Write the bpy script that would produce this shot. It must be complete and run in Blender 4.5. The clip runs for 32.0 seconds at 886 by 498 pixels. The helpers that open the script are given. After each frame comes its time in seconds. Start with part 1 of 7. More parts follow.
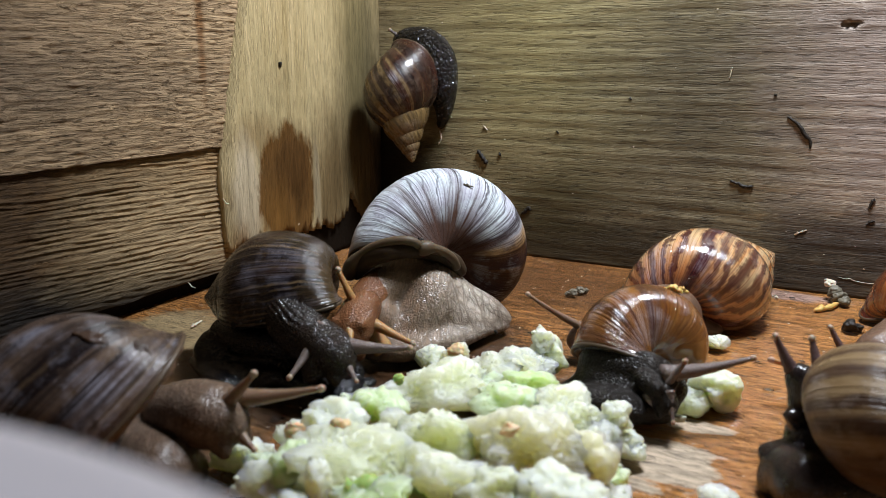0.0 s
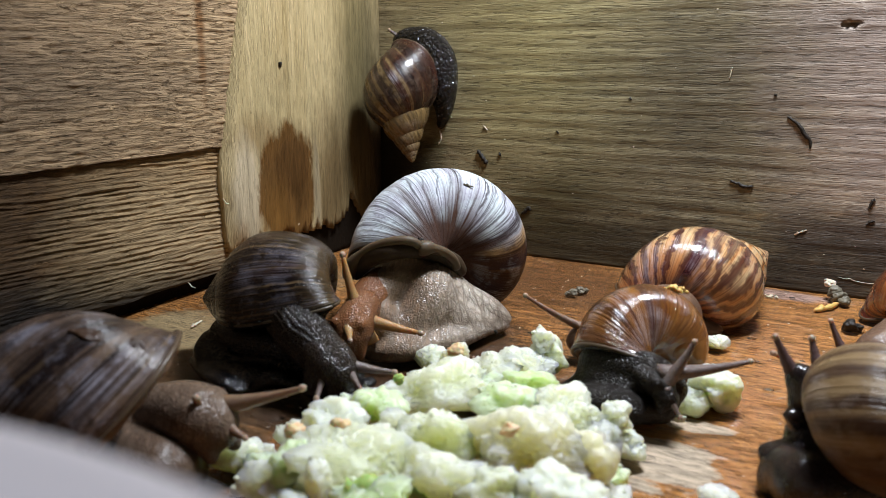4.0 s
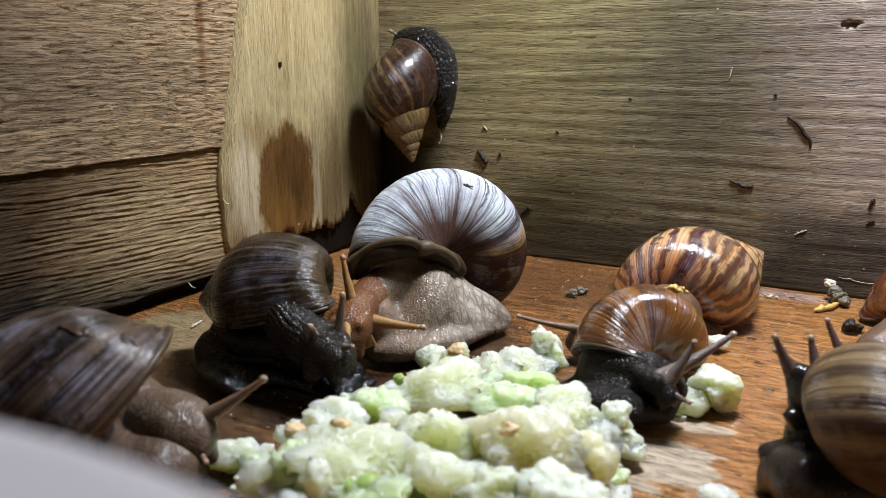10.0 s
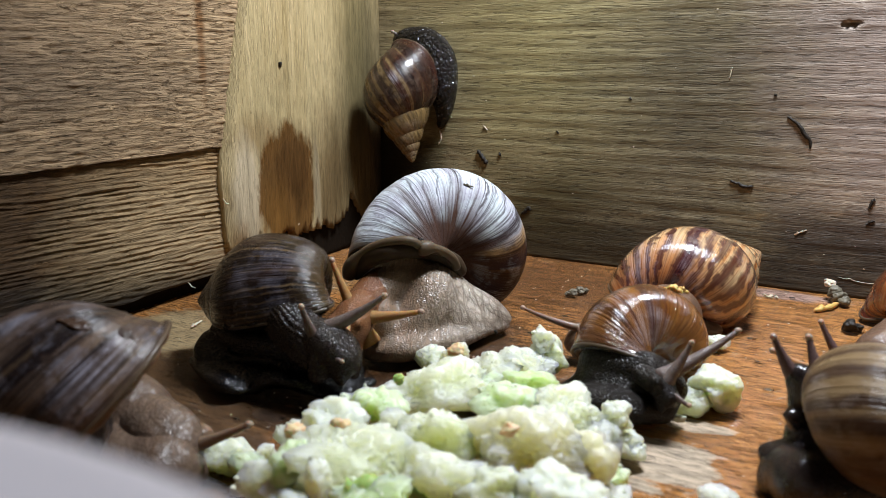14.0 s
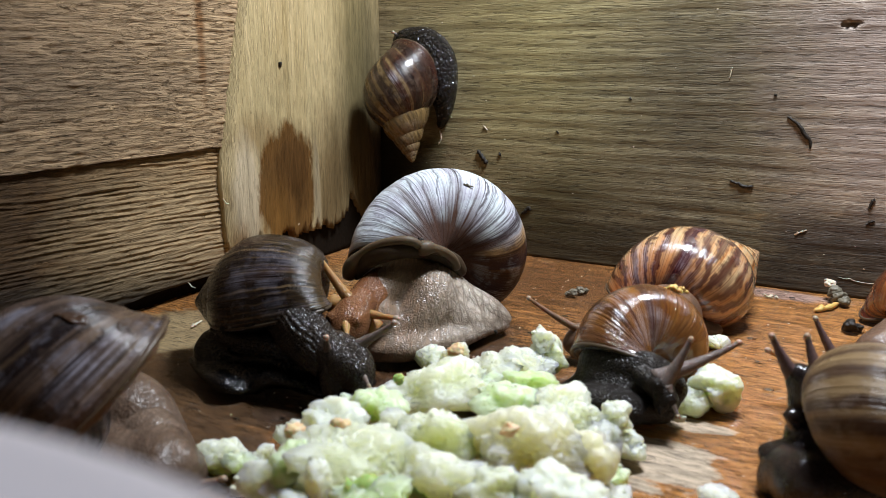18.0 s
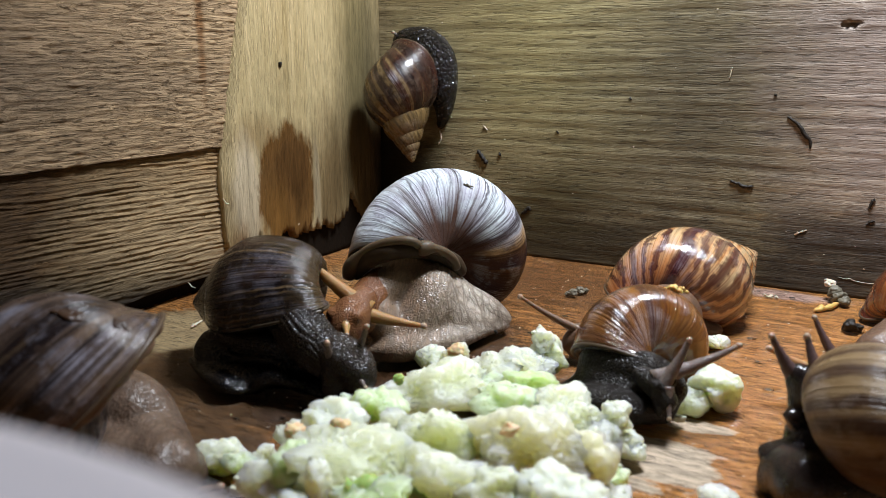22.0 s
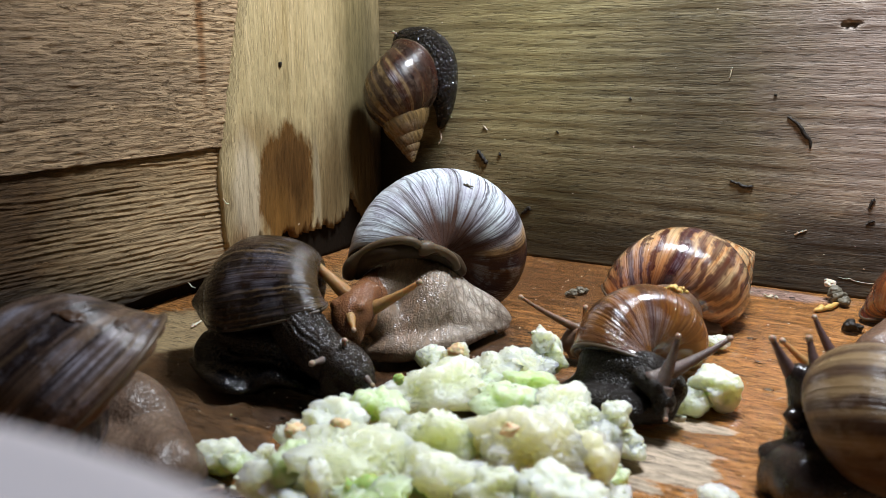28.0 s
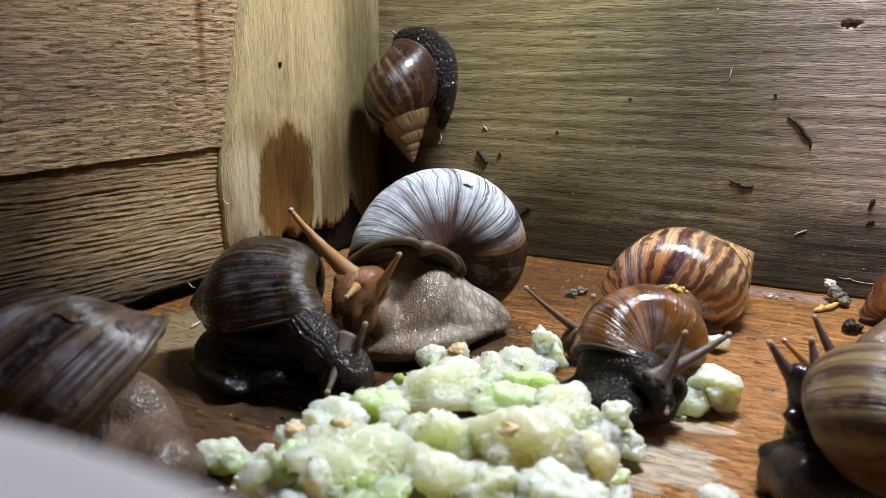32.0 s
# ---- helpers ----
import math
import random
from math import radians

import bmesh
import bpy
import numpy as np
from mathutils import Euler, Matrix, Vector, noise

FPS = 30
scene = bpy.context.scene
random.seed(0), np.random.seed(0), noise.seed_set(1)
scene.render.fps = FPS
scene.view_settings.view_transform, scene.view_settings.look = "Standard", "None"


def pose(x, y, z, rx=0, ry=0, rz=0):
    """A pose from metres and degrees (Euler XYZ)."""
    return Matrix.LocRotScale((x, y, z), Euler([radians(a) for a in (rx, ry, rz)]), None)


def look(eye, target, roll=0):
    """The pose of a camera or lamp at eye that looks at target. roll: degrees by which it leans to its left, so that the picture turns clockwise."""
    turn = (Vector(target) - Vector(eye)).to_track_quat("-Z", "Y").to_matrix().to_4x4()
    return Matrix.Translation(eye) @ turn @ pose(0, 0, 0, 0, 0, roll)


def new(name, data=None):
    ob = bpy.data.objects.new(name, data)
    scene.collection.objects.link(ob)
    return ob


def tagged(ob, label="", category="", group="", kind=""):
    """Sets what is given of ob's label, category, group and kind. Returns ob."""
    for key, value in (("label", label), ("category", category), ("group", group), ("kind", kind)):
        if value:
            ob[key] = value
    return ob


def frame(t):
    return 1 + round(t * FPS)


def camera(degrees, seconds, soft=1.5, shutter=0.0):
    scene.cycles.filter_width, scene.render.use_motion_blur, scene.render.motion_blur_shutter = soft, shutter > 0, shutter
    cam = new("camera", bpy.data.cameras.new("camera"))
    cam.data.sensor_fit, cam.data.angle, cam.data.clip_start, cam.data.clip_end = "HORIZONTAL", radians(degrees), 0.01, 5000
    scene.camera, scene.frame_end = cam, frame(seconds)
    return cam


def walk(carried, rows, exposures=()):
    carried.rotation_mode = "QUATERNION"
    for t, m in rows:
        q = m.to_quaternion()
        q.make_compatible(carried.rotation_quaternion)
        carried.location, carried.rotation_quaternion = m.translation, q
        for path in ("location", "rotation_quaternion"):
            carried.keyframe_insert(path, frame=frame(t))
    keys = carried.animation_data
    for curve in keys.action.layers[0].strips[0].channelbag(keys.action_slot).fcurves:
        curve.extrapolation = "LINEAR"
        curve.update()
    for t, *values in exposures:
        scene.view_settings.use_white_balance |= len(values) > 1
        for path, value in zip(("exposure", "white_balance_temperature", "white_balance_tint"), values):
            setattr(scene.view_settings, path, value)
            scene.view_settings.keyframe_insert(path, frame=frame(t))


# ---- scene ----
# The clip's camera stands still on a tub in a wooden snail box.
cam = camera(58.32, 32.0, 0.9)
cam.data.dof.use_dof = True
cam.data.dof.focus_distance = 0.36
cam.data.dof.aperture_fstop = 20.0
EYE = look((0, 0, 0.108), (-0.4767, 0.8468, -0.1279))
walk(cam, [(0.0, EYE), (32.0, EYE)], [(0.0, -0.1), (0.6, 0.0), (32.0, 0.0)])

# ---- light ----
world = bpy.data.worlds.new("room_gloom")
scene.world = world
world.use_nodes = True
world.node_tree.nodes["Background"].inputs[0].default_value = (0.75, 0.85, 1.0, 1)
world.node_tree.nodes["Background"].inputs[1].default_value = 0.008

lamp_data = bpy.data.lights.new("work_lamp", "AREA")
lamp_data.shape = "DISK"
lamp_data.size = 0.11
lamp_data.energy = 3.3
lamp_data.color = (0.93, 1.0, 1.10)
lamp = new("work_lamp", lamp_data)
lamp.matrix_world = look((-0.030, 0.322, 0.41), (0.005, 0.29, 0.0))

# ---- plan, in metres ----
BACK, LEFT, RIGHT, FRONT, TOP = 0.3985, -0.272, 0.27, -0.30, 0.30


# ---- materials ----
def node(m, kind, **values):
    n = m.node_tree.nodes.new(kind)
    for key, value in values.items():
        key = key.replace("_", " ") if key.replace("_", " ") in n.inputs else key
        if key in n.inputs:
            if isinstance(value, bpy.types.NodeSocket):
                m.node_tree.links.new(value, n.inputs[key])
            else:
                n.inputs[key].default_value = value
    return n


def surface(name, rough=0.5):
    m = bpy.data.materials.new(name)
    m.use_nodes = True
    b = m.node_tree.nodes["Principled BSDF"]
    b.inputs["Roughness"].default_value = rough
    return m, b


def link(m, a, b):
    m.node_tree.links.new(a, b)


def scaled(m, source, sx, sy, sz, ox=0.0, oy=0.0, oz=0.0):
    n = node(m, "ShaderNodeMapping", Vector=source)
    n.inputs["Location"].default_value = (ox, oy, oz)
    n.inputs["Scale"].default_value = (sx, sy, sz)
    return n.outputs["Vector"]


def noise_of(m, vec, scale=1.0, detail=4.0, rough=0.55, warp=0.0):
    return node(m, "ShaderNodeTexNoise", Vector=vec, Scale=scale, Detail=detail, Roughness=rough, Distortion=warp).outputs["Fac"]


def ramp(m, fac, *stops):
    n = m.node_tree.nodes.new("ShaderNodeValToRGB")
    e = n.color_ramp.elements
    while len(e) < len(stops):
        e.new(0.5)
    for el, (p, c) in zip(e, stops):
        el.position = p
        el.color = (c, c, c, 1) if isinstance(c, (int, float)) else (*c, 1)
    link(m, fac, n.inputs["Fac"])
    return n.outputs["Color"]


def mixed(m, fac, a, b, how="MIX"):
    n = m.node_tree.nodes.new("ShaderNodeMix")
    n.data_type = "RGBA"
    n.blend_type = how
    for sock, value in ((n.inputs[0], fac), (n.inputs[6], a), (n.inputs[7], b)):
        if isinstance(value, bpy.types.NodeSocket):
            link(m, value, sock)
        else:
            sock.default_value = value if isinstance(value, (int, float)) else (*value, 1)
    return n.outputs[2]


def calc(m, op, a, b=0.0, clamp=False):
    n = m.node_tree.nodes.new("ShaderNodeMath")
    n.operation = op
    n.use_clamp = clamp
    for sock, value in ((n.inputs[0], a), (n.inputs[1], b)):
        if isinstance(value, bpy.types.NodeSocket):
            link(m, value, sock)
        else:
            sock.default_value = value
    return n.outputs[0]


def bumped(m, b, height, strength, distance):
    n = node(m, "ShaderNodeBump", Height=height, Strength=strength, Distance=distance)
    link(m, n.outputs["Normal"], b.inputs["Normal"])
    return n


def object_space(m):
    return node(m, "ShaderNodeTexCoord").outputs["Object"]


def spot(m, pos, cx, cy, rx, ry, wob, edge=0.12):
    """A blotch with a ragged rim: 1 inside, 0 outside; cx.. in the plane of the first two axes."""
    p = scaled(m, pos, 1 / rx, 1 / ry, 0.0, -cx / rx, -cy / ry, 0.0)
    d = node(m, "ShaderNodeVectorMath", Vector=p)
    d.operation = "LENGTH"
    v = calc(m, "ADD", d.outputs["Value"], wob)
    return calc(m, "SUBTRACT", 1.0, calc(m, "MULTIPLY", calc(m, "SUBTRACT", v, 1.0 - edge, ), 1 / (2 * edge), True), True)


def wood(name, along, pale, dark, tint, pores=0.6, rough=0.65, ridge=0.0, grain=1.0, stains=(), stain_colour=(0.02, 0.015, 0.01), plane="xz", marks_and_light=(), ragged=1.3, spec=0.15, veins=0.5, flecks=0.4):
    """Wood with its grain along one axis ('x', 'y' or 'z')."""
    m, b = surface(name, rough)
    pos = object_space(m)
    s = {"x": (0.07, 1, 1), "y": (1, 0.07, 1), "z": (1, 1, 0.07)}[along]
    g = 1000 * grain
    wide = noise_of(m, scaled(m, pos, *(26 * k if k < 1 else 60 for k in s)), 1, 5, 0.6, 0.4)
    band = noise_of(m, scaled(m, pos, *(g * 0.22 * k for k in s)), 1, 5, 0.65, 0.6)
    fine = noise_of(m, scaled(m, pos, *(g * 2.2 * k * (0.5 if k < 1 else 1) for k in s)), 1, 3, 0.65)
    pore = noise_of(m, scaled(m, pos, *(g * 1.5 * k for k in s), 3.1, 1.7, 5.3), 1, 2, 0.5)
    colour = mixed(m, ramp(m, band, (0.3, 0.0), (0.7, 1.0)), dark, pale)
    colour = mixed(m, calc(m, "MULTIPLY", ramp(m, wide, (0.4, 0.0), (0.65, 1.0)), 0.75), colour, tint)
    colour = mixed(m, calc(m, "MULTIPLY", ramp(m, fine, (0.38, 1.0), (0.56, 0.0)), 1.2 * veins), colour, dark)
    holes = ramp(m, pore, (0.385, 1.0), (0.435, 0.0))
    fleck = ramp(m, noise_of(m, scaled(m, pos, *(g * 1.3 * k * (1.6 if k < 1 else 1) for k in s), 7.7, 2.9, 1.3), 1, 2, 0.5), (0.60, 0.0), (0.66, 1.0))
    colour = mixed(m, calc(m, "MULTIPLY", fleck, flecks), colour, tuple(min(1.0, 1.45 * q) for q in pale))
    sep = node(m, "ShaderNodeSeparateXYZ", Vector=pos)
    a, c = {"xz": ("X", "Z"), "yz": ("Y", "Z"), "xy": ("X", "Y")}[plane]
    both = node(m, "ShaderNodeCombineXYZ", X=sep.outputs[a], Y=sep.outputs[c]).outputs[0]
    wob = calc(m, "MULTIPLY", calc(m, "SUBTRACT", noise_of(m, scaled(m, pos, *(90 * (0.5 if k < 1 else 1) for k in s)), 1, 6, 0.72), 0.5), ragged)
    roughness = calc(m, "ADD", rough - 0.1, calc(m, "MULTIPLY", band, 0.2))
    # patches of stain and wear, and of light and shade put into the colour
    for cx, cy, rx, ry, colour2, amount, rough2, edge in marks_and_light:
        mask = calc(m, "MULTIPLY", spot(m, both, cx, cy, rx, ry, wob, edge), amount)
        if isinstance(colour2, tuple):
            tone = mixed(m, ramp(m, band, (0.3, 0.0), (0.7, 1.0)), tuple(0.55 * q for q in colour2), colour2)
            colour = mixed(m, mask, colour, tone)
        roughness = calc(m, "ADD", calc(m, "MULTIPLY", roughness, calc(m, "SUBTRACT", 1.0, mask)), calc(m, "MULTIPLY", mask, rough2))
    streak = ramp(m, fine, (0.40, 1.0), (0.52, 0.0))
    colour = mixed(m, calc(m, "MULTIPLY", streak, veins), colour, mixed(m, 0.7, colour, (0.0, 0.0, 0.0)))
    colour = mixed(m, calc(m, "MULTIPLY", holes, pores), colour, mixed(m, 0.8, colour, (0.0, 0.0, 0.0)))
    link(m, colour, b.inputs["Base Color"])
    link(m, roughness, b.inputs["Roughness"])
    h = calc(m, "ADD", calc(m, "MULTIPLY", band, 0.5), calc(m, "MULTIPLY", fine, 0.5))
    h = calc(m, "SUBTRACT", calc(m, "ADD", h, calc(m, "MULTIPLY", fleck, 0.9 * flecks)), calc(m, "MULTIPLY", holes, pores))
    b.inputs["Specular IOR Level"].default_value = spec
    bumped(m, b, h, 0.6 + ridge, 0.0013)
    return m


def bands_of(m, e, bands, start=-0.75):
    """Bands across the whorl: (place along the growth, half-width, strength) each; 1 on a band."""
    out = None
    for k in range(0, len(bands), 7):
        stops = [(0.0, 0.0)]
        for u, w, q in sorted(bands[k:k + 7]):
            stops += [((u + f * w - start) / -start, q * g) for f, g in ((-1.4, 0), (-0.7, 1), (0.7, 1), (1.4, 0))]
        one = ramp(m, calc(m, "DIVIDE", calc(m, "SUBTRACT", e, start), -start), *stops)
        out = one if out is None else calc(m, "MAXIMUM", out, one)
    return out


def shell_skin(name, pale, dark, mid, freq=9.0, cover=0.5, soft=0.12, rough=0.3, lines=0.5, coat=0.0, seed=0.0, hairs=0.3, relief=0.5, spots=0.0,
               bands=(), band_colour=None, wobble=0.05, cream=(), cream_colour=(0.5, 0.36, 0.14), bare=None, navel=None, old=None, belly=None, scuff=None, spec=0.5):
    """Snail shell: flames, bands and growth lines across the whorl, with worn patches."""
    m, b = surface(name, rough)
    uv = node(m, "ShaderNodeTexCoord").outputs["UV"]
    pos = object_space(m)
    sep = node(m, "ShaderNodeSeparateXYZ", Vector=uv)
    u, v = sep.outputs["X"], sep.outputs["Y"]
    flame = noise_of(m, scaled(m, uv, freq, 1.6, 0, seed, seed), 1, 3, 0.6, 0.3)
    zig = noise_of(m, scaled(m, uv, freq * 2.4, 6.0, 0, 2 + seed, 3), 1, 4, 0.6)
    line = noise_of(m, scaled(m, uv, 90, 1.5, 0, seed, 1), 1, 3, 0.7)
    hair = noise_of(m, scaled(m, uv, 330, 4.0, 0, seed, 7), 1, 2, 0.6)
    drift = noise_of(m, scaled(m, uv, 7, 9, 0, seed, 4), 1, 4, 0.62)
    patch = noise_of(m, scaled(m, pos, 1, 1, 1, seed, 3, 2), 70, 5, 0.65)
    e = calc(m, "ADD", u, calc(m, "MULTIPLY", calc(m, "SUBTRACT", drift, 0.5), wobble))
    mix = calc(m, "ADD", calc(m, "MULTIPLY", flame, 0.75), calc(m, "MULTIPLY", zig, 0.25))
    mask = ramp(m, mix, (cover - soft, 1.0), (cover + soft, 0.0))
    colour = mixed(m, ramp(m, zig, (0.35, 0.0), (0.65, 1.0)), pale, mid)
    colour = mixed(m, mask, colour, dark)
    if belly:
        c, v0, v1, q = belly
        f = calc(m, "ADD", v, calc(m, "MULTIPLY", calc(m, "SUBTRACT", zig, 0.5), 0.12))
        colour = mixed(m, calc(m, "MULTIPLY", ramp(m, f, (v0, 1.0), (v1, 0.0)), q), colour, c)
    if bare:
        c, tint, q = bare
        skin = mixed(m, ramp(m, patch, (0.40, 0.0), (0.62, 1.0)), c, tint)
        keep = ramp(m, noise_of(m, scaled(m, uv, 26, 3.0, 0, 6, 2), 1, 4, 0.65), (0.30, 0.0), (0.44, 1.0))
        colour = mixed(m, calc(m, "MULTIPLY", keep, q), colour, skin)
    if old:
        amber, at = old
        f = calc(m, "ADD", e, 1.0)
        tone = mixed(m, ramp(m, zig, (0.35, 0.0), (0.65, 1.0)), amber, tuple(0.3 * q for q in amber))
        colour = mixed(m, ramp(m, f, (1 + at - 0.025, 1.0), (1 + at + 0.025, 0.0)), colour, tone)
    if bands:
        edge = calc(m, "ADD", 0.55, calc(m, "MULTIPLY", zig, 0.8), True)
        colour = mixed(m, calc(m, "MULTIPLY", bands_of(m, e, bands), edge), colour, band_colour or dark)
    if cream:
        gone = ramp(m, noise_of(m, scaled(m, uv, 14, 11, 0, seed, 9), 1, 4, 0.65), (0.36, 0.1), (0.58, 1.0))
        thin = bands_of(m, calc(m, "ADD", u, calc(m, "MULTIPLY", calc(m, "SUBTRACT", drift, 0.5), 0.03)), cream)
        colour = mixed(m, calc(m, "MULTIPLY", thin, gone), colour, cream_colour)
    ink = tuple(0.55 * q for q in dark)
    colour = mixed(m, calc(m, "MULTIPLY", ramp(m, line, (0.33, 1.0), (0.43, 0.0)), lines), colour, ink)
    colour = mixed(m, calc(m, "MULTIPLY", ramp(m, hair, (0.36, 1.0), (0.50, 0.0)), hairs), colour, ink)
    if scuff:
        c, q = scuff
        f = calc(m, "MULTIPLY", ramp(m, patch, (0.50, 0.0), (0.68, 1.0)), ramp(m, hair, (0.40, 0.0), (0.6, 1.0)))
        colour = mixed(m, calc(m, "MULTIPLY", f, q), colour, c)
    if spots:
        pit = noise_of(m, scaled(m, pos, 1, 1, 1, seed, 2, 5), 110, 3, 0.5)
        colour = mixed(m, calc(m, "MULTIPLY", ramp(m, pit, (0.64, 0.0), (0.68, 1.0)), spots), colour, tuple(0.45 * q for q in mid))
    if navel:
        c, v0, v1 = navel
        ray = noise_of(m, scaled(m, uv, 30, 0.6, 0, 1, 1), 1, 3, 0.6)
        spread = mixed(m, ramp(m, ray, (0.40, 0.0), (0.60, 1.0)), ramp(m, v, (v0 - 0.01, 1.0), (v1 - 0.02, 0.0)), ramp(m, v, (v0 + 0.015, 1.0), (v1 + 0.035, 0.0)))
        near = calc(m, "MULTIPLY", spread, 0.97)
        colour = mixed(m, near, colour, mixed(m, ray, tuple(0.3 * q for q in c), tuple(1.4 * q for q in c)))
    link(m, colour, b.inputs["Base Color"])
    dirt = noise_of(m, pos, 130, 5, 0.65)
    link(m, calc(m, "ADD", rough - 0.12, calc(m, "MULTIPLY", ramp(m, dirt, (0.3, 0.0), (0.7, 1.0)), 0.26)), b.inputs["Roughness"])
    b.inputs["Coat Weight"].default_value = coat
    b.inputs["Coat Roughness"].default_value = 0.1
    b.inputs["Specular IOR Level"].default_value = spec
    h = calc(m, "ADD", calc(m, "ADD", calc(m, "MULTIPLY", line, 0.6), calc(m, "MULTIPLY", hair, 0.25)), calc(m, "MULTIPLY", patch, 0.7))
    bumped(m, b, h, relief, 0.0016)
    return m


def slug_skin(name, pale, dark, warm, cell=620.0, rough=0.32, relief=0.8, sss=0.15, furrow=0.7, stretch=(1, 1, 1), folds=0.0, warm_shaded_end=None, spec=0.3):
    """Wet snail skin: raised tubercles parted by furrows."""
    m, b = surface(name, rough)
    pos = object_space(m)
    wob = node(m, "ShaderNodeTexNoise", Vector=pos, Scale=220.0, Detail=3.0)
    bent = node(m, "ShaderNodeVectorMath")
    bent.operation = "MULTIPLY_ADD"
    link(m, wob.outputs["Color"], bent.inputs[0])
    bent.inputs[1].default_value = (0.0045, 0.0045, 0.0045)
    link(m, pos, bent.inputs[2])
    vec = scaled(m, bent.outputs[0], *(cell * k for k in stretch))
    cells = node(m, "ShaderNodeTexVoronoi", Vector=vec, Scale=1.0)
    cells.feature = "DISTANCE_TO_EDGE"
    lump = ramp(m, cells.outputs["Distance"], (0.0, 0.0), (0.30, 1.0))
    small = node(m, "ShaderNodeTexVoronoi", Vector=scaled(m, bent.outputs[0], *(cell * 2.6 * k for k in stretch)), Scale=1.0)
    bead = ramp(m, small.outputs["Distance"], (0.0, 1.0), (0.7, 0.0))
    big = noise_of(m, pos, 55, 4, 0.6)
    colour = mixed(m, ramp(m, big, (0.38, 0.0), (0.64, 1.0)), pale, warm)
    colour = mixed(m, calc(m, "MULTIPLY", calc(m, "SUBTRACT", 1.0, lump), furrow), colour, dark)
    h = calc(m, "ADD", calc(m, "MULTIPLY", lump, 0.7), calc(m, "MULTIPLY", bead, 0.3))
    if folds:
        less = node(m, "ShaderNodeVectorMath")
        less.operation = "MULTIPLY_ADD"
        link(m, wob.outputs["Color"], less.inputs[0])
        less.inputs[1].default_value = (0.002, 0.002, 0.002)
        link(m, pos, less.inputs[2])
        turned = node(m, "ShaderNodeMapping", Vector=less.outputs[0])
        turned.inputs["Rotation"].default_value = (0, 0, -0.5126)
        q = node(m, "ShaderNodeSeparateXYZ", Vector=turned.outputs["Vector"])
        x = calc(m, "MULTIPLY", q.outputs["X"], calc(m, "ADD", 1.0, calc(m, "MULTIPLY", q.outputs["Z"], 30.0)))
        fan = node(m, "ShaderNodeCombineXYZ", X=x, Y=q.outputs["Y"], Z=q.outputs["Z"]).outputs[0]
        if warm_shaded_end:
            f = calc(m, "ADD", x, calc(m, "MULTIPLY", calc(m, "SUBTRACT", big, 0.5), 0.02))
            colour = mixed(m, ramp(m, calc(m, "ADD", calc(m, "MULTIPLY", f, 8.0), 0.5), (warm_shaded_end[1], 0.85), (warm_shaded_end[2], 0.0)), colour, warm_shaded_end[0])
        wide = node(m, "ShaderNodeTexVoronoi", Vector=scaled(m, fan, 190, 60, 60, 1.0, 2.0, 0.5), Scale=1.0)
        wide.feature = "DISTANCE_TO_EDGE"
        crease = ramp(m, wide.outputs["Distance"], (0.0, 1.0), (0.13, 0.0))
        cross = node(m, "ShaderNodeTexVoronoi", Vector=scaled(m, fan, 300, 230, 230, 4.0, 1.0, 0.5), Scale=1.0)
        cross.feature = "DISTANCE_TO_EDGE"
        net = ramp(m, cross.outputs["Distance"], (0.0, 1.0), (0.17, 0.0))
        crease = calc(m, "MAXIMUM", crease, calc(m, "MULTIPLY", net, 0.8))
        colour = mixed(m, calc(m, "MULTIPLY", crease, folds), colour, dark)
        h = calc(m, "SUBTRACT", calc(m, "MULTIPLY", h, 0.75), calc(m, "MULTIPLY", crease, 0.55))
    b.inputs["Specular IOR Level"].default_value = spec
    link(m, colour, b.inputs["Base Color"])
    b.inputs["Subsurface Weight"].default_value = sss
    b.inputs["Subsurface Radius"].default_value = (1.0, 0.5, 0.25)
    b.inputs["Subsurface Scale"].default_value = 0.003
    bumped(m, b, h, relief, 0.0008)
    return m


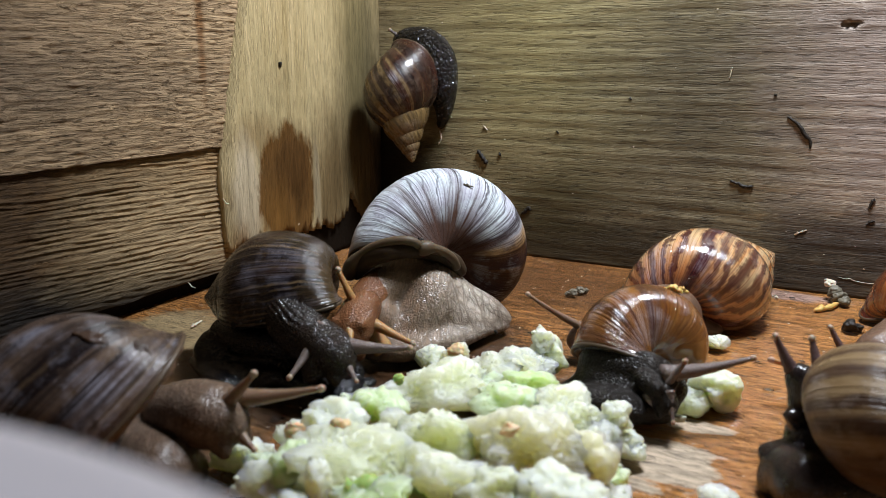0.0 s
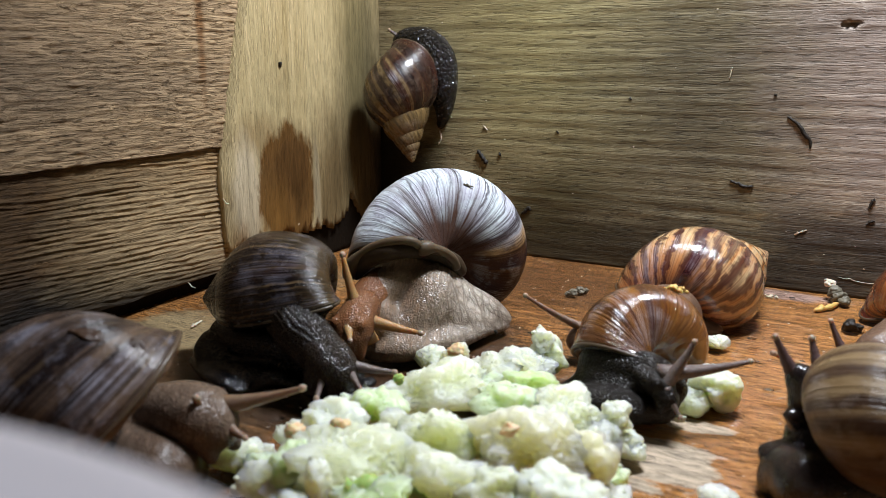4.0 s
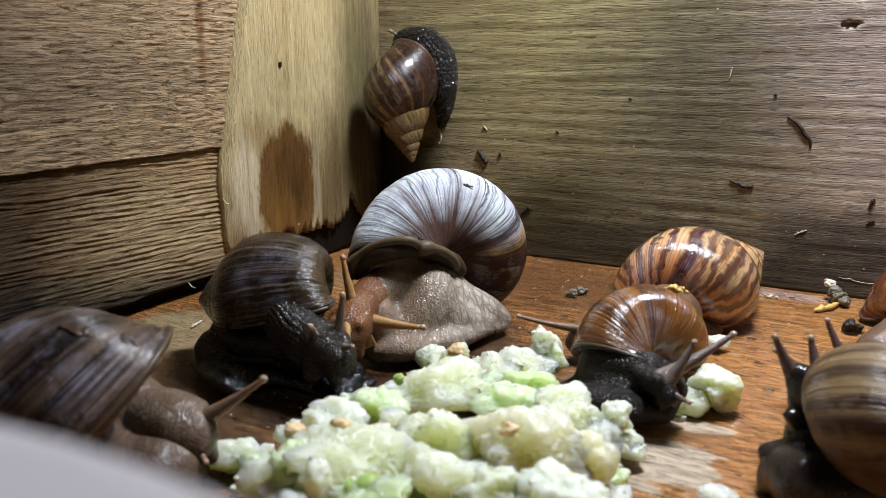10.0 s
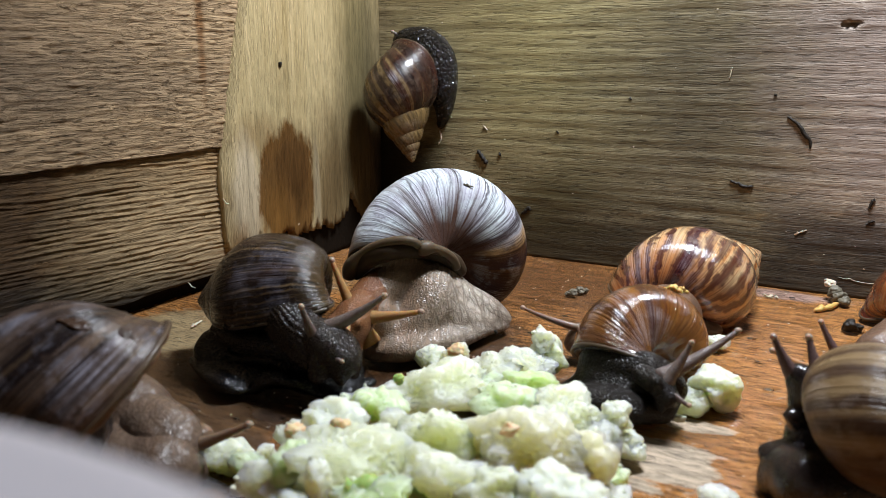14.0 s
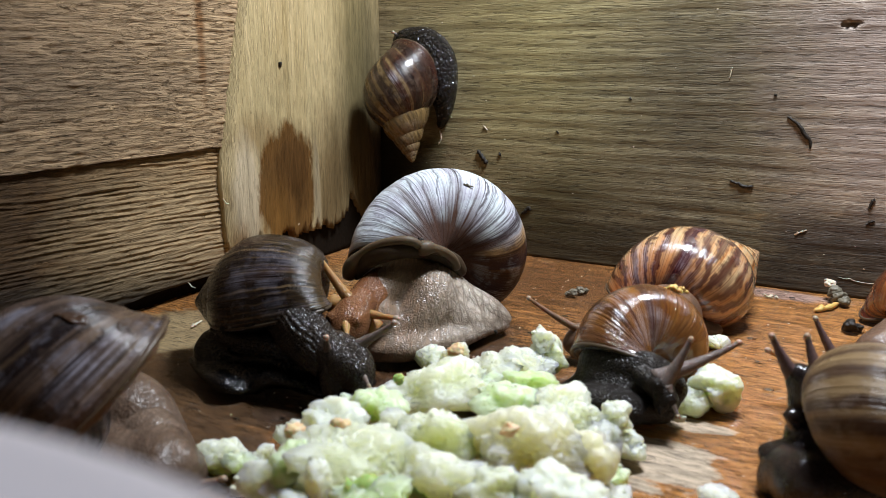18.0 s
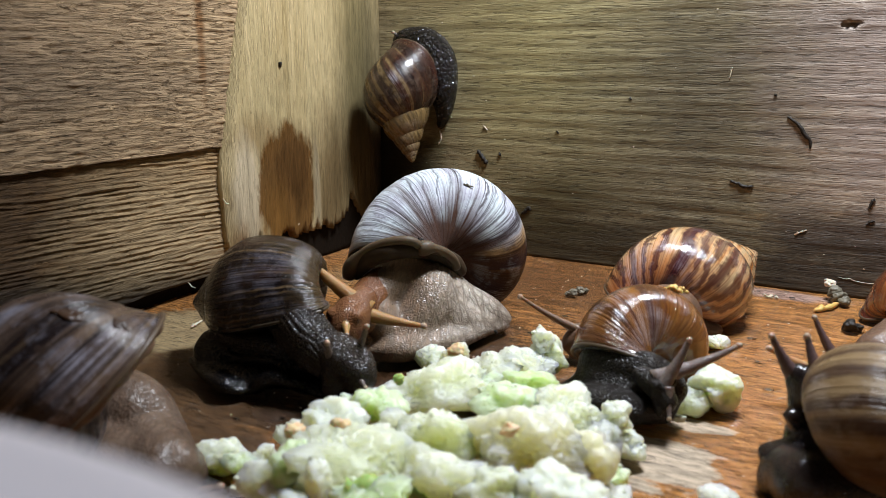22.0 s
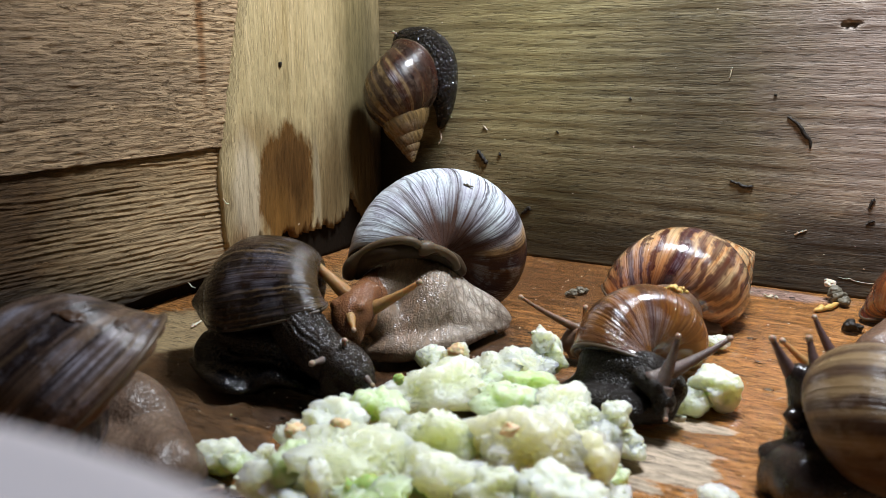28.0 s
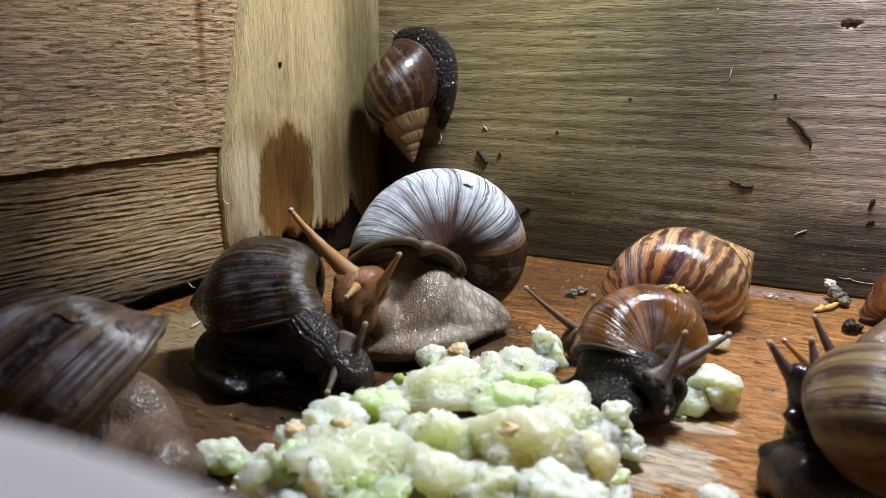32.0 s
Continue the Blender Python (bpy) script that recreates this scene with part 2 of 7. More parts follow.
def flesh(name, pale, green, tan, sss=1.0, depth=0.03):
    """Wet crushed melon flesh, translucent and grainy."""
    m, b = surface(name, 0.25)
    pos = object_space(m)
    big = noise_of(m, pos, 75, 3, 0.5)
    mid = noise_of(m, scaled(m, pos, 1, 1, 1, 4.0, 2.0, 1.0), 150, 4, 0.6)
    fine = noise_of(m, pos, 1000, 4, 0.65)
    cell = node(m, "ShaderNodeTexVoronoi", Vector=pos, Scale=900.0).outputs["Distance"]
    bent = node(m, "ShaderNodeVectorMath")
    bent.operation = "MULTIPLY_ADD"
    link(m, node(m, "ShaderNodeTexNoise", Vector=pos, Scale=300.0, Detail=3.0).outputs["Color"], bent.inputs[0])
    bent.inputs[1].default_value = (0.003, 0.003, 0.003)
    link(m, pos, bent.inputs[2])
    grains = node(m, "ShaderNodeTexVoronoi", Vector=bent.outputs[0], Scale=430.0).outputs["Distance"]
    info = node(m, "ShaderNodeObjectInfo").outputs["Random"]
    g = calc(m, "ADD", big, calc(m, "MULTIPLY", calc(m, "SUBTRACT", info, 0.5), 0.25))
    colour = mixed(m, ramp(m, g, (0.45, 0.0), (0.66, 1.0)), pale, green)
    colour = mixed(m, calc(m, "MULTIPLY", ramp(m, mid, (0.60, 0.0), (0.74, 1.0)), 0.5), colour, tan)
    colour = mixed(m, calc(m, "MULTIPLY", ramp(m, grains, (0.0, 1.0), (0.45, 0.0)), 0.25), colour, (0.74, 0.76, 0.69))
    link(m, colour, b.inputs["Base Color"])
    link(m, calc(m, "ADD", 0.22, calc(m, "MULTIPLY", fine, 0.3)), b.inputs["Roughness"])
    b.inputs["Subsurface Weight"].default_value = sss
    b.inputs["Subsurface Radius"].default_value = (1.0, 0.95, 0.62)
    b.inputs["Subsurface Scale"].default_value = depth
    b.inputs["Specular IOR Level"].default_value = 0.4
    h = calc(m, "SUBTRACT", calc(m, "ADD", calc(m, "MULTIPLY", fine, 0.5), calc(m, "MULTIPLY", mid, 0.8)), calc(m, "MULTIPLY", calc(m, "ADD", cell, calc(m, "MULTIPLY", grains, 2.0)), 0.25))
    bumped(m, b, h, 0.4, 0.0010)
    return m


def plain(name, colour, rough=0.5, vary=0.35, scale=300.0, sss=0.0, bump=0.3, spec=0.3):
    m, b = surface(name, rough)
    b.inputs["Specular IOR Level"].default_value = spec
    pos = object_space(m)
    n = noise_of(m, pos, scale, 4, 0.6)
    link(m, mixed(m, n, tuple(c * (1 - vary) for c in colour), tuple(min(1, c * (1 + vary)) for c in colour)), b.inputs["Base Color"])
    b.inputs["Subsurface Weight"].default_value = sss
    b.inputs["Subsurface Scale"].default_value = 0.002
    bumped(m, b, n, bump, 0.0006)
    return m


M_BACK = wood("weathered_plywood", "x", (0.50, 0.40, 0.217), (0.205, 0.155, 0.083), (0.39, 0.31, 0.183), 0.6, 0.48, ridge=-0.15, grain=1.1, spec=0.22, veins=0.24, flecks=0.2, plane="xz", marks_and_light=(
    (-0.0205, 0.1199, 0.0030, 0.0009, (0.75, 0.66, 0.5), 0.9, 0.5, 0.2),
    # pink sheen at right and yellow lamp pool at top, painted as colour
    (0.004, 0.105, 0.042, 0.09, (0.86, 0.68, 0.58), 0.8, 0.45, 0.7),
    (-0.1569, 0.1151, 0.07, 0.045, (0.66, 0.56, 0.30), 0.65, 0.45, 0.6),
    (-0.1539, 0.0324, 0.020, 0.012, (0.10, 0.065, 0.03), 0.8, 0.45, 0.4),
    (-0.0123, 0.0265, 0.030, 0.012, (0.05, 0.032, 0.022), 0.8, 0.4, 0.5),
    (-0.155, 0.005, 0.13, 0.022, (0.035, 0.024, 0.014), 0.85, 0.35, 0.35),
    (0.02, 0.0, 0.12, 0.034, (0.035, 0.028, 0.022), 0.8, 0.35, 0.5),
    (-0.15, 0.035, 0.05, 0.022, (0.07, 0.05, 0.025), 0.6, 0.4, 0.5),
    # corner black: mould, with the corner's shadow painted in
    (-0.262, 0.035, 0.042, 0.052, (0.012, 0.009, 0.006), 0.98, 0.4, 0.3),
    (-0.155, 0.0905, 0.075, 0.0022, (0.10, 0.08, 0.05), 0.55, 0.6, 0.8),
    (-0.17, 0.11, 0.06, 0.06, (0.46, 0.39, 0.17), 0.6, 0.5, 0.7),
    # painted dimmer wall between the bright pools, then more pink sheen
    (-0.078, 0.09, 0.055, 0.060, (0.14, 0.112, 0.072), 0.8, 0.6, 0.7),
    (0.02, 0.12, 0.06, 0.07, (0.46, 0.36, 0.31), 0.6, 0.5, 0.6)))
M_UPPER = wood("pinkish_plywood", "y", (0.66, 0.455, 0.255), (0.30, 0.20, 0.11), (0.54, 0.375, 0.22), 0.2, 0.65, 1.0, grain=0.9, veins=0.3, plane="yz", marks_and_light=(
    (0.15, 0.10, 0.08, 0.012, (0.16, 0.12, 0.085), 0.6, 0.7, 0.7),
    # far left painted darker to stand for the light fading off
    (0.11, 0.12, 0.090, 0.07, (0.22, 0.150, 0.092), 0.85, 0.7, 0.8),
    (0.262, 0.13, 0.0022, 0.035, (0.30, 0.13, 0.04), 0.8, 0.6, 0.5)))
M_LOWER = wood("rough_sawn_plank", "y", (0.52, 0.315, 0.130), (0.22, 0.115, 0.045), (0.39, 0.225, 0.090), 0.1, 0.7, 0.6, veins=0.25, plane="yz", marks_and_light=(
    # left part darker for dirt and for fading light, both in the colour
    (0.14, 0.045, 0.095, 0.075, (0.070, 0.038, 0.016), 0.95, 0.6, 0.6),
    # black lower edge: wet stain with the contact shadow painted in
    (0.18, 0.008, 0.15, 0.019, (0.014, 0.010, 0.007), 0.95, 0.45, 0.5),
    # pale end beside the slab is painted lamplight
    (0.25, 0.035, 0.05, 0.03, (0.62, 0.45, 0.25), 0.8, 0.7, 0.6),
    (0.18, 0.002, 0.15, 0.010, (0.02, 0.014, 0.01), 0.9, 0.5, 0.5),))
M_SLAB = wood("pale_slab_wood", "z", (0.68, 0.53, 0.29), (0.42, 0.31, 0.14), (0.55, 0.44, 0.235), 0.28, 0.6, plane="yz", ragged=0.9, veins=0.15, marks_and_light=(
    (0.300, 0.085, 0.020, 0.020, (0.50, 0.40, 0.20), 0.5, 0.6, 0.8),
    (0.372, 0.10, 0.018, 0.12, (0.33, 0.26, 0.115), 0.85, 0.5, 0.7),
    (0.290, 0.070, 0.014, 0.010, (0.30, 0.19, 0.08), 0.6, 0.5, 0.5),
    (0.345, 0.040, 0.016, 0.036, (0.19, 0.12, 0.05), 0.85, 0.4, 0.5),
    (0.281, 0.040, 0.009, 0.030, (0.70, 0.58, 0.40), 0.8, 0.6, 0.25),
    (0.309, 0.040, 0.0205, 0.034, (0.21, 0.098, 0.026), 0.95, 0.25, 0.07),
    (0.312, 0.052, 0.0165, 0.020, (0.11, 0.052, 0.018), 0.75, 0.28, 0.4),
    (0.300, 0.022, 0.010, 0.020, (0.33, 0.16, 0.04), 0.6, 0.3, 0.6),
    (0.276, 0.012, 0.006, 0.018, (0.30, 0.16, 0.06), 0.7, 0.4, 0.3),
    (0.331, 0.036, 0.0028, 0.026, (0.52, 0.42, 0.26), 0.75, 0.6, 0.3),
    # dark corner strip: damp stain deepened with painted corner shade
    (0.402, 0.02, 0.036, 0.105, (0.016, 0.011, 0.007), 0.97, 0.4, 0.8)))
M_FLOOR = wood("wet_floor_board", "x", (0.76, 0.34, 0.10), (0.135, 0.050, 0.016), (0.56, 0.235, 0.068), 0.9, 0.18, grain=1.7, ragged=2.0, spec=0.4, plane="xy", marks_and_light=(
    (-0.0445, 0.203, 0.017, 0.015, (0.72, 0.57, 0.41), 0.95, 0.5, 0.07),
    (-0.043, 0.230, 0.012, 0.004, (0.72, 0.57, 0.41), 0.9, 0.5, 0.08),
    # pinkish streak by the wall: wet reflection painted into the colour
    (-0.042, 0.388, 0.034, 0.007, (0.62, 0.42, 0.35), 0.85, 0.12, 0.25),
    # left floor: dirt, darkened further for weak light and snail shade
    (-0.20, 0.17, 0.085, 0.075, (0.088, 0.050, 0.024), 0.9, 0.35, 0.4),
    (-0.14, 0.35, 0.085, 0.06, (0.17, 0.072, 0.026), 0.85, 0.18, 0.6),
    # wet floor before the dark snail, with its shadow painted in
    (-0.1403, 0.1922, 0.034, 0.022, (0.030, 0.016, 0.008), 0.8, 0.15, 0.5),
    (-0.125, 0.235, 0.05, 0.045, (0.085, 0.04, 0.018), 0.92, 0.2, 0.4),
    (-0.2463, 0.2115, 0.026, 0.024, (0.50, 0.37, 0.19), 0.85, 0.6, 0.25),
    (-0.235, 0.29, 0.012, 0.06, (0.40, 0.26, 0.12), 0.6, 0.3, 0.5)))
M_SIDE = wood("box_wood", "x", (0.40, 0.32, 0.2), (0.16, 0.12, 0.07), (0.3, 0.25, 0.17), 0.5, 0.7)
M_ROT = plain("black_rotten_wood", (0.014, 0.010, 0.007), 0.6, 0.5, 700, bump=1.0, spec=0.03)
M_TUB = plain("white_plastic", (0.43, 0.40, 0.42), 0.4, 0.03, 60, bump=0.02)

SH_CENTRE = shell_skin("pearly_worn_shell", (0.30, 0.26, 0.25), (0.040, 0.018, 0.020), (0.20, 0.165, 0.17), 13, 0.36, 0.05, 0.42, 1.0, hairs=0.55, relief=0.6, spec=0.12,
    # brown of the older whorl is darkened to include its shade
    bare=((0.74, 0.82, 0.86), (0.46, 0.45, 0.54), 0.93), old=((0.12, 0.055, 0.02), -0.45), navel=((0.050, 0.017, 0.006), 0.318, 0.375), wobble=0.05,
    bands=((-0.432, 0.012, 0.95), (-0.385, 0.0025, 0.8), (-0.36, 0.002, 0.7), (-0.335, 0.003, 0.8), (-0.31, 0.002, 0.6), (-0.27, 0.0022, 0.8), (-0.245, 0.0016, 0.7), (-0.22, 0.002, 0.8), (-0.19, 0.0016, 0.7), (-0.165, 0.002, 0.8),
           (-0.14, 0.0016, 0.6), (-0.53, 0.03, 0.9), (-0.62, 0.06, 0.8)), band_colour=(0.018, 0.008, 0.012),
    cream=((-0.468, 0.014, 0.9),), cream_colour=(0.36, 0.22, 0.10), scuff=((0.80, 0.84, 0.84), 0.4))
SH_DARK = shell_skin("dark_olive_shell", (0.050, 0.026, 0.019), (0.007, 0.004, 0.004), (0.026, 0.013, 0.012), 14, 0.54, 0.05, 0.2, 0.8, seed=3.0, hairs=0.75, relief=0.7, spec=0.5, wobble=0.06,
    belly=((0.10, 0.062, 0.022), 0.27, 0.40, 0.6), scuff=((0.22, 0.21, 0.26), 0.55),
    cream=((-0.21, 0.0018, 0.7), (-0.190, 0.0012, 0.6), (-0.175, 0.0030, 0.9), (-0.150, 0.0012, 0.6), (-0.125, 0.0012, 0.5), (-0.110, 0.0018, 0.7), (-0.092, 0.0010, 0.5), (-0.072, 0.0024, 0.9), (-0.058, 0.0010, 0.5), (-0.045, 0.0012, 0.7),
           (-0.030, 0.0010, 0.6), (-0.018, 0.0026, 0.9), (-0.008, 0.0012, 0.7), (-0.60, 0.03, 0.6), (-0.72, 0.02, 0.6)), cream_colour=(0.135, 0.085, 0.04))
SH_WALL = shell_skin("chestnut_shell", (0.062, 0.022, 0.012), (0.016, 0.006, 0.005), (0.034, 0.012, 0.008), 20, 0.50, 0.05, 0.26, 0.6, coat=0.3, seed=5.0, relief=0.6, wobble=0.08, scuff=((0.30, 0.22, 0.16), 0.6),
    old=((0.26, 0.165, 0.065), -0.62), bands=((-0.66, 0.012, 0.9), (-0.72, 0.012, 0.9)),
    cream=((-0.13, 0.004, 0.35), (-0.20, 0.007, 0.5), (-0.25, 0.011, 0.8), (-0.30, 0.006, 0.6), (-0.35, 0.014, 0.85), (-0.41, 0.010, 0.7), (-0.48, 0.014, 0.6)), cream_colour=(0.34, 0.23, 0.10))
SH_STRIPED = shell_skin("flame_striped_shell", (0.80, 0.58, 0.31), (0.060, 0.011, 0.010), (0.56, 0.21, 0.05), 18, 0.40, 0.07, 0.15, 0.5, coat=1.0, seed=2.0, relief=0.5, wobble=0.10, hairs=0.45, scuff=((0.55, 0.46, 0.50), 0.4),
    belly=((0.36, 0.085, 0.018), 0.32, 0.46, 0.75),
    bands=((-0.06, 0.007, 0.8), (-0.092, 0.009, 0.95), (-0.136, 0.012, 1.0), (-0.178, 0.007, 0.95), (-0.213, 0.009, 0.95), (-0.285, 0.024, 1.0), (-0.335, 0.010, 0.8),
           (-0.37, 0.010, 0.9), (-0.405, 0.013, 0.9), (-0.45, 0.010, 0.8), (-0.49, 0.012, 0.9), (-0.55, 0.02, 0.9)), band_colour=(0.055, 0.008, 0.011))
SH_BROWN = shell_skin("amber_brown_shell", (0.30, 0.125, 0.028), (0.070, 0.022, 0.009), (0.19, 0.066, 0.016), 13, 0.46, 0.07, 0.16, 0.6, coat=0.8, seed=12.0, relief=0.7, spots=0.9, hairs=0.3, wobble=0.07,
    scuff=((0.42, 0.33, 0.32), 0.7),
    bands=((-0.11, 0.006, 0.5), (-0.15, 0.005, 0.6), (-0.215, 0.012, 0.6), (-0.265, 0.006, 0.5), (-0.34, 0.008, 0.4)), band_colour=(0.055, 0.016, 0.014))
SH_FRONT = shell_skin("scuffed_grey_brown_shell", (0.15, 0.10, 0.070), (0.014, 0.009, 0.009), (0.080, 0.052, 0.042), 22, 0.50, 0.06, 0.26, 0.9, seed=15.0, spots=0.9, relief=0.8, spec=0.35, hairs=0.6, scuff=((0.36, 0.35, 0.42), 0.7),
    cream=((-0.02, 0.003, 0.5), (-0.07, 0.003, 0.4), (-0.12, 0.003, 0.4)), cream_colour=(0.24, 0.16, 0.09))
SH_NEAR = shell_skin("banded_brown_shell", (0.25, 0.17, 0.09), (0.075, 0.042, 0.021), (0.19, 0.12, 0.055), 18, 0.42, 0.08, 0.34, 0.5, seed=18.0, relief=0.6, spec=0.25, scuff=((0.42, 0.36, 0.32), 0.6), wobble=0.04,
    bands=((-0.16, 0.006, 0.6), (-0.20, 0.012, 0.85), (-0.265, 0.008, 0.7), (-0.33, 0.014, 0.9), (-0.40, 0.012, 0.9), (-0.447, 0.014, 0.9), (-0.535, 0.04, 0.85), (-0.60, 0.02, 0.7)), band_colour=(0.045, 0.022, 0.014))
SH_EDGE = shell_skin("glossy_red_brown_shell", (0.40, 0.16, 0.05), (0.06, 0.010, 0.008), (0.22, 0.055, 0.018), 16, 0.50, 0.06, 0.14, 0.3, coat=0.7, seed=21.0, relief=0.3)

# brown left end: warm skin tone, widened as painted shade under the shell
SK_PALE = slug_skin("pale_grey_skin", (0.57, 0.50, 0.42), (0.15, 0.115, 0.085), (0.48, 0.405, 0.33), 900, 0.24, 0.42, 0.15, 0.3, (1, 1, 1), 0.75, ((0.20, 0.115, 0.065), 0.44, 0.66), spec=0.45)
SK_ORANGE = slug_skin("orange_brown_skin", (0.24, 0.105, 0.045), (0.07, 0.028, 0.014), (0.15, 0.060, 0.026), 900, 0.22, 0.4, 0.3, 0.35, spec=0.4)
SK_DARK = slug_skin("black_brown_skin", (0.018, 0.016, 0.016), (0.005, 0.005, 0.006), (0.012, 0.011, 0.012), 900, 0.2, 0.9, 0.0, 0.6, spec=0.16)
SK_FRILL = slug_skin("glistening_black_skin", (0.004, 0.004, 0.005), (0.0015, 0.0015, 0.002), (0.003, 0.003, 0.004), 700, 0.2, 0.4, 0.0, 0.6, spec=0.45)
SK_WET = slug_skin("wet_black_skin", (0.022, 0.019, 0.018), (0.006, 0.005, 0.005), (0.013, 0.012, 0.013), 330, 0.12, 1.6, 0.0, 0.6, spec=0.5)
SK_NEAR = slug_skin("purple_grey_skin", (0.026, 0.018, 0.016), (0.008, 0.005, 0.005), (0.015, 0.011, 0.011), 900, 0.14, 0.22, 0.1, 0.5, spec=0.5)
SK_GREY = slug_skin("dark_grey_skin", (0.034, 0.025, 0.019), (0.006, 0.004, 0.004), (0.020, 0.015, 0.011), 900, 0.2, 0.45, 0.05, 0.7, spec=0.4)
SK_SLATE = slug_skin("smooth_slate_skin", (0.026, 0.021, 0.017), (0.004, 0.003, 0.003), (0.015, 0.012, 0.010), 900, 0.3, 0.55, 0.0, 0.7, spec=0.2)
SK_FRONT = slug_skin("ridged_brown_skin", (0.21, 0.145, 0.105), (0.05, 0.032, 0.022), (0.13, 0.082, 0.056), 1000, 0.26, 0.32, 0.1, 0.4, folds=0.4, spec=0.35)
SK_BROWN = slug_skin("brown_skin", (0.22, 0.13, 0.085), (0.05, 0.03, 0.02), (0.12, 0.07, 0.045), 1000, 0.28, 0.2, 0.2, 0.5)
SK_HORN = slug_skin("amber_tentacle_skin", (0.44, 0.28, 0.125), (0.22, 0.11, 0.05), (0.36, 0.19, 0.07), 1500, 0.24, 0.25, 0.8, 0.3)
SK_HORN_BROWN = slug_skin("brown_tentacle_skin", (0.26, 0.175, 0.12), (0.10, 0.06, 0.04), (0.18, 0.115, 0.075), 1500, 0.22, 0.25, 0.6, 0.3, spec=0.5)
SK_HORN_GREY = slug_skin("grey_tentacle_skin", (0.22, 0.17, 0.15), (0.05, 0.04, 0.04), (0.14, 0.105, 0.095), 1500, 0.26, 0.3, 0.3, 0.3)
SK_HORN_DARK = slug_skin("purple_grey_tentacle_skin", (0.16, 0.105, 0.10), (0.05, 0.03, 0.03), (0.10, 0.06, 0.06), 1500, 0.2, 0.3, 0.2, 0.3)
M_LIP = plain("shell_lip", (0.085, 0.056, 0.034), 0.35, 0.3, 200)
M_BULB = plain("tentacle_tip", (0.36, 0.27, 0.20), 0.2, 0.25, 900, 0.4)
M_LIP_DARK = plain("dark_shell_lip", (0.075, 0.055, 0.035), 0.3, 0.4, 200)
M_AMBER = plain("amber_shell_base", (0.20, 0.080, 0.020), 0.18, 0.5, 160, bump=0.15, spec=0.5)
M_CHIP = plain("chipped_brown_shell", (0.040, 0.018, 0.008), 0.3, 0.5, 700, bump=0.8, spec=0.4)
M_RIM = plain("olive_brown_mantle_rim", (0.095, 0.064, 0.036), 0.5, 0.3, 300, 0.2, 0.3, spec=0.3)
# collar coloured darker than its rim to stand for its shaded hollow
M_MANTLE = plain("grey_brown_mantle", (0.045, 0.029, 0.017), 0.55, 0.3, 300, 0.1, 0.6, spec=0.2)

FLESH = [
    flesh("pale_melon_flesh", (0.61, 0.635, 0.44), (0.54, 0.59, 0.32), (0.60, 0.54, 0.32)),
    flesh("white_melon_flesh", (0.60, 0.63, 0.51), (0.57, 0.615, 0.42), (0.62, 0.57, 0.38), 1.0, 0.012),
    flesh("green_melon_flesh", (0.54, 0.66, 0.39), (0.43, 0.59, 0.23), (0.56, 0.60, 0.34), 1.0, 0.012),
    flesh("yellow_melon_flesh", (0.61, 0.58, 0.40), (0.57, 0.53, 0.29), (0.55, 0.42, 0.19)),
]
M_CRUMB = flesh("melon_crumb_flesh", (0.70, 0.73, 0.58), (0.64, 0.69, 0.45), (0.70, 0.62, 0.42), 0.0, 0.003)
M_TAN = plain("tan_seed_coat", (0.70, 0.54, 0.31), 0.35, 0.3, 500, 0.5)
M_RIND = plain("green_rind", (0.36, 0.50, 0.14), 0.45, 0.25, 200, 0.5)
M_DIRT = plain("dark_droppings", (0.022, 0.017, 0.013), 0.5, 0.5, 900, bump=0.8)
M_PALE_BIT = plain("pale_crumb", (0.62, 0.55, 0.42), 0.5, 0.25, 600, 0.2)
M_YELLOW_BIT = plain("yellow_droppings", (0.62, 0.42, 0.13), 0.4, 0.25, 600, 0.3)
M_MOTTLED = plain("mottled_droppings", (0.16, 0.14, 0.10), 0.45, 0.7, 500, bump=0.8)


def water(name):
    m, b = surface(name, 0.03)
    b.inputs["Base Color"].default_value = (0.95, 0.97, 1.0, 1)
    b.inputs["Transmission Weight"].default_value = 1.0
    b.inputs["IOR"].default_value = 1.33
    return m


M_WATER = water("clear_water")


# ---- building helpers ----
def thing(name, where, label, category, group="", kind=""):
    ob = new(name)
    ob.empty_display_size = 0.01
    ob.location = where
    bpy.context.view_layer.update()
    return tagged(ob, label, category, group, kind)


def part(name, bm, material, parent=None, label="", smooth=True):
    me = bpy.data.meshes.new(name)
    bm.to_mesh(me)
    bm.free()
    for p in me.polygons:
        p.use_smooth = smooth
    me.materials.append(material)
    ob = new(name, me)
    ob.parent = parent
    return tagged(ob, label)


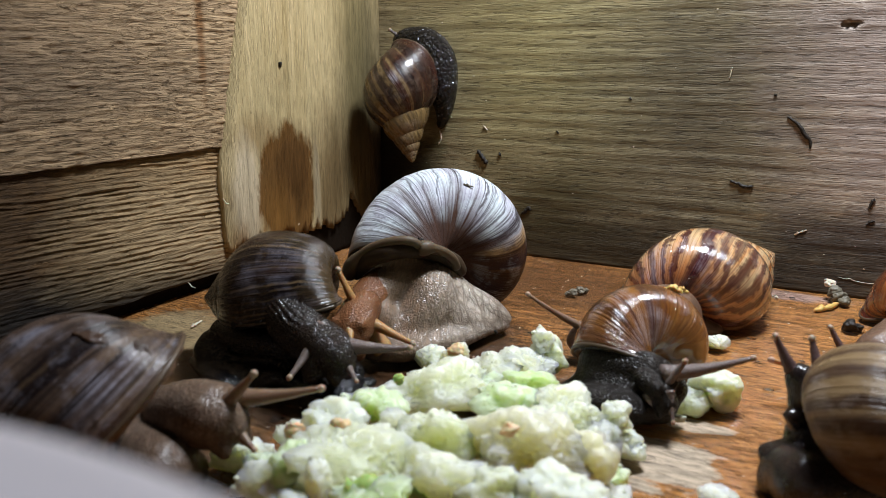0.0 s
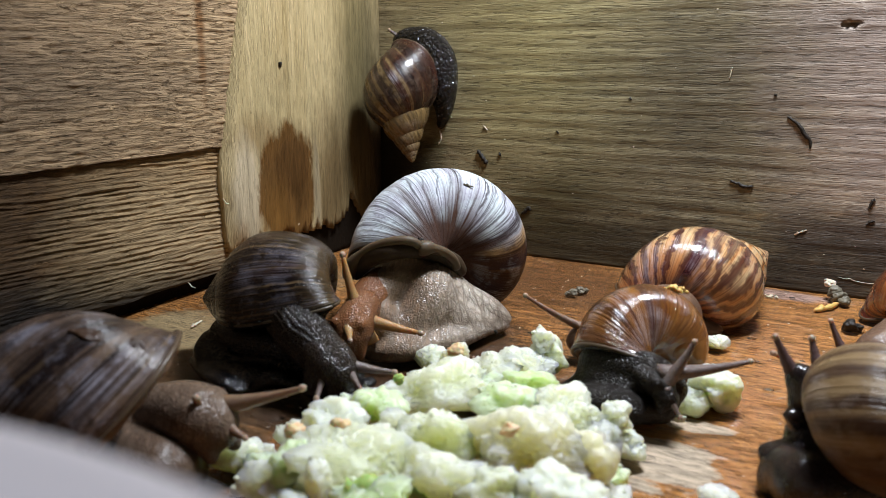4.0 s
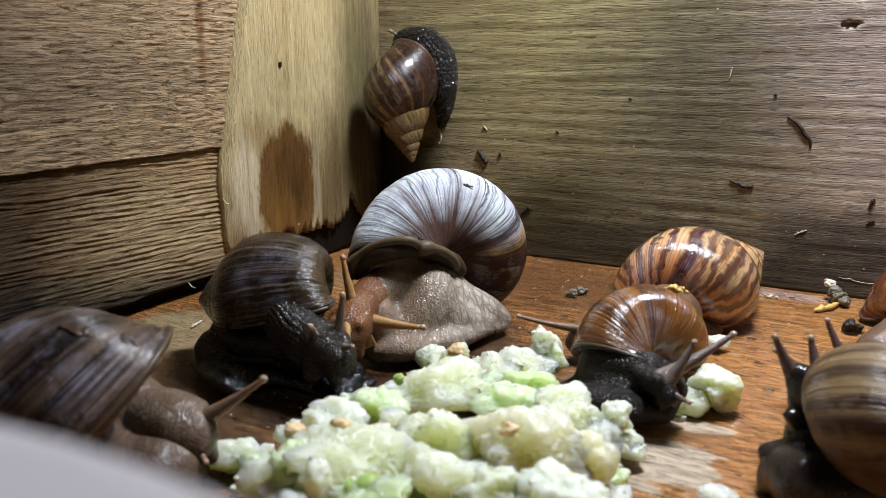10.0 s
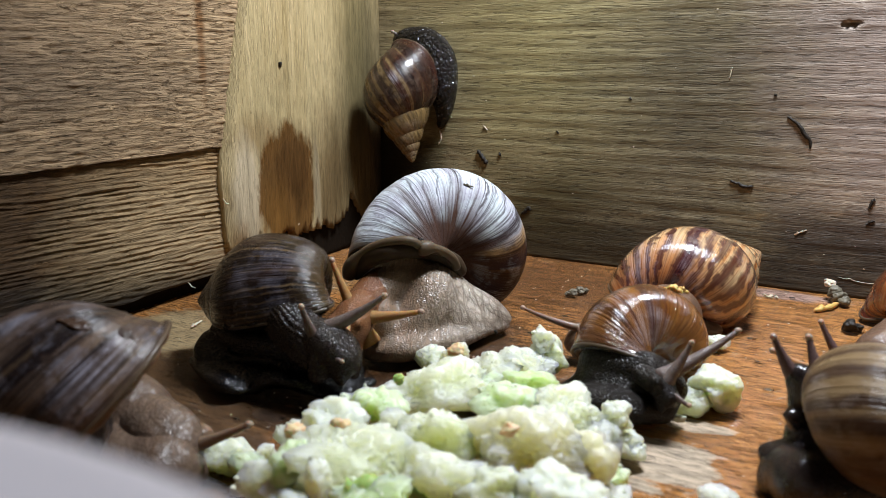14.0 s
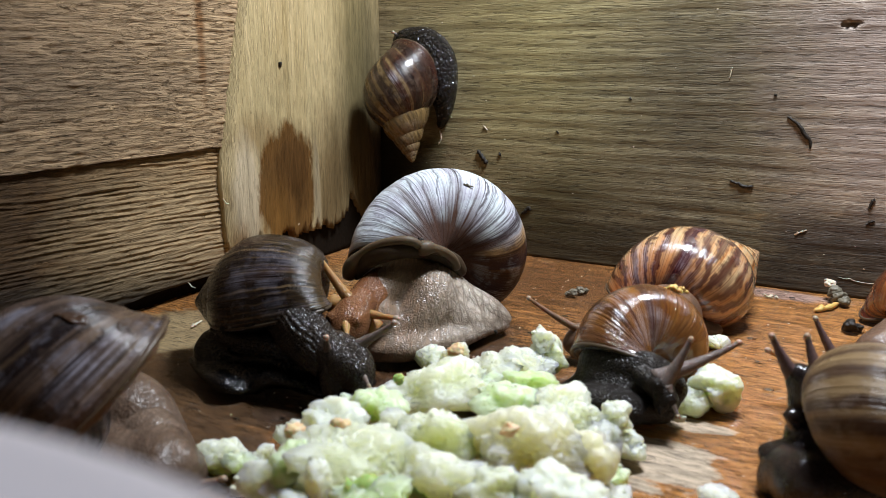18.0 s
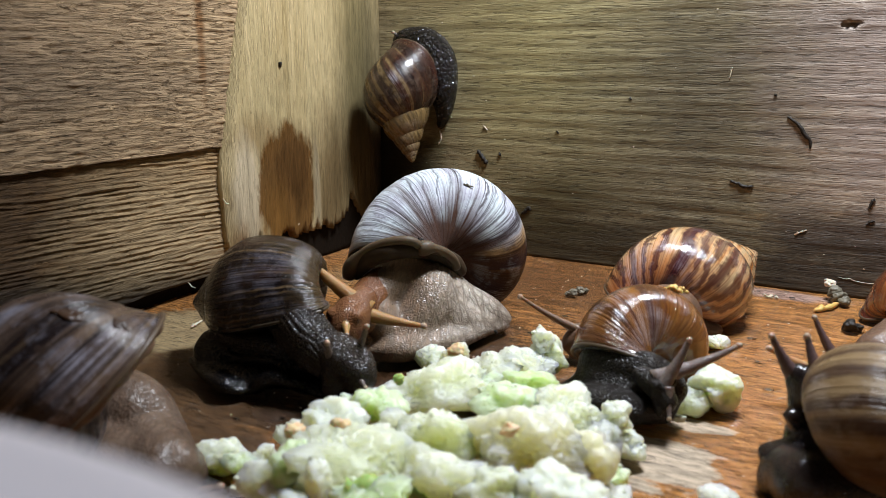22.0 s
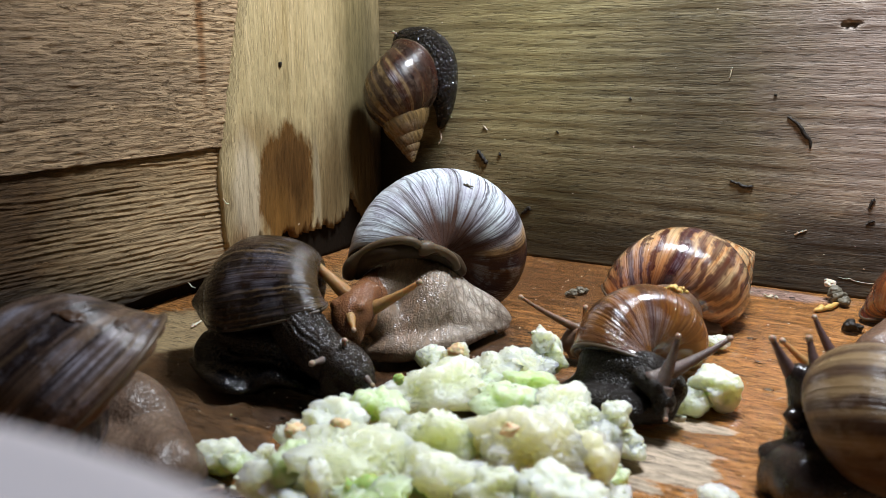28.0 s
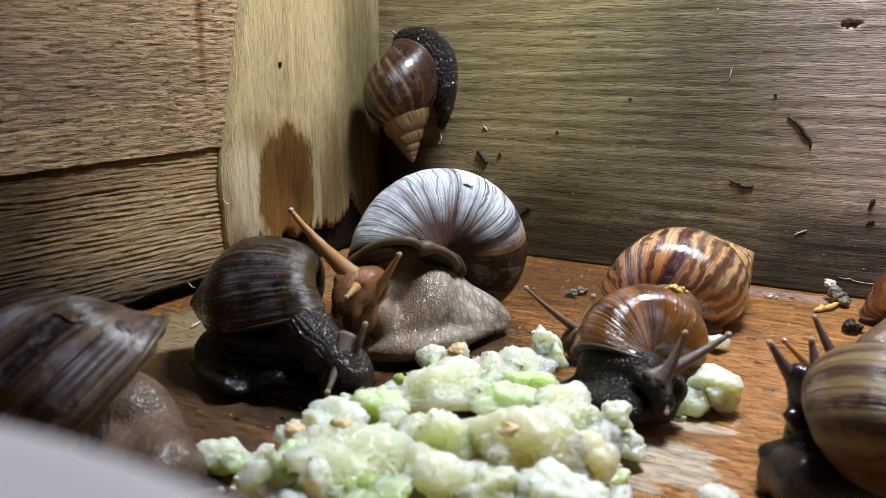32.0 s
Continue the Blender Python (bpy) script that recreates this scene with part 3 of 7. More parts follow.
def board(name, along, across, out, origin, width, height, thick, nu, nv, relief, material, low=None, parent=None):
    """A board with a relief front: along, across and out are its axes; low(u) trims its lower edge."""
    a, c, o, origin = Vector(along), Vector(across), Vector(out), Vector(origin)
    bm = bmesh.new()
    rows = []
    for side in (0, 1):
        grid = []
        for i in range(nu + 1):
            u = width * i / nu
            z0 = low(u) if low else 0.0
            line = []
            for j in range(nv + 1):
                v = z0 + (height - z0) * j / nv
                d = relief(u, v) if side == 0 else -thick
                line.append(bm.verts.new(origin + a * u + c * v + o * d))
            grid.append(line)
        rows.append(grid)
    f, r = rows
    for i in range(nu):
        for j in range(nv):
            bm.faces.new((f[i][j], f[i + 1][j], f[i + 1][j + 1], f[i][j + 1]))
            bm.faces.new((r[i][j], r[i][j + 1], r[i + 1][j + 1], r[i + 1][j]))
    for i in range(nu):
        bm.faces.new((f[i][0], r[i][0], r[i + 1][0], f[i + 1][0]))
        bm.faces.new((f[i][nv], f[i + 1][nv], r[i + 1][nv], r[i][nv]))
    for j in range(nv):
        bm.faces.new((f[0][j], f[0][j + 1], r[0][j + 1], r[0][j]))
        bm.faces.new((f[nu][j], r[nu][j], r[nu][j + 1], f[nu][j + 1]))
    bmesh.ops.recalc_face_normals(bm, faces=bm.faces[:])
    return part(name, bm, material, parent)


def box_mesh(x0, x1, y0, y1, z0, z1):
    bm = bmesh.new()
    bmesh.ops.create_cube(bm, size=1.0, matrix=Matrix.Translation(((x0 + x1) / 2, (y0 + y1) / 2, (z0 + z1) / 2)) @ Matrix.Diagonal((x1 - x0, y1 - y0, z1 - z0, 1)))
    return bm


def fbm(x, y, z=0.0, octaves=4):
    total, amp = 0.0, 1.0
    for _ in range(octaves):
        total += amp * noise.noise((x, y, z))
        x, y, z, amp = 2.03 * x, 2.03 * y, 2.03 * z, 0.5 * amp
    return total


def tube(points, radii, sides=8, close=True):
    """A tube through points, with a radius at each."""
    bm = bmesh.new()
    pts = [Vector(p) for p in points]
    rings = []
    ref = Vector((0.13, 0.21, 0.97))
    for i, p in enumerate(pts):
        d = (pts[min(i + 1, len(pts) - 1)] - pts[max(i - 1, 0)]).normalized()
        if abs(d.dot(ref)) > 0.95:
            ref = Vector((0.97, 0.13, 0.21))
        u = d.cross(ref).normalized()
        w = d.cross(u)
        rings.append([bm.verts.new(p + radii[i] * (math.cos(q) * u + math.sin(q) * w)) for q in (2 * math.pi * k / sides for k in range(sides))])
    for a, b in zip(rings, rings[1:]):
        for k in range(sides):
            bm.faces.new((a[k], a[(k + 1) % sides], b[(k + 1) % sides], b[k]))
    if close:
        bm.faces.new(rings[0][::-1])
        bm.faces.new(rings[-1])
    bmesh.ops.recalc_face_normals(bm, faces=bm.faces[:])
    return bm


def smooth_line(points, n):
    """n points on a smooth curve through points (tuples of any length)."""
    out, last = [], len(points) - 1
    for i in range(n):
        t = i / (n - 1) * last
        k = min(int(t), last - 1)
        f = t - k
        p0, p1, p2, p3 = (points[min(max(k + q, 0), last)] for q in (-1, 0, 1, 2))
        out.append(tuple(0.5 * (2 * b + (c - a) * f + (2 * a - 5 * b + 4 * c - d) * f * f + (3 * b - a - 3 * c + d) * f ** 3) for a, b, c, d in zip(p0, p1, p2, p3)))
    return out


def body(name, strokes, material, parent, label="", voxel=0.0011, floor=None, offset=(0, 0, 0), wrinkle=0.0):
    """A soft body: ellipsoids strung along strokes of (x, y, z, r, rz), melted into one skin. floor: cut flat at that height."""
    bm = bmesh.new()
    off = Vector(offset)
    for stroke in strokes:
        pts = smooth_line(stroke, max(3, 5 * len(stroke)))
        for x, y, z, r, rz in pts:
            bmesh.ops.create_icosphere(bm, subdivisions=3, radius=1.0, matrix=Matrix.Translation((x, y, z)) @ Matrix.Diagonal((r, r, rz, 1)))
    if floor is not None:
        for v in bm.verts:
            v.co.z = max(v.co.z, floor - 0.001)
    for v in bm.verts:
        v.co -= off
    ob = part(name, bm, material, parent, label)
    mod = ob.modifiers.new("melt", "REMESH")
    mod.mode, mod.voxel_size, mod.use_smooth_shade = "VOXEL", voxel, True
    soft = ob.modifiers.new("soften", "SMOOTH")
    soft.factor, soft.iterations = 0.5, 6
    return ob


def shell_mesh(k, W=1.6, R=0.42, a=0.46, b=0.84, T=1.75, low=0.15, high=0.24, turns=6.5, sweep=0.35, seed=0.0, nt=400, nv=72):
    """A right-handed spire shell; apex along +z, mouth at +x opening to -y. k: metres to one unit."""
    th = np.linspace(-turns * 2 * np.pi, 0, nt)
    v = np.linspace(0, 2 * np.pi, nv + 1) + np.pi
    tw = th[:, None] + sweep * np.sin(v)[None, :]
    s = W ** (tw / 2 / np.pi)
    rng = np.random.RandomState(int(seed * 10) + 1)
    ridge = np.interp(th, np.linspace(th[0], 0, 300), rng.normal(0, 0.006, 300)) + np.interp(th, np.linspace(th[0], 0, 70), rng.normal(0, 0.006, 70))
    flare = 1 + 0.025 * np.clip((th + 0.25) / 0.25, 0, 1) ** 2
    sv = np.sin(v)
    er = a * np.cos(v) - np.where(sv < 0, low * sv ** 4, high * sv ** 2)
    ez = b * sv
    g = (1 + ridge)[:, None] * flare[:, None]
    r = s * (R + er[None, :] * g)
    P = np.stack([r * np.cos(-tw), r * np.sin(-tw), T * (1 - s) + s * ez[None, :] * g], -1) * k
    verts = P.reshape(-1, 3)
    faces, uvs = [], []
    for i in range(nt - 1):
        for j in range(nv):
            q = (i * (nv + 1) + j, i * (nv + 1) + j + 1, (i + 1) * (nv + 1) + j + 1, (i + 1) * (nv + 1) + j)
            faces.append(q)
            u0, u1 = th[i] / 2 / np.pi, th[i + 1] / 2 / np.pi
            uvs += [(u0, j / nv), (u0, (j + 1) / nv), (u1, (j + 1) / nv), (u1, j / nv)]
    me = bpy.data.meshes.new("shell")
    me.from_pydata(verts.tolist(), [], faces)
    layer = me.uv_layers.new(name="growth")
    layer.data.foreach_set("uv", np.array(uvs).ravel())
    me.polygons.foreach_set("use_smooth", [True] * len(faces))
    rim = [tuple(P[-1, j]) for j in range(nv)]
    return me, rim


def shell_pose(where, apex, mouth):
    """Apex: the way the spire points. Mouth: the way the opening faces."""
    z = Vector(apex).normalized()
    d = Vector(mouth)
    d = (d - z * d.dot(z)).normalized()
    x = z.cross(d)
    y = z.cross(x)
    m = Matrix((x, y, z)).transposed().to_4x4()
    return Matrix.Translation(where) @ m


def add_shell(snail, k, where, apex, mouth, material, label, lip_size=0.0007, lip_material=None, mantle=None, **shape):
    me, rim = shell_mesh(k, **shape)
    me.materials.append(material)
    ob = new("shell", me)
    ob.parent = snail
    ob.matrix_basis = Matrix.Translation(-snail.location) @ shell_pose(where, apex, mouth)
    tagged(ob, label)
    thick = ob.modifiers.new("wall", "SOLIDIFY")
    thick.thickness, thick.offset = 0.0009, 0.0
    lip = part("shell_lip", tube(rim + rim[:1], [lip_size] * (len(rim) + 1), 8, False), lip_material or M_LIP, ob)
    if mantle:
        skin, size, inset = mantle
        mid = sum((Vector(q) for q in rim), Vector()) / len(rim)
        ring = [tuple(Vector(q).lerp(mid, inset + 0.02 * math.sin(i * 0.9))) for i, q in enumerate(rim)]
        part("mantle_collar", tube(ring + ring[:1], [size * (1 + 0.12 * math.sin(i * 1.3)) for i in range(len(ring) + 1)], 12, False), skin, ob, "fleshy mantle edge")
    return ob


def tentacle_mesh(length, thick, tip, bulb, bend=0.1):
    """An eye stalk along +x with its bulb at the origin."""
    pts, rad = [], []
    n = 16
    for i in range(n + 1):
        f = i / n
        pts.append((-length * (1 - f), 0.0, bend * length * ((1 - f) - (1 - f) ** 2) * -1.0))
        rad.append(tip + (thick - tip) * (1 - f) ** 1.25 + 0.00006 * math.sin(i * 2.3))
    return tube(pts, rad, 14)


def aim(snail, base, tip, up=(0, 0, 1)):
    """The pose, in the snail's own space, of a piece at tip that points from base to tip."""
    x = (Vector(tip) - Vector(base)).normalized()
    y = Vector(up).cross(x).normalized()
    z = x.cross(y)
    m = Matrix((x, y, z)).transposed().to_4x4()
    return Matrix.Translation(Vector(tip) - snail.location) @ m


def slide(piece, rows):
    """Key a piece that glides without turning: seconds and the shift from where it was built."""
    m = piece.matrix_basis.copy()
    walk(piece, [(t, Matrix.Translation(d) @ m) for t, d in rows])


def add_head(snail, size, material, label="", tail=2.6, girth=1.0):
    """Head along +x with the snout at the origin, with lobes round the mouth."""
    q = size
    ob = body("head", [
        [(-tail * q, 0, 0.1 * q, 0.70 * q * girth, 0.68 * q * girth), (-0.6 * tail * q, 0, 0.15 * q, 0.80 * q * girth, 0.78 * q * girth), (-0.75 * q, 0, 0.1 * q, 0.80 * q * girth, 0.72 * q * girth), (-0.25 * q, 0, -0.15 * q, 0.58 * q, 0.52 * q)],
        [(-0.3 * q, 0.35 * q, -0.35 * q, 0.34 * q, 0.40 * q), (-0.1 * q, 0.42 * q, -0.62 * q, 0.22 * q, 0.26 * q)],
        [(-0.3 * q, -0.35 * q, -0.35 * q, 0.34 * q, 0.40 * q), (-0.1 * q, -0.42 * q, -0.62 * q, 0.22 * q, 0.26 * q)],
        [(-0.8 * q, 0.45 * q, 0.45 * q, 0.34 * q, 0.34 * q), (-0.6 * q, 0.52 * q, 0.6 * q, 0.26 * q, 0.26 * q)],
        [(-0.8 * q, -0.45 * q, 0.45 * q, 0.34 * q, 0.34 * q), (-0.6 * q, -0.52 * q, 0.6 * q, 0.26 * q, 0.26 * q)],
    ], material, snail, label, 0.0008)
    return ob


def ridged_neck(points, radii, material, snail, label):
    """A neck with raised folds running along it; points in the world."""
    n, sides = 40, 110
    pts = [Vector(p) - snail.location for p in smooth_line(points, n)]
    rad = [r[0] for r in smooth_line([(r,) for r in radii], n)]
    bm = tube(pts, rad, sides, True)
    mid = [pts[min(i // sides, n - 1)] for i in range(n * sides)]
    bm.verts.ensure_lookup_table()
    for k, v in enumerate(bm.verts):
        c = mid[k]
        f, w = (k // sides) / n, (k % sides) / sides
        out = (v.co - c).normalized()
        turn = 32 * w + 0.8 * noise.noise((f * 5, w * 9, 1.0))
        v.co += out * (0.0007 * (abs(math.sin(math.pi * turn)) - 0.6) + 0.00015 * noise.noise((f * 40, w * 60, 2.0)))
    return part("neck", bm, material, snail, label)


def add_feeler_head(snail, q, material, label):
    """A broad head along +x with the snout at the origin: domed crown, cheek lobes and lips."""
    lobes = []
    for k in (-1, 1):
        lobes.append([(-1.0 * q, 0.58 * k * q, -0.30 * q, 0.42 * q, 0.48 * q), (-0.80 * q, 0.70 * k * q, -0.70 * q, 0.36 * q, 0.38 * q)])
        lobes.append([(-0.25 * q, 0.30 * k * q, -0.35 * q, 0.36 * q, 0.40 * q), (-0.04 * q, 0.32 * k * q, -0.65 * q, 0.22 * q, 0.24 * q)])
    crown = [(-2.0 * q, 0, 0.05 * q, 0.76 * q, 0.72 * q), (-1.3 * q, 0, 0.15 * q, 0.86 * q, 0.78 * q), (-0.7 * q, 0, 0.08 * q, 0.84 * q, 0.72 * q), (-0.2 * q, 0, -0.15 * q, 0.56 * q, 0.52 * q)]
    return body("head", [crown, *lobes], material, snail, label, 0.0007)


def add_tentacle(snail, length, thick, tip, bulb, material, bend=0.1, name="tentacle"):
    ob = part(name, tentacle_mesh(length, thick, tip, bulb, bend), material, snail)
    bm = bmesh.new()
    bmesh.ops.create_icosphere(bm, subdivisions=3, radius=bulb, matrix=Matrix.Diagonal((1.15, 1, 1, 1)))
    part("eye_bulb" if name == "tentacle" else "tentacle_tip", bm, M_BULB, ob)
    return ob


def lump(size, seed, crumb=0.9, detail=5, wild=0.34):
    """A torn block of fruit: blunt broken facets with crumbly rims; size: three half-widths."""
    bm = bmesh.new()
    bmesh.ops.create_icosphere(bm, subdivisions=detail, radius=1.0)
    rng = np.random.RandomState(int(seed * 13) + 5)
    nk = rng.normal(0, 1, (11, 3))
    nk /= np.linalg.norm(nk, axis=1)[:, None]
    dk = rng.uniform(0.70, 1.05, 11)
    P = np.array([v.co for v in bm.verts])
    P /= np.linalg.norm(P, axis=1)[:, None]
    facets = (np.clip(P @ nk.T / dk, 0.02, None) ** 13).sum(1) ** (-1 / 13)
    facets = np.minimum(facets, 1.22)
    o = Vector((seed * 7.31, seed * 3.77, seed * 1.93))
    mean = (size[0] + size[1] + size[2]) / 3
    f = max(0.6, mean / 0.010)
    wide = Vector(size) / mean
    for v, p, r in zip(bm.verts, P, facets):
        q = Vector((p[0] * r * wide.x, p[1] * r * wide.y, p[2] * r * wide.z)) + o
        torn = max(0.15, min(1.0, 0.55 + 1.2 * noise.noise(q * 1.3) + 0.3 * p[2]))
        warp = 0.45 * noise.noise_vector(q * 2.6 * f) / f
        clump = 0.42 - noise.voronoi((q + warp) * 2.6 * f)[0][0]
        grain = 0.40 - noise.voronoi((q + 0.5 * warp) * 6.0 * f)[0][0]
        fine = 0.40 - noise.voronoi((q + 0.3 * warp) * 14.0 * f)[0][0]
        r = 0.98 * r + wild * noise.noise(q * 1.4) + (0.10 + 0.16 * torn) * clump / max(1.0, f) ** 0.7
        r += crumb * (0.24 * torn * grain + 0.11 * torn * fine + 0.03 * noise.noise(q * 7.0 * f)) / max(1.0, f) ** 0.8
        v.co = (p[0] * r * size[0], p[1] * r * size[1], p[2] * r * size[2])
    bmesh.ops.smooth_vert(bm, verts=bm.verts[:], factor=0.3, use_axis_x=True, use_axis_y=True, use_axis_z=True)
    return bm


# ---- the box ----
def build_box():
    def floor_relief(u, v):
        return 0.00025 * noise.noise((u * 14, v * 160, 0.0)) + 0.0002 * noise.noise((u * 40, v * 700, 3.0))
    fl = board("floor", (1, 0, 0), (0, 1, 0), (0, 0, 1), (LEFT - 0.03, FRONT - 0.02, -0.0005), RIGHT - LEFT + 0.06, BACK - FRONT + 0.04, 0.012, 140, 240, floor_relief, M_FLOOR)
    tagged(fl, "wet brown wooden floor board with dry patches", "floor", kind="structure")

    def back_relief(u, v):
        x, z = u + LEFT - 0.03, v
        d = 0.0003 * noise.noise((x * 12, z * 260, 1.0)) + 0.0002 * noise.noise((x * 30, z * 900, 5.0))
        gx, gz = x - (-0.0212), z - 0.1212
        g = (gx / 0.0034) ** 2 + (gz / (0.0012 + 0.3 * max(0.0, 0.001 - abs(gx + 0.001)))) ** 2 + 1.6 * noise.noise((x * 500, z * 700, 2.0))
        if g < 1.3:
            d -= 0.003 * max(0.0, 1.3 - g) ** 0.5
        return d
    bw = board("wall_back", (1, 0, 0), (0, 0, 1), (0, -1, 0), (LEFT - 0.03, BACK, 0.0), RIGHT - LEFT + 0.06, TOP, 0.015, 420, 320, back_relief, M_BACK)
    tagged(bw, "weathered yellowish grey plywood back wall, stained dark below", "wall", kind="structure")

    def lower_relief(u, v):
        e = noise.noise((u * 6.0, v * 20.0, 2.0))
        w = v + 0.06 * u + 0.0016 * e
        n = 1.0 - abs(2.0 * ((w * 470 + 0.75 * noise.noise((u * 26.0, v * 130, 6.0))) % 1.0) - 1.0)
        on = 0.5 + 1.3 * noise.noise((u * 34.0, v * 260, 8.0))
        n2 = noise.noise((u * 70.0, v * 900, 4.0))
        return 0.0009 * (n ** 2.0 - 0.4) * max(0.4, min(1.0, on)) + 0.0004 * n2 + 0.0004 * noise.noise((u * 160, v * 500, 1.0))

    def upper_relief(u, v):
        n = noise.noise((u * 105.0, v * 640, 7.0)) + 0.6 * noise.noise((u * 180, v * 1150, 9.0))
        return 0.0003 * noise.noise((u * 10, v * 200, 7.0)) + 0.00075 * max(-0.5, n)
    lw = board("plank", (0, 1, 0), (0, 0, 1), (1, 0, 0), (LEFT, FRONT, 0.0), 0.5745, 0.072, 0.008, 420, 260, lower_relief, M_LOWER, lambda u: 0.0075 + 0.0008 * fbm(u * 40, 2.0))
    up = board("panel", (0, 1, 0), (0, 0, 1), (1, 0, 0), (LEFT + 0.0024, FRONT, 0.0), 0.592, TOP, 0.0024, 520, 460,
               upper_relief, M_UPPER, lambda u: 0.0672 + 0.0005 * fbm(u * 120, 1.0))
    bm = box_mesh(LEFT - 0.03, LEFT - 0.0085, FRONT - 0.02, BACK + 0.015, -0.001, TOP)
    wl = tagged(part("wall_left", bm, M_ROT, None, smooth=False), "left wall of the box, dark wood behind lapped boards", "wall", kind="structure")
    for ob, text in ((lw, "rough sawn lower plank with raised grain"), (up, "pinkish brown upper plywood panel with a split lower edge")):
        ob.parent = wl
        tagged(ob, text)
    for name, b4 in (("wall_right", (RIGHT, RIGHT + 0.015, FRONT - 0.02, BACK + 0.0)), ("wall_front", (LEFT, RIGHT, FRONT - 0.015, FRONT))):
        tagged(part(name, box_mesh(*b4, -0.001, TOP - 0.12), M_SIDE, None, smooth=False), "plain wooden side of the box", "wall", kind="structure")

    # the slab that stands in the corner
    y0, y1 = 0.2685, BACK - 0.001
    def slab_relief(u, v):
        f = u / (y1 - y0)
        edge = max(0.0, 1 - u / 0.006)
        lean = 0.0035 * math.sin(math.pi * min(1.0, f * 1.1))
        return lean - 0.0035 * edge ** 2 + 0.0003 * noise.noise((u * 500, v * 14, 3.0)) + 0.0002 * noise.noise((u * 1500, v * 40, 1.0))
    def slab_low(u):
        return 0.0195 + 0.005 * fbm(u * 60, 4.0, 0.0, 3) + 0.0065 * fbm(u * 300, 6.0) + 0.011 * math.exp(-((u - 0.097) / 0.007) ** 2)
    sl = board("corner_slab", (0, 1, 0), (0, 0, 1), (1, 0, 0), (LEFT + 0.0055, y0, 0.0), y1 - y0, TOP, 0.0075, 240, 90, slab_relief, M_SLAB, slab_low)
    for v in sl.data.vertices:
        z = v.co.z
        k = max(0.0, 1 - (v.co.y - y0) / 0.05)
        v.co.y += k * (0.0185 * max(0.0, (z - 0.055) / 0.08) ** 1.2 + 0.002 * max(0.0, (0.045 - z) / 0.03) + 0.0006 * noise.noise((z * 90, 0, 0)))
    tagged(sl, "pale wooden slab with a brown wet stain and rotted foot", "wood slab")
    rot = board("rotten_edge", (0, 1, 0), (0, 0, 1), (1, 0, 0), (LEFT + 0.0035, y0 + 0.012, -0.0002), y1 - y0 - 0.013, 1.0, 0.006, 120, 12,
                lambda u, v: 0.0006 * noise.noise((u * 300, v * 300, 0)), M_ROT)
    for v in rot.data.vertices:
        u = v.co.y - y0 - 0.012
        top = 0.023 + 0.007 * fbm(u * 90, 1.0) + 0.006 * fbm(u * 330, 3.0) + (0.014 * math.exp(-((u - 0.085) / 0.010) ** 2))
        v.co.z = -0.0002 + (v.co.z + 0.0002) * max(0.012, top)
    rot.parent = sl
    tagged(rot, "black rotten foot of the slab")
    bm = tube(smooth_line([(0, 0, 0), (0.0002, 0, -0.001), (0, 0, -0.0026)], 6), [0.0007, 0.0009, 0.0009, 0.0008, 0.0007, 0.0004], 7)
    nail = part("nail", bm, M_DIRT, sl, "dark nail head")
    nail.location = (LEFT + 0.0088, 0.3061, 0.1053)


# ---- the snails ----
SNAILS = {}


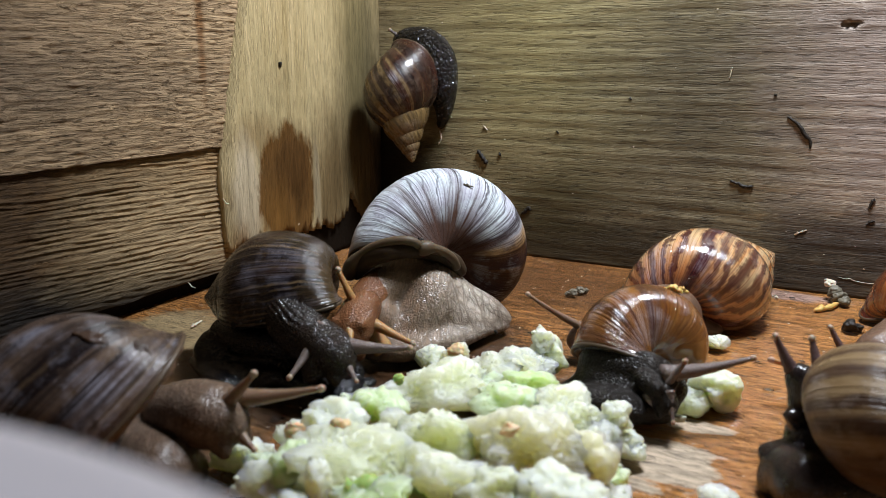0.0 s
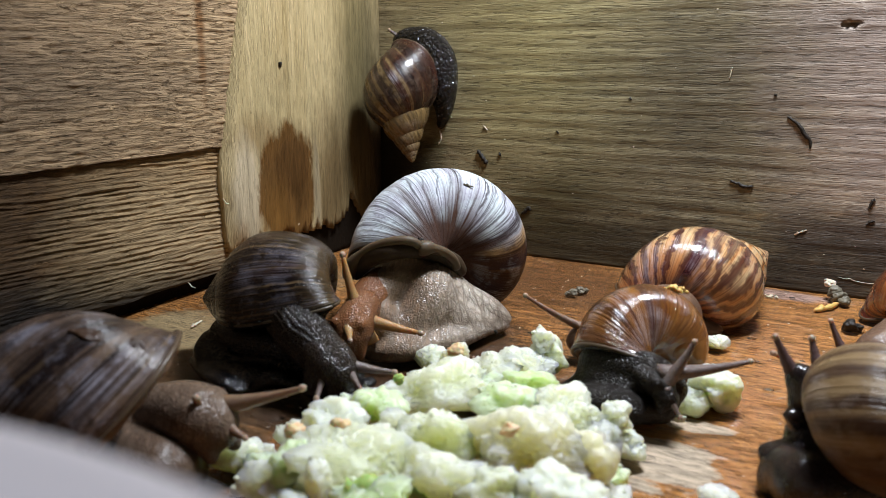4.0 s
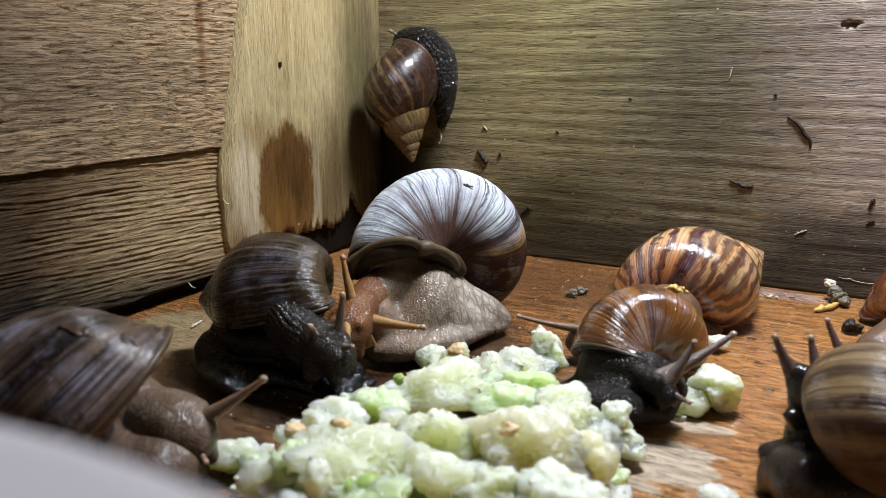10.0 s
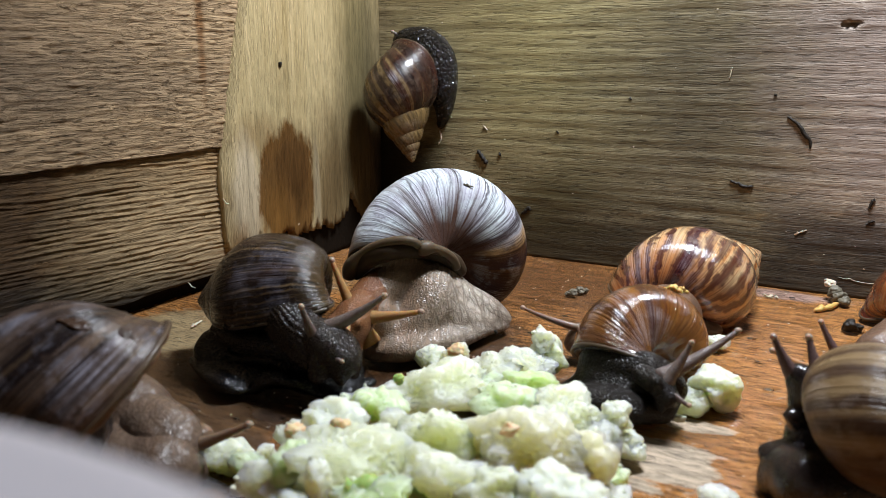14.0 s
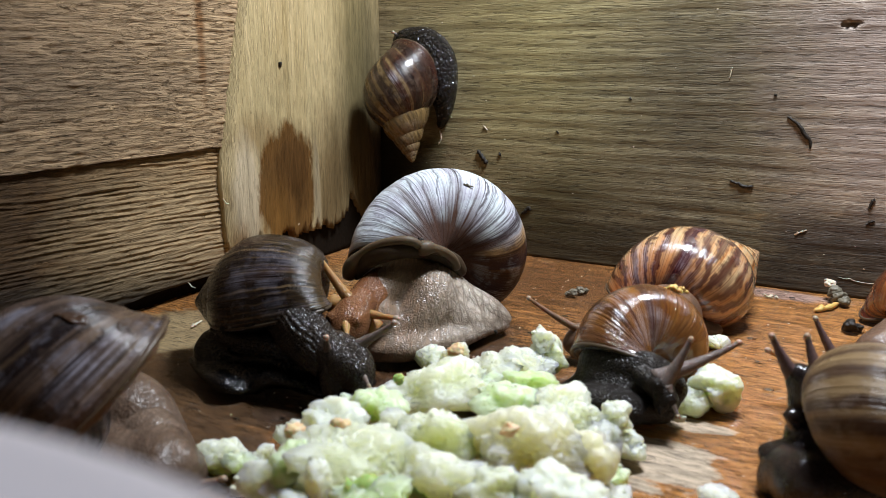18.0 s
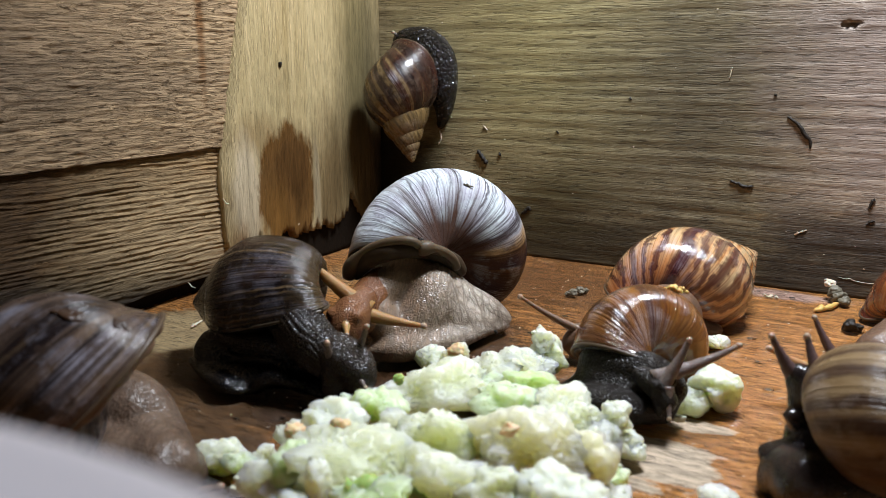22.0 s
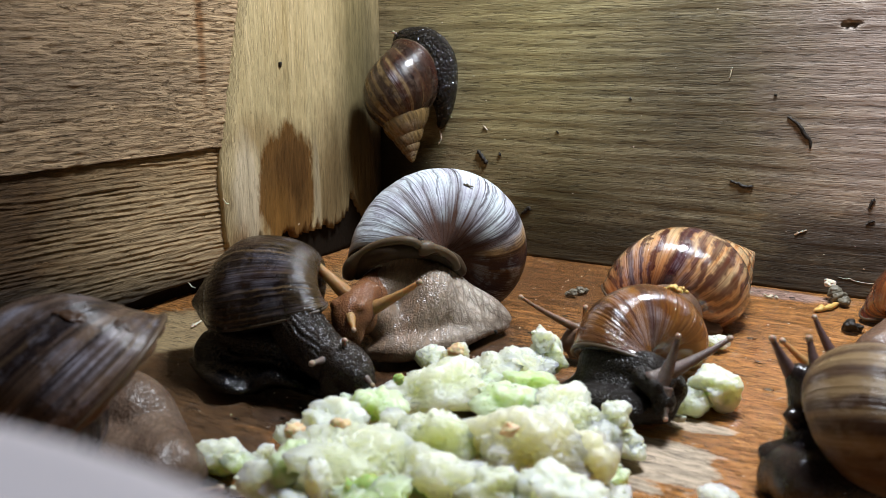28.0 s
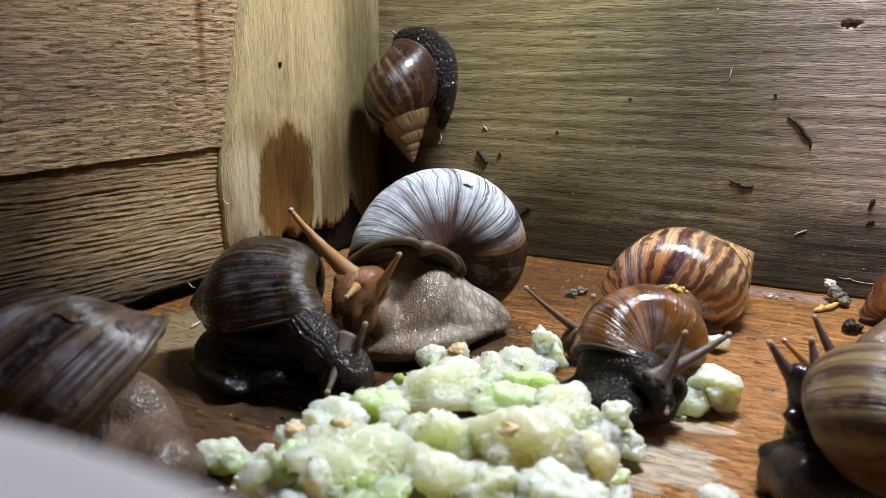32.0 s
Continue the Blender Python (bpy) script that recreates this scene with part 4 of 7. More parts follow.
def build_centre():
    s = thing("snail", (-0.1443, 0.2502, 0.0000), "large snail with a pearly worn shell and pale grey foot", "snail", "snails")
    add_shell(s, 0.04615, (-0.1513, 0.2734, 0.0302), (-0.342, 0.910, -0.233), (0.251, -0.151, -0.956), SH_CENTRE, "pearly white and brown worn shell", 0.0004, T=1.4, W=1.75, b=0.66, low=0.38, seed=1.0)
    body("foot", [
        [(-0.1542, 0.2231, 0.0040, 0.0041, 0.0033), (-0.1449, 0.2288, 0.0060, 0.0082, 0.0053), (-0.1383, 0.2462, 0.0060, 0.0098, 0.0059), (-0.1332, 0.2642, 0.0050, 0.0075, 0.0040), (-0.1281, 0.2736, 0.0030, 0.0041, 0.0018)],
        [(-0.1506, 0.2320, 0.0074, 0.0079, 0.0071), (-0.1459, 0.2411, 0.0134, 0.0105, 0.0097), (-0.1446, 0.2474, 0.0207, 0.0102, 0.0102), (-0.1523, 0.2511, 0.0244, 0.0091, 0.0091), (-0.1599, 0.2470, 0.0289, 0.0082, 0.0082)],
        [(-0.1341, 0.2684, 0.0073, 0.0076, 0.0063), (-0.1413, 0.2609, 0.0158, 0.0084, 0.0084), (-0.1473, 0.2563, 0.0243, 0.0079, 0.0079)],
        [(-0.1326, 0.2655, 0.0066, 0.0067, 0.0053), (-0.1383, 0.2550, 0.0099, 0.0096, 0.0082), (-0.1441, 0.2477, 0.0167, 0.0098, 0.0098)],
        [(-0.1285, 0.2748, 0.0059, 0.0050, 0.0038), (-0.1329, 0.2699, 0.0102, 0.0069, 0.0061), (-0.1385, 0.2632, 0.0142, 0.0082, 0.0075), (-0.1445, 0.2563, 0.0188, 0.0092, 0.0087), (-0.1480, 0.2472, 0.0225, 0.0094, 0.0090)],
        [(-0.1572, 0.2427, 0.0254, 0.0077, 0.0077), (-0.1600, 0.2345, 0.0227, 0.0078, 0.0078), (-0.1603, 0.2264, 0.0196, 0.0070, 0.0070)],
        [(-0.1516, 0.2297, 0.0097, 0.0062, 0.0054), (-0.1557, 0.2280, 0.0160, 0.0070, 0.0070)]],
        SK_PALE, s, "pale grey wrinkled foot", 0.0011, 0.0, s.location)
    body("mantle_collar", [
        [(-0.1703, 0.2363, 0.0287, 0.0023, 0.0034), (-0.1672, 0.2358, 0.0332, 0.0036, 0.0042), (-0.1615, 0.2366, 0.0372, 0.0050, 0.0042), (-0.1549, 0.2395, 0.0389, 0.0058, 0.0038), (-0.1501, 0.2455, 0.0378, 0.0051, 0.0029)],
        [(-0.1515, 0.2480, 0.0368, 0.0047, 0.0028), (-0.1463, 0.2528, 0.0351, 0.0041, 0.0026), (-0.1413, 0.2572, 0.0325, 0.0037, 0.0032), (-0.1391, 0.2608, 0.0280, 0.0026, 0.0030)]], M_MANTLE, s, "grey brown fleshy collar under the shell", 0.0008, None, s.location)
    rim = bmesh.new()
    for line in (((-0.1722, 0.2338, 0.0271), (-0.1703, 0.2328, 0.0322), (-0.1658, 0.2331, 0.0370), (-0.1593, 0.2342, 0.0410), (-0.1524, 0.2365, 0.0430), (-0.1478, 0.2390, 0.0428), (-0.1460, 0.2417, 0.0408)),
                 ((-0.1467, 0.2421, 0.0393), (-0.1430, 0.2455, 0.0395), (-0.1399, 0.2501, 0.0372), (-0.1386, 0.2545, 0.0334), (-0.1387, 0.2569, 0.0298))):
        pts = smooth_line([(*q, 0.0) for q in line], 22)
        ring = tube([Vector(q[:3]) - s.location for q in pts], [0.0030 * (0.55 + 0.45 * math.sin(math.pi * min(1.0, (i + 1.5) / 8))) for i in range(len(pts))], 10)
        piece = bpy.data.meshes.new("rim_piece")
        ring.to_mesh(piece)
        ring.free()
        rim.from_mesh(piece)
        bpy.data.meshes.remove(piece)
    part("mantle_edge", rim, M_RIM, s, "paler olive brown rim of the collar")
    body("neck", [[(-0.1575, 0.2452, 0.0261, 0.0069, 0.0069), (-0.1602, 0.2371, 0.0238, 0.0076, 0.0076), (-0.1601, 0.2280, 0.0207, 0.0076, 0.0076), (-0.1586, 0.2208, 0.0172, 0.0069, 0.0069)]], SK_ORANGE, s, "orange brown beaded neck", 0.0009, None, s.location)
    SNAILS["centre"] = dict(thing=s, head=add_head(s, 0.0088, SK_ORANGE, "orange brown beaded head", 2.1, 1.05),
        a=add_tentacle(s, 0.033, 0.0038, 0.00081, 0.00110, SK_HORN), b=add_tentacle(s, 0.029, 0.0036, 0.00081, 0.00110, SK_HORN),
        c=add_tentacle(s, 0.008, 0.0019, 0.0006, 0.0009, SK_HORN, name="lower_tentacle"))


def build_dark():
    s = thing("snail", (-0.1893, 0.1986, 0.0000), "dark brown snail with a black foot and lined shell", "snail", "snails")
    sh = add_shell(s, 0.02995, (-0.1812, 0.2090, 0.0248), (-0.978, -0.161, -0.136), (0.120, 0.104, -0.987), SH_DARK, "dark olive brown shell with pale growth lines", 0.0006, M_LIP_DARK, (SK_DARK, 0.0022, 0.12), T=1.28, sweep=0.1, low=-0.05, seed=2.0)
    body("foot", [
        [(-0.1967, 0.1935, 0.0131, 0.0060, 0.0060), (-0.1837, 0.1936, 0.0129, 0.0082, 0.0078), (-0.1690, 0.1969, 0.0118, 0.0088, 0.0081), (-0.1564, 0.2005, 0.0079, 0.0061, 0.0053), (-0.1494, 0.2035, 0.0042, 0.0042, 0.0038)],
        [(-0.1990, 0.1914, 0.0102, 0.0048, 0.0048), (-0.1951, 0.1879, 0.0068, 0.0051, 0.0043), (-0.1907, 0.1865, 0.0040, 0.0054, 0.0039)],
        [(-0.2051, 0.1873, 0.0030, 0.0032, 0.0024), (-0.1924, 0.1798, 0.0040, 0.0034, 0.0025), (-0.1799, 0.1742, 0.0050, 0.0037, 0.0026), (-0.1747, 0.1763, 0.0030, 0.0031, 0.0020), (-0.1729, 0.1804, 0.0030, 0.0024, 0.0017)],
        [(-0.2024, 0.1908, 0.0108, 0.0032, 0.0032), (-0.2015, 0.1869, 0.0076, 0.0036, 0.0032), (-0.1949, 0.1841, 0.0040, 0.0043, 0.0031)],
        [(-0.1713, 0.1797, 0.0020, 0.0022, 0.0013), (-0.1679, 0.1794, 0.0060, 0.0029, 0.0026), (-0.1627, 0.1811, 0.0080, 0.0033, 0.0027), (-0.1584, 0.1837, 0.0060, 0.0029, 0.0022), (-0.1564, 0.1881, 0.0020, 0.0022, 0.0013)],
        [(-0.1854, 0.1837, 0.0040, 0.0065, 0.0038), (-0.1749, 0.1846, 0.0050, 0.0068, 0.0038), (-0.1646, 0.1910, 0.0040, 0.0068, 0.0034), (-0.1511, 0.1947, 0.0030, 0.0056, 0.0022), (-0.1438, 0.2004, 0.0020, 0.0037, 0.0015)],
        [(-0.1534, 0.1887, 0.0020, 0.0029, 0.0013), (-0.1449, 0.1925, 0.0020, 0.0029, 0.0013), (-0.1416, 0.2022, 0.0030, 0.0026, 0.0017)]],
        SK_FRILL, s, "black glistening foot with a frilled edge", 0.0009, 0.0, s.location)
    neck = ridged_neck([(-0.1801, 0.2011, 0.0281), (-0.1722, 0.1966, 0.0255), (-0.1648, 0.1929, 0.0228), (-0.1576, 0.1901, 0.0196), (-0.1517, 0.1891, 0.0166), (-0.1473, 0.1885, 0.0139)], [0.0072, 0.0082, 0.0085, 0.0082, 0.0076, 0.0060], SK_GREY, s, "ridged dark grey neck")
    SNAILS["dark"] = dict(thing=s, shell=sh, neck=neck, head=add_feeler_head(s, 0.0090, SK_GREY, "dark grey beaded head"),
        a=add_tentacle(s, 0.020, 0.0029, 0.00072, 0.00101, SK_HORN_GREY), b=add_tentacle(s, 0.022, 0.0030, 0.00072, 0.00101, SK_HORN_GREY),
        c=add_tentacle(s, 0.009, 0.0018, 0.00054, 0.00074, SK_HORN_GREY, name="lower_tentacle"))


def build_wall_snail():
    s = thing("snail", (-0.2332, 0.3985, 0.0797), "chestnut striped snail climbing the plywood wall", "snail", "snails")
    add_shell(s, 0.02640, (-0.2419, 0.3761, 0.0943), (0.300, -0.095, -0.949), (-0.352, 0.914, -0.203), SH_WALL, "chestnut shell with cream flames and a pale spire", seed=3.0)
    body("foot", [
        [(-0.2252, 0.3975, 0.0698, 0.0025, 0.0025), (-0.2225, 0.3965, 0.0785, 0.0050, 0.0050), (-0.2222, 0.3935, 0.0927, 0.0090, 0.0090), (-0.2231, 0.3925, 0.1065, 0.0090, 0.0090), (-0.2314, 0.3925, 0.1156, 0.0080, 0.0080), (-0.2424, 0.3925, 0.1179, 0.0060, 0.0060), (-0.2487, 0.3935, 0.1167, 0.0050, 0.0050)],
        [(-0.2358, 0.3905, 0.1049, 0.0090, 0.0090), (-0.2334, 0.3925, 0.0925, 0.0090, 0.0090)]], SK_WET, s, "black beaded foot", 0.0011, None, s.location)
    SNAILS["wall"] = dict(thing=s, a=add_tentacle(s, 0.012, 0.0023, 0.00063, 0.00101, SK_HORN_GREY))


def build_striped():
    s = thing("snail", (-0.0814, 0.3249, 0.0000), "snail with a glossy amber and maroon striped shell", "snail", "snails")
    sh = add_shell(s, 0.03242, (-0.0664, 0.3201, 0.0137), (0.394, 0.905, 0.159), (0.131, 0.116, -0.985), SH_STRIPED, "amber shell with maroon flame stripes", seed=4.0)
    body("foot", [[(-0.0543, 0.3146, 0.0020, 0.0050, 0.0030), (-0.0619, 0.3109, 0.0030, 0.0080, 0.0060), (-0.0730, 0.2928, 0.0050, 0.0120, 0.0090), (-0.0845, 0.2794, 0.0060, 0.0100, 0.0080)],
                  [(-0.0654, 0.2859, 0.0140, 0.0130, 0.0120), (-0.0779, 0.2781, 0.0120, 0.0110, 0.0100)]], SK_BROWN, s, "brown foot", 0.0011, 0.0, s.location)
    SNAILS["striped"] = dict(thing=s, shell=sh, head=add_head(s, 0.0065, SK_BROWN, "brown head"),
        a=add_tentacle(s, 0.026, 0.0018, 0.00055, 0.0009, SK_HORN_BROWN), b=add_tentacle(s, 0.012, 0.0023, 0.00072, 0.00101, SK_HORN))


def build_brown():
    s = thing("snail", (-0.0675, 0.2392, 0.0000), "small amber brown snail feeding beside melon pieces", "snail", "snails")
    add_shell(s, 0.02777, (-0.0605, 0.2446, 0.0145), (-0.256, 0.949, -0.181), (0.127, -0.153, -0.980), SH_BROWN, "thin amber brown shell", mantle=(SK_GREY, 0.0016, 0.12), T=1.4, W=1.75, b=0.66, low=0.38, seed=5.0)
    body("foot", [
        [(-0.0740, 0.2340, 0.0124, 0.0066, 0.0066), (-0.0640, 0.2315, 0.0129, 0.0071, 0.0071), (-0.0554, 0.2293, 0.0130, 0.0066, 0.0066), (-0.0494, 0.2263, 0.0112, 0.0054, 0.0054)],
        [(-0.0728, 0.2311, 0.0079, 0.0065, 0.0065), (-0.0628, 0.2283, 0.0075, 0.0070, 0.0070), (-0.0545, 0.2271, 0.0076, 0.0065, 0.0065), (-0.0499, 0.2247, 0.0066, 0.0041, 0.0041)],
        [(-0.0823, 0.2262, 0.0030, 0.0036, 0.0016), (-0.0713, 0.2188, 0.0060, 0.0062, 0.0042), (-0.0609, 0.2166, 0.0070, 0.0071, 0.0050), (-0.0546, 0.2215, 0.0050, 0.0061, 0.0037), (-0.0504, 0.2234, 0.0030, 0.0034, 0.0020)],
        [(-0.0764, 0.2335, 0.0111, 0.0044, 0.0044), (-0.0777, 0.2312, 0.0056, 0.0040, 0.0040), (-0.0829, 0.2279, 0.0030, 0.0033, 0.0016)]], SK_SLATE, s, "dark grey smooth foot", 0.0009, 0.0, s.location)
    body("shell_base", [[(-0.0545, 0.2488, 0.0177, 0.0066, 0.0062), (-0.0498, 0.2523, 0.0163, 0.0055, 0.0063), (-0.0476, 0.2501, 0.0127, 0.0037, 0.0044)]], M_AMBER, s, "smooth amber base of the shell", 0.0009, None, s.location)
    SNAILS["brown"] = dict(thing=s, head=add_head(s, 0.0060, SK_SLATE, "dark grey head bent to the food", 2.0, 0.8),
        a=add_tentacle(s, 0.027, 0.0029, 0.00072, 0.00101, SK_HORN_GREY), b=add_tentacle(s, 0.016, 0.0026, 0.00072, 0.00092, SK_HORN_GREY),
        c=add_tentacle(s, 0.009, 0.0017, 0.00054, 0.00074, SK_HORN_GREY, name="lower_tentacle"))


def build_front():
    s = thing("snail", (-0.1805, 0.1317, 0.0000), "grey brown snail with a scuffed shell and brown head", "snail", "snails")
    sh = add_shell(s, 0.03200, (-0.1669, 0.1136, 0.0264), (-0.390, -0.739, -0.549), (0.339, 0.440, -0.832), SH_FRONT, "scuffed grey brown shell with a pale lip", 0.0007, M_LIP, (SK_BROWN, 0.0022, 0.12), sweep=0.1, seed=6.0)
    body("foot", [
        [(-0.1906, 0.1152, 0.0050, 0.0120, 0.0080), (-0.1705, 0.1175, 0.0060, 0.0140, 0.0100), (-0.1543, 0.1216, 0.0060, 0.0120, 0.0090), (-0.1504, 0.1280, 0.0040, 0.0080, 0.0060)],
        [(-0.1825, 0.1329, 0.0128, 0.0120, 0.0120), (-0.1712, 0.1321, 0.0124, 0.0110, 0.0120), (-0.1644, 0.1307, 0.0063, 0.0110, 0.0120), (-0.1494, 0.1219, 0.0080, 0.0100, 0.0090)],
        [(-0.1829, 0.1289, 0.0076, 0.0130, 0.0130), (-0.1705, 0.1278, 0.0044, 0.0130, 0.0140), (-0.1645, 0.1279, 0.0010, 0.0120, 0.0120)]], SK_FRONT, s, "brown ridged foot", 0.0011, 0.0, s.location)
    for at, out, size in (((-0.1541, 0.1065, 0.0481), (0.41, -0.20, 0.89), (0.0040, 0.0016, 0.0007)), ((-0.1461, 0.1136, 0.0447), (0.60, 0.0, 0.80), (0.0022, 0.0018, 0.0007))):
        chip = part("worn_chip", lump(size, 140.0 + 900 * size[0], 1.0, 4), M_CHIP, sh, "dark brown chipped patch")
        z = Vector(out).normalized()
        x = (Vector((0.87, 0.49, 0.0)) - z * z.dot(Vector((0.87, 0.49, 0.0)))).normalized()
        turn = Matrix((x, z.cross(x), z)).transposed().to_4x4()
        chip.matrix_basis = (Matrix.Translation(s.location) @ sh.matrix_basis).inverted() @ Matrix.Translation(at) @ turn
    SNAILS["front"] = dict(thing=s, shell=sh, head=add_head(s, 0.0096, SK_FRONT, "wet brown head", 2.2, 1.2),
        a=add_tentacle(s, 0.024, 0.0029, 0.00072, 0.00101, SK_HORN_BROWN), b=add_tentacle(s, 0.016, 0.0029, 0.00072, 0.00101, SK_HORN_BROWN),
        c=add_tentacle(s, 0.007, 0.0019, 0.0006, 0.0008, SK_HORN_BROWN, name="lower_tentacle"))


def build_near():
    s = thing("snail", (-0.0055, 0.2032, 0.0000), "dark snail with a banded brown shell near the wall", "snail", "snails")
    add_shell(s, 0.02396, (0.0017, 0.2015, 0.0224), (0.897, -0.372, 0.237), (0.232, -0.060, -0.971), SH_NEAR, "banded brown shell", T=1.5, sweep=0.1, seed=7.0)
    body("foot", [
        [(-0.0156, 0.2003, 0.0040, 0.0050, 0.0070), (-0.0129, 0.1990, 0.0060, 0.0060, 0.0080), (-0.0068, 0.1949, 0.0070, 0.0090, 0.0090), (0.0028, 0.2003, 0.0070, 0.0100, 0.0090)],
        [(-0.0189, 0.2038, 0.0087, 0.0025, 0.0025), (-0.0133, 0.2060, 0.0098, 0.0035, 0.0035), (-0.0083, 0.2089, 0.0099, 0.0060, 0.0060)],
        [(-0.0096, 0.2111, 0.0078, 0.0070, 0.0080), (-0.0108, 0.2118, 0.0168, 0.0050, 0.0070), (-0.0120, 0.2120, 0.0243, 0.0045, 0.0060), (-0.0140, 0.2117, 0.0275, 0.0034, 0.0040)],
        [(-0.0123, 0.2087, 0.0174, 0.0034, 0.0030), (-0.0145, 0.2067, 0.0188, 0.0020, 0.0020)]], SK_NEAR, s, "dark purplish wet foot and raised neck", 0.0009, 0.0, s.location)
    SNAILS["near"] = dict(thing=s, a=add_tentacle(s, 0.015, 0.0029, 0.00072, 0.00092, SK_HORN_DARK), b=add_tentacle(s, 0.011, 0.0023, 0.00072, 0.00092, SK_HORN_DARK))


def build_edge():
    s = thing("snail", (0.0132, 0.3188, 0.0000), "snail with a glossy red brown shell by the back wall", "snail", "snails")
    add_shell(s, 0.03045, (0.0203, 0.3556, 0.0083), (0.946, 0.010, 0.324), (0.324, -0.086, -0.942), SH_EDGE, "glossy red brown flamed shell", seed=8.0)
    body("foot", [[(0.0296, 0.3428, 0.0040, 0.0100, 0.0080), (0.0127, 0.3166, 0.0050, 0.0110, 0.0090), (0.0040, 0.2978, 0.0030, 0.0070, 0.0050), (-0.0015, 0.2801, 0.0030, 0.0050, 0.0050)], [(0.0149, 0.3032, 0.0140, 0.0110, 0.0110), (0.0054, 0.2914, 0.0100, 0.0090, 0.0090)]], SK_BROWN, s, "brown foot", 0.0011, 0.0, s.location)
    SNAILS["edge"] = dict(thing=s, a=add_tentacle(s, 0.017, 0.0023, 0.00072, 0.00092, SK_HORN_DARK), b=add_tentacle(s, 0.017, 0.0023, 0.00072, 0.00101, SK_HORN))


# ---- the food ----
FOOD = []


def melon(x, y, z, a, b, c, kind):
    """One piece of the mash, its wide side turned across the box's diagonal."""
    i = len(FOOD)
    ob = part("melon_piece", lump((1.1 * a, 1.2 * b, 1.08 * c), i + 1.0, detail=6 if a > 0.009 else 5), FLESH[kind])
    ob.location = (x, y, z)
    ob.rotation_euler = (0.25 * math.sin(i * 2.1), 0.2 * math.cos(i * 1.7), 0.51 + 0.3 * math.sin(i * 3.7))
    tagged(ob, ("pale green wet piece of mashed melon", "white wet piece of mashed melon", "bright green wet piece of mashed melon", "yellowish wet piece of mashed melon")[kind] + " on the floor", "melon piece", "melon pieces")
    FOOD.append(ob)


def build_food():
    melon(-0.1454, 0.1400, 0.0040, 0.0070, 0.0058, 0.0046, 1)
    melon(-0.1364, 0.1360, 0.0060, 0.0047, 0.0032, 0.0020, 2)
    melon(-0.1366, 0.1456, 0.0040, 0.0029, 0.0026, 0.0023, 1)
    melon(-0.1069, 0.1390, 0.0140, 0.0136, 0.0108, 0.0080, 0)
    melon(-0.1185, 0.1509, 0.0150, 0.0076, 0.0061, 0.0045, 1)
    melon(-0.1123, 0.1304, 0.0140, 0.0058, 0.0055, 0.0051, 2)
    melon(-0.0990, 0.1206, 0.0200, 0.0029, 0.0032, 0.0035, 1)
    melon(-0.1284, 0.1720, 0.0100, 0.0025, 0.0027, 0.0030, 2)
    melon(-0.1164, 0.1686, 0.0140, 0.0063, 0.0056, 0.0048, 2)
    melon(-0.1145, 0.1932, 0.0080, 0.0148, 0.0113, 0.0077, 0)
    melon(-0.1319, 0.1882, 0.0050, 0.0042, 0.0034, 0.0025, 1)
    melon(-0.0914, 0.1570, 0.0140, 0.0096, 0.0087, 0.0078, 0)
    melon(-0.0783, 0.1381, 0.0160, 0.0100, 0.0083, 0.0066, 0)
    melon(-0.0894, 0.1246, 0.0170, 0.0080, 0.0050, 0.0021, 2)
    melon(-0.1197, 0.1309, 0.0080, 0.0074, 0.0060, 0.0047, 0)
    melon(-0.1091, 0.1247, 0.0100, 0.0077, 0.0053, 0.0029, 1)
    melon(-0.1324, 0.2255, 0.0050, 0.0050, 0.0045, 0.0040, 1)
    melon(-0.1223, 0.2259, 0.0070, 0.0047, 0.0049, 0.0052, 3)
    melon(-0.1084, 0.2087, 0.0060, 0.0040, 0.0047, 0.0055, 3)
    melon(-0.1014, 0.2135, 0.0080, 0.0099, 0.0079, 0.0059, 0)
    melon(-0.0954, 0.2243, 0.0100, 0.0092, 0.0074, 0.0056, 0)
    melon(-0.0912, 0.2341, 0.0110, 0.0049, 0.0057, 0.0065, 1)
    melon(-0.0922, 0.2323, 0.0160, 0.0037, 0.0038, 0.0038, 1)
    melon(-0.0866, 0.2040, 0.0120, 0.0084, 0.0061, 0.0038, 2)
    melon(-0.0982, 0.2034, 0.0110, 0.0052, 0.0037, 0.0021, 2)
    melon(-0.0833, 0.1849, 0.0160, 0.0090, 0.0064, 0.0038, 2)
    melon(-0.0660, 0.1616, 0.0160, 0.0146, 0.0116, 0.0086, 3)
    melon(-0.0562, 0.1661, 0.0150, 0.0074, 0.0071, 0.0069, 3)
    melon(-0.0700, 0.1867, 0.0130, 0.0104, 0.0087, 0.0071, 0)
    melon(-0.0697, 0.1650, 0.0180, 0.0083, 0.0070, 0.0056, 0)
    melon(-0.0574, 0.1946, 0.0070, 0.0077, 0.0064, 0.0050, 1)
    melon(-0.0569, 0.1965, 0.0120, 0.0037, 0.0038, 0.0039, 1)
    melon(-0.0603, 0.1866, 0.0100, 0.0067, 0.0061, 0.0055, 0)
    melon(-0.0652, 0.1363, 0.0190, 0.0057, 0.0051, 0.0044, 1)
    melon(-0.0508, 0.1423, 0.0180, 0.0090, 0.0069, 0.0048, 1)
    melon(-0.0600, 0.1413, 0.0150, 0.0061, 0.0046, 0.0032, 0)
    melon(-0.0508, 0.1767, 0.0060, 0.0031, 0.0030, 0.0029, 2)
    melon(-0.0463, 0.1650, 0.0080, 0.0045, 0.0033, 0.0022, 1)
    melon(-0.0390, 0.2448, 0.0060, 0.0080, 0.0069, 0.0058, 1)
    melon(-0.0455, 0.2384, 0.0040, 0.0053, 0.0046, 0.0040, 0)
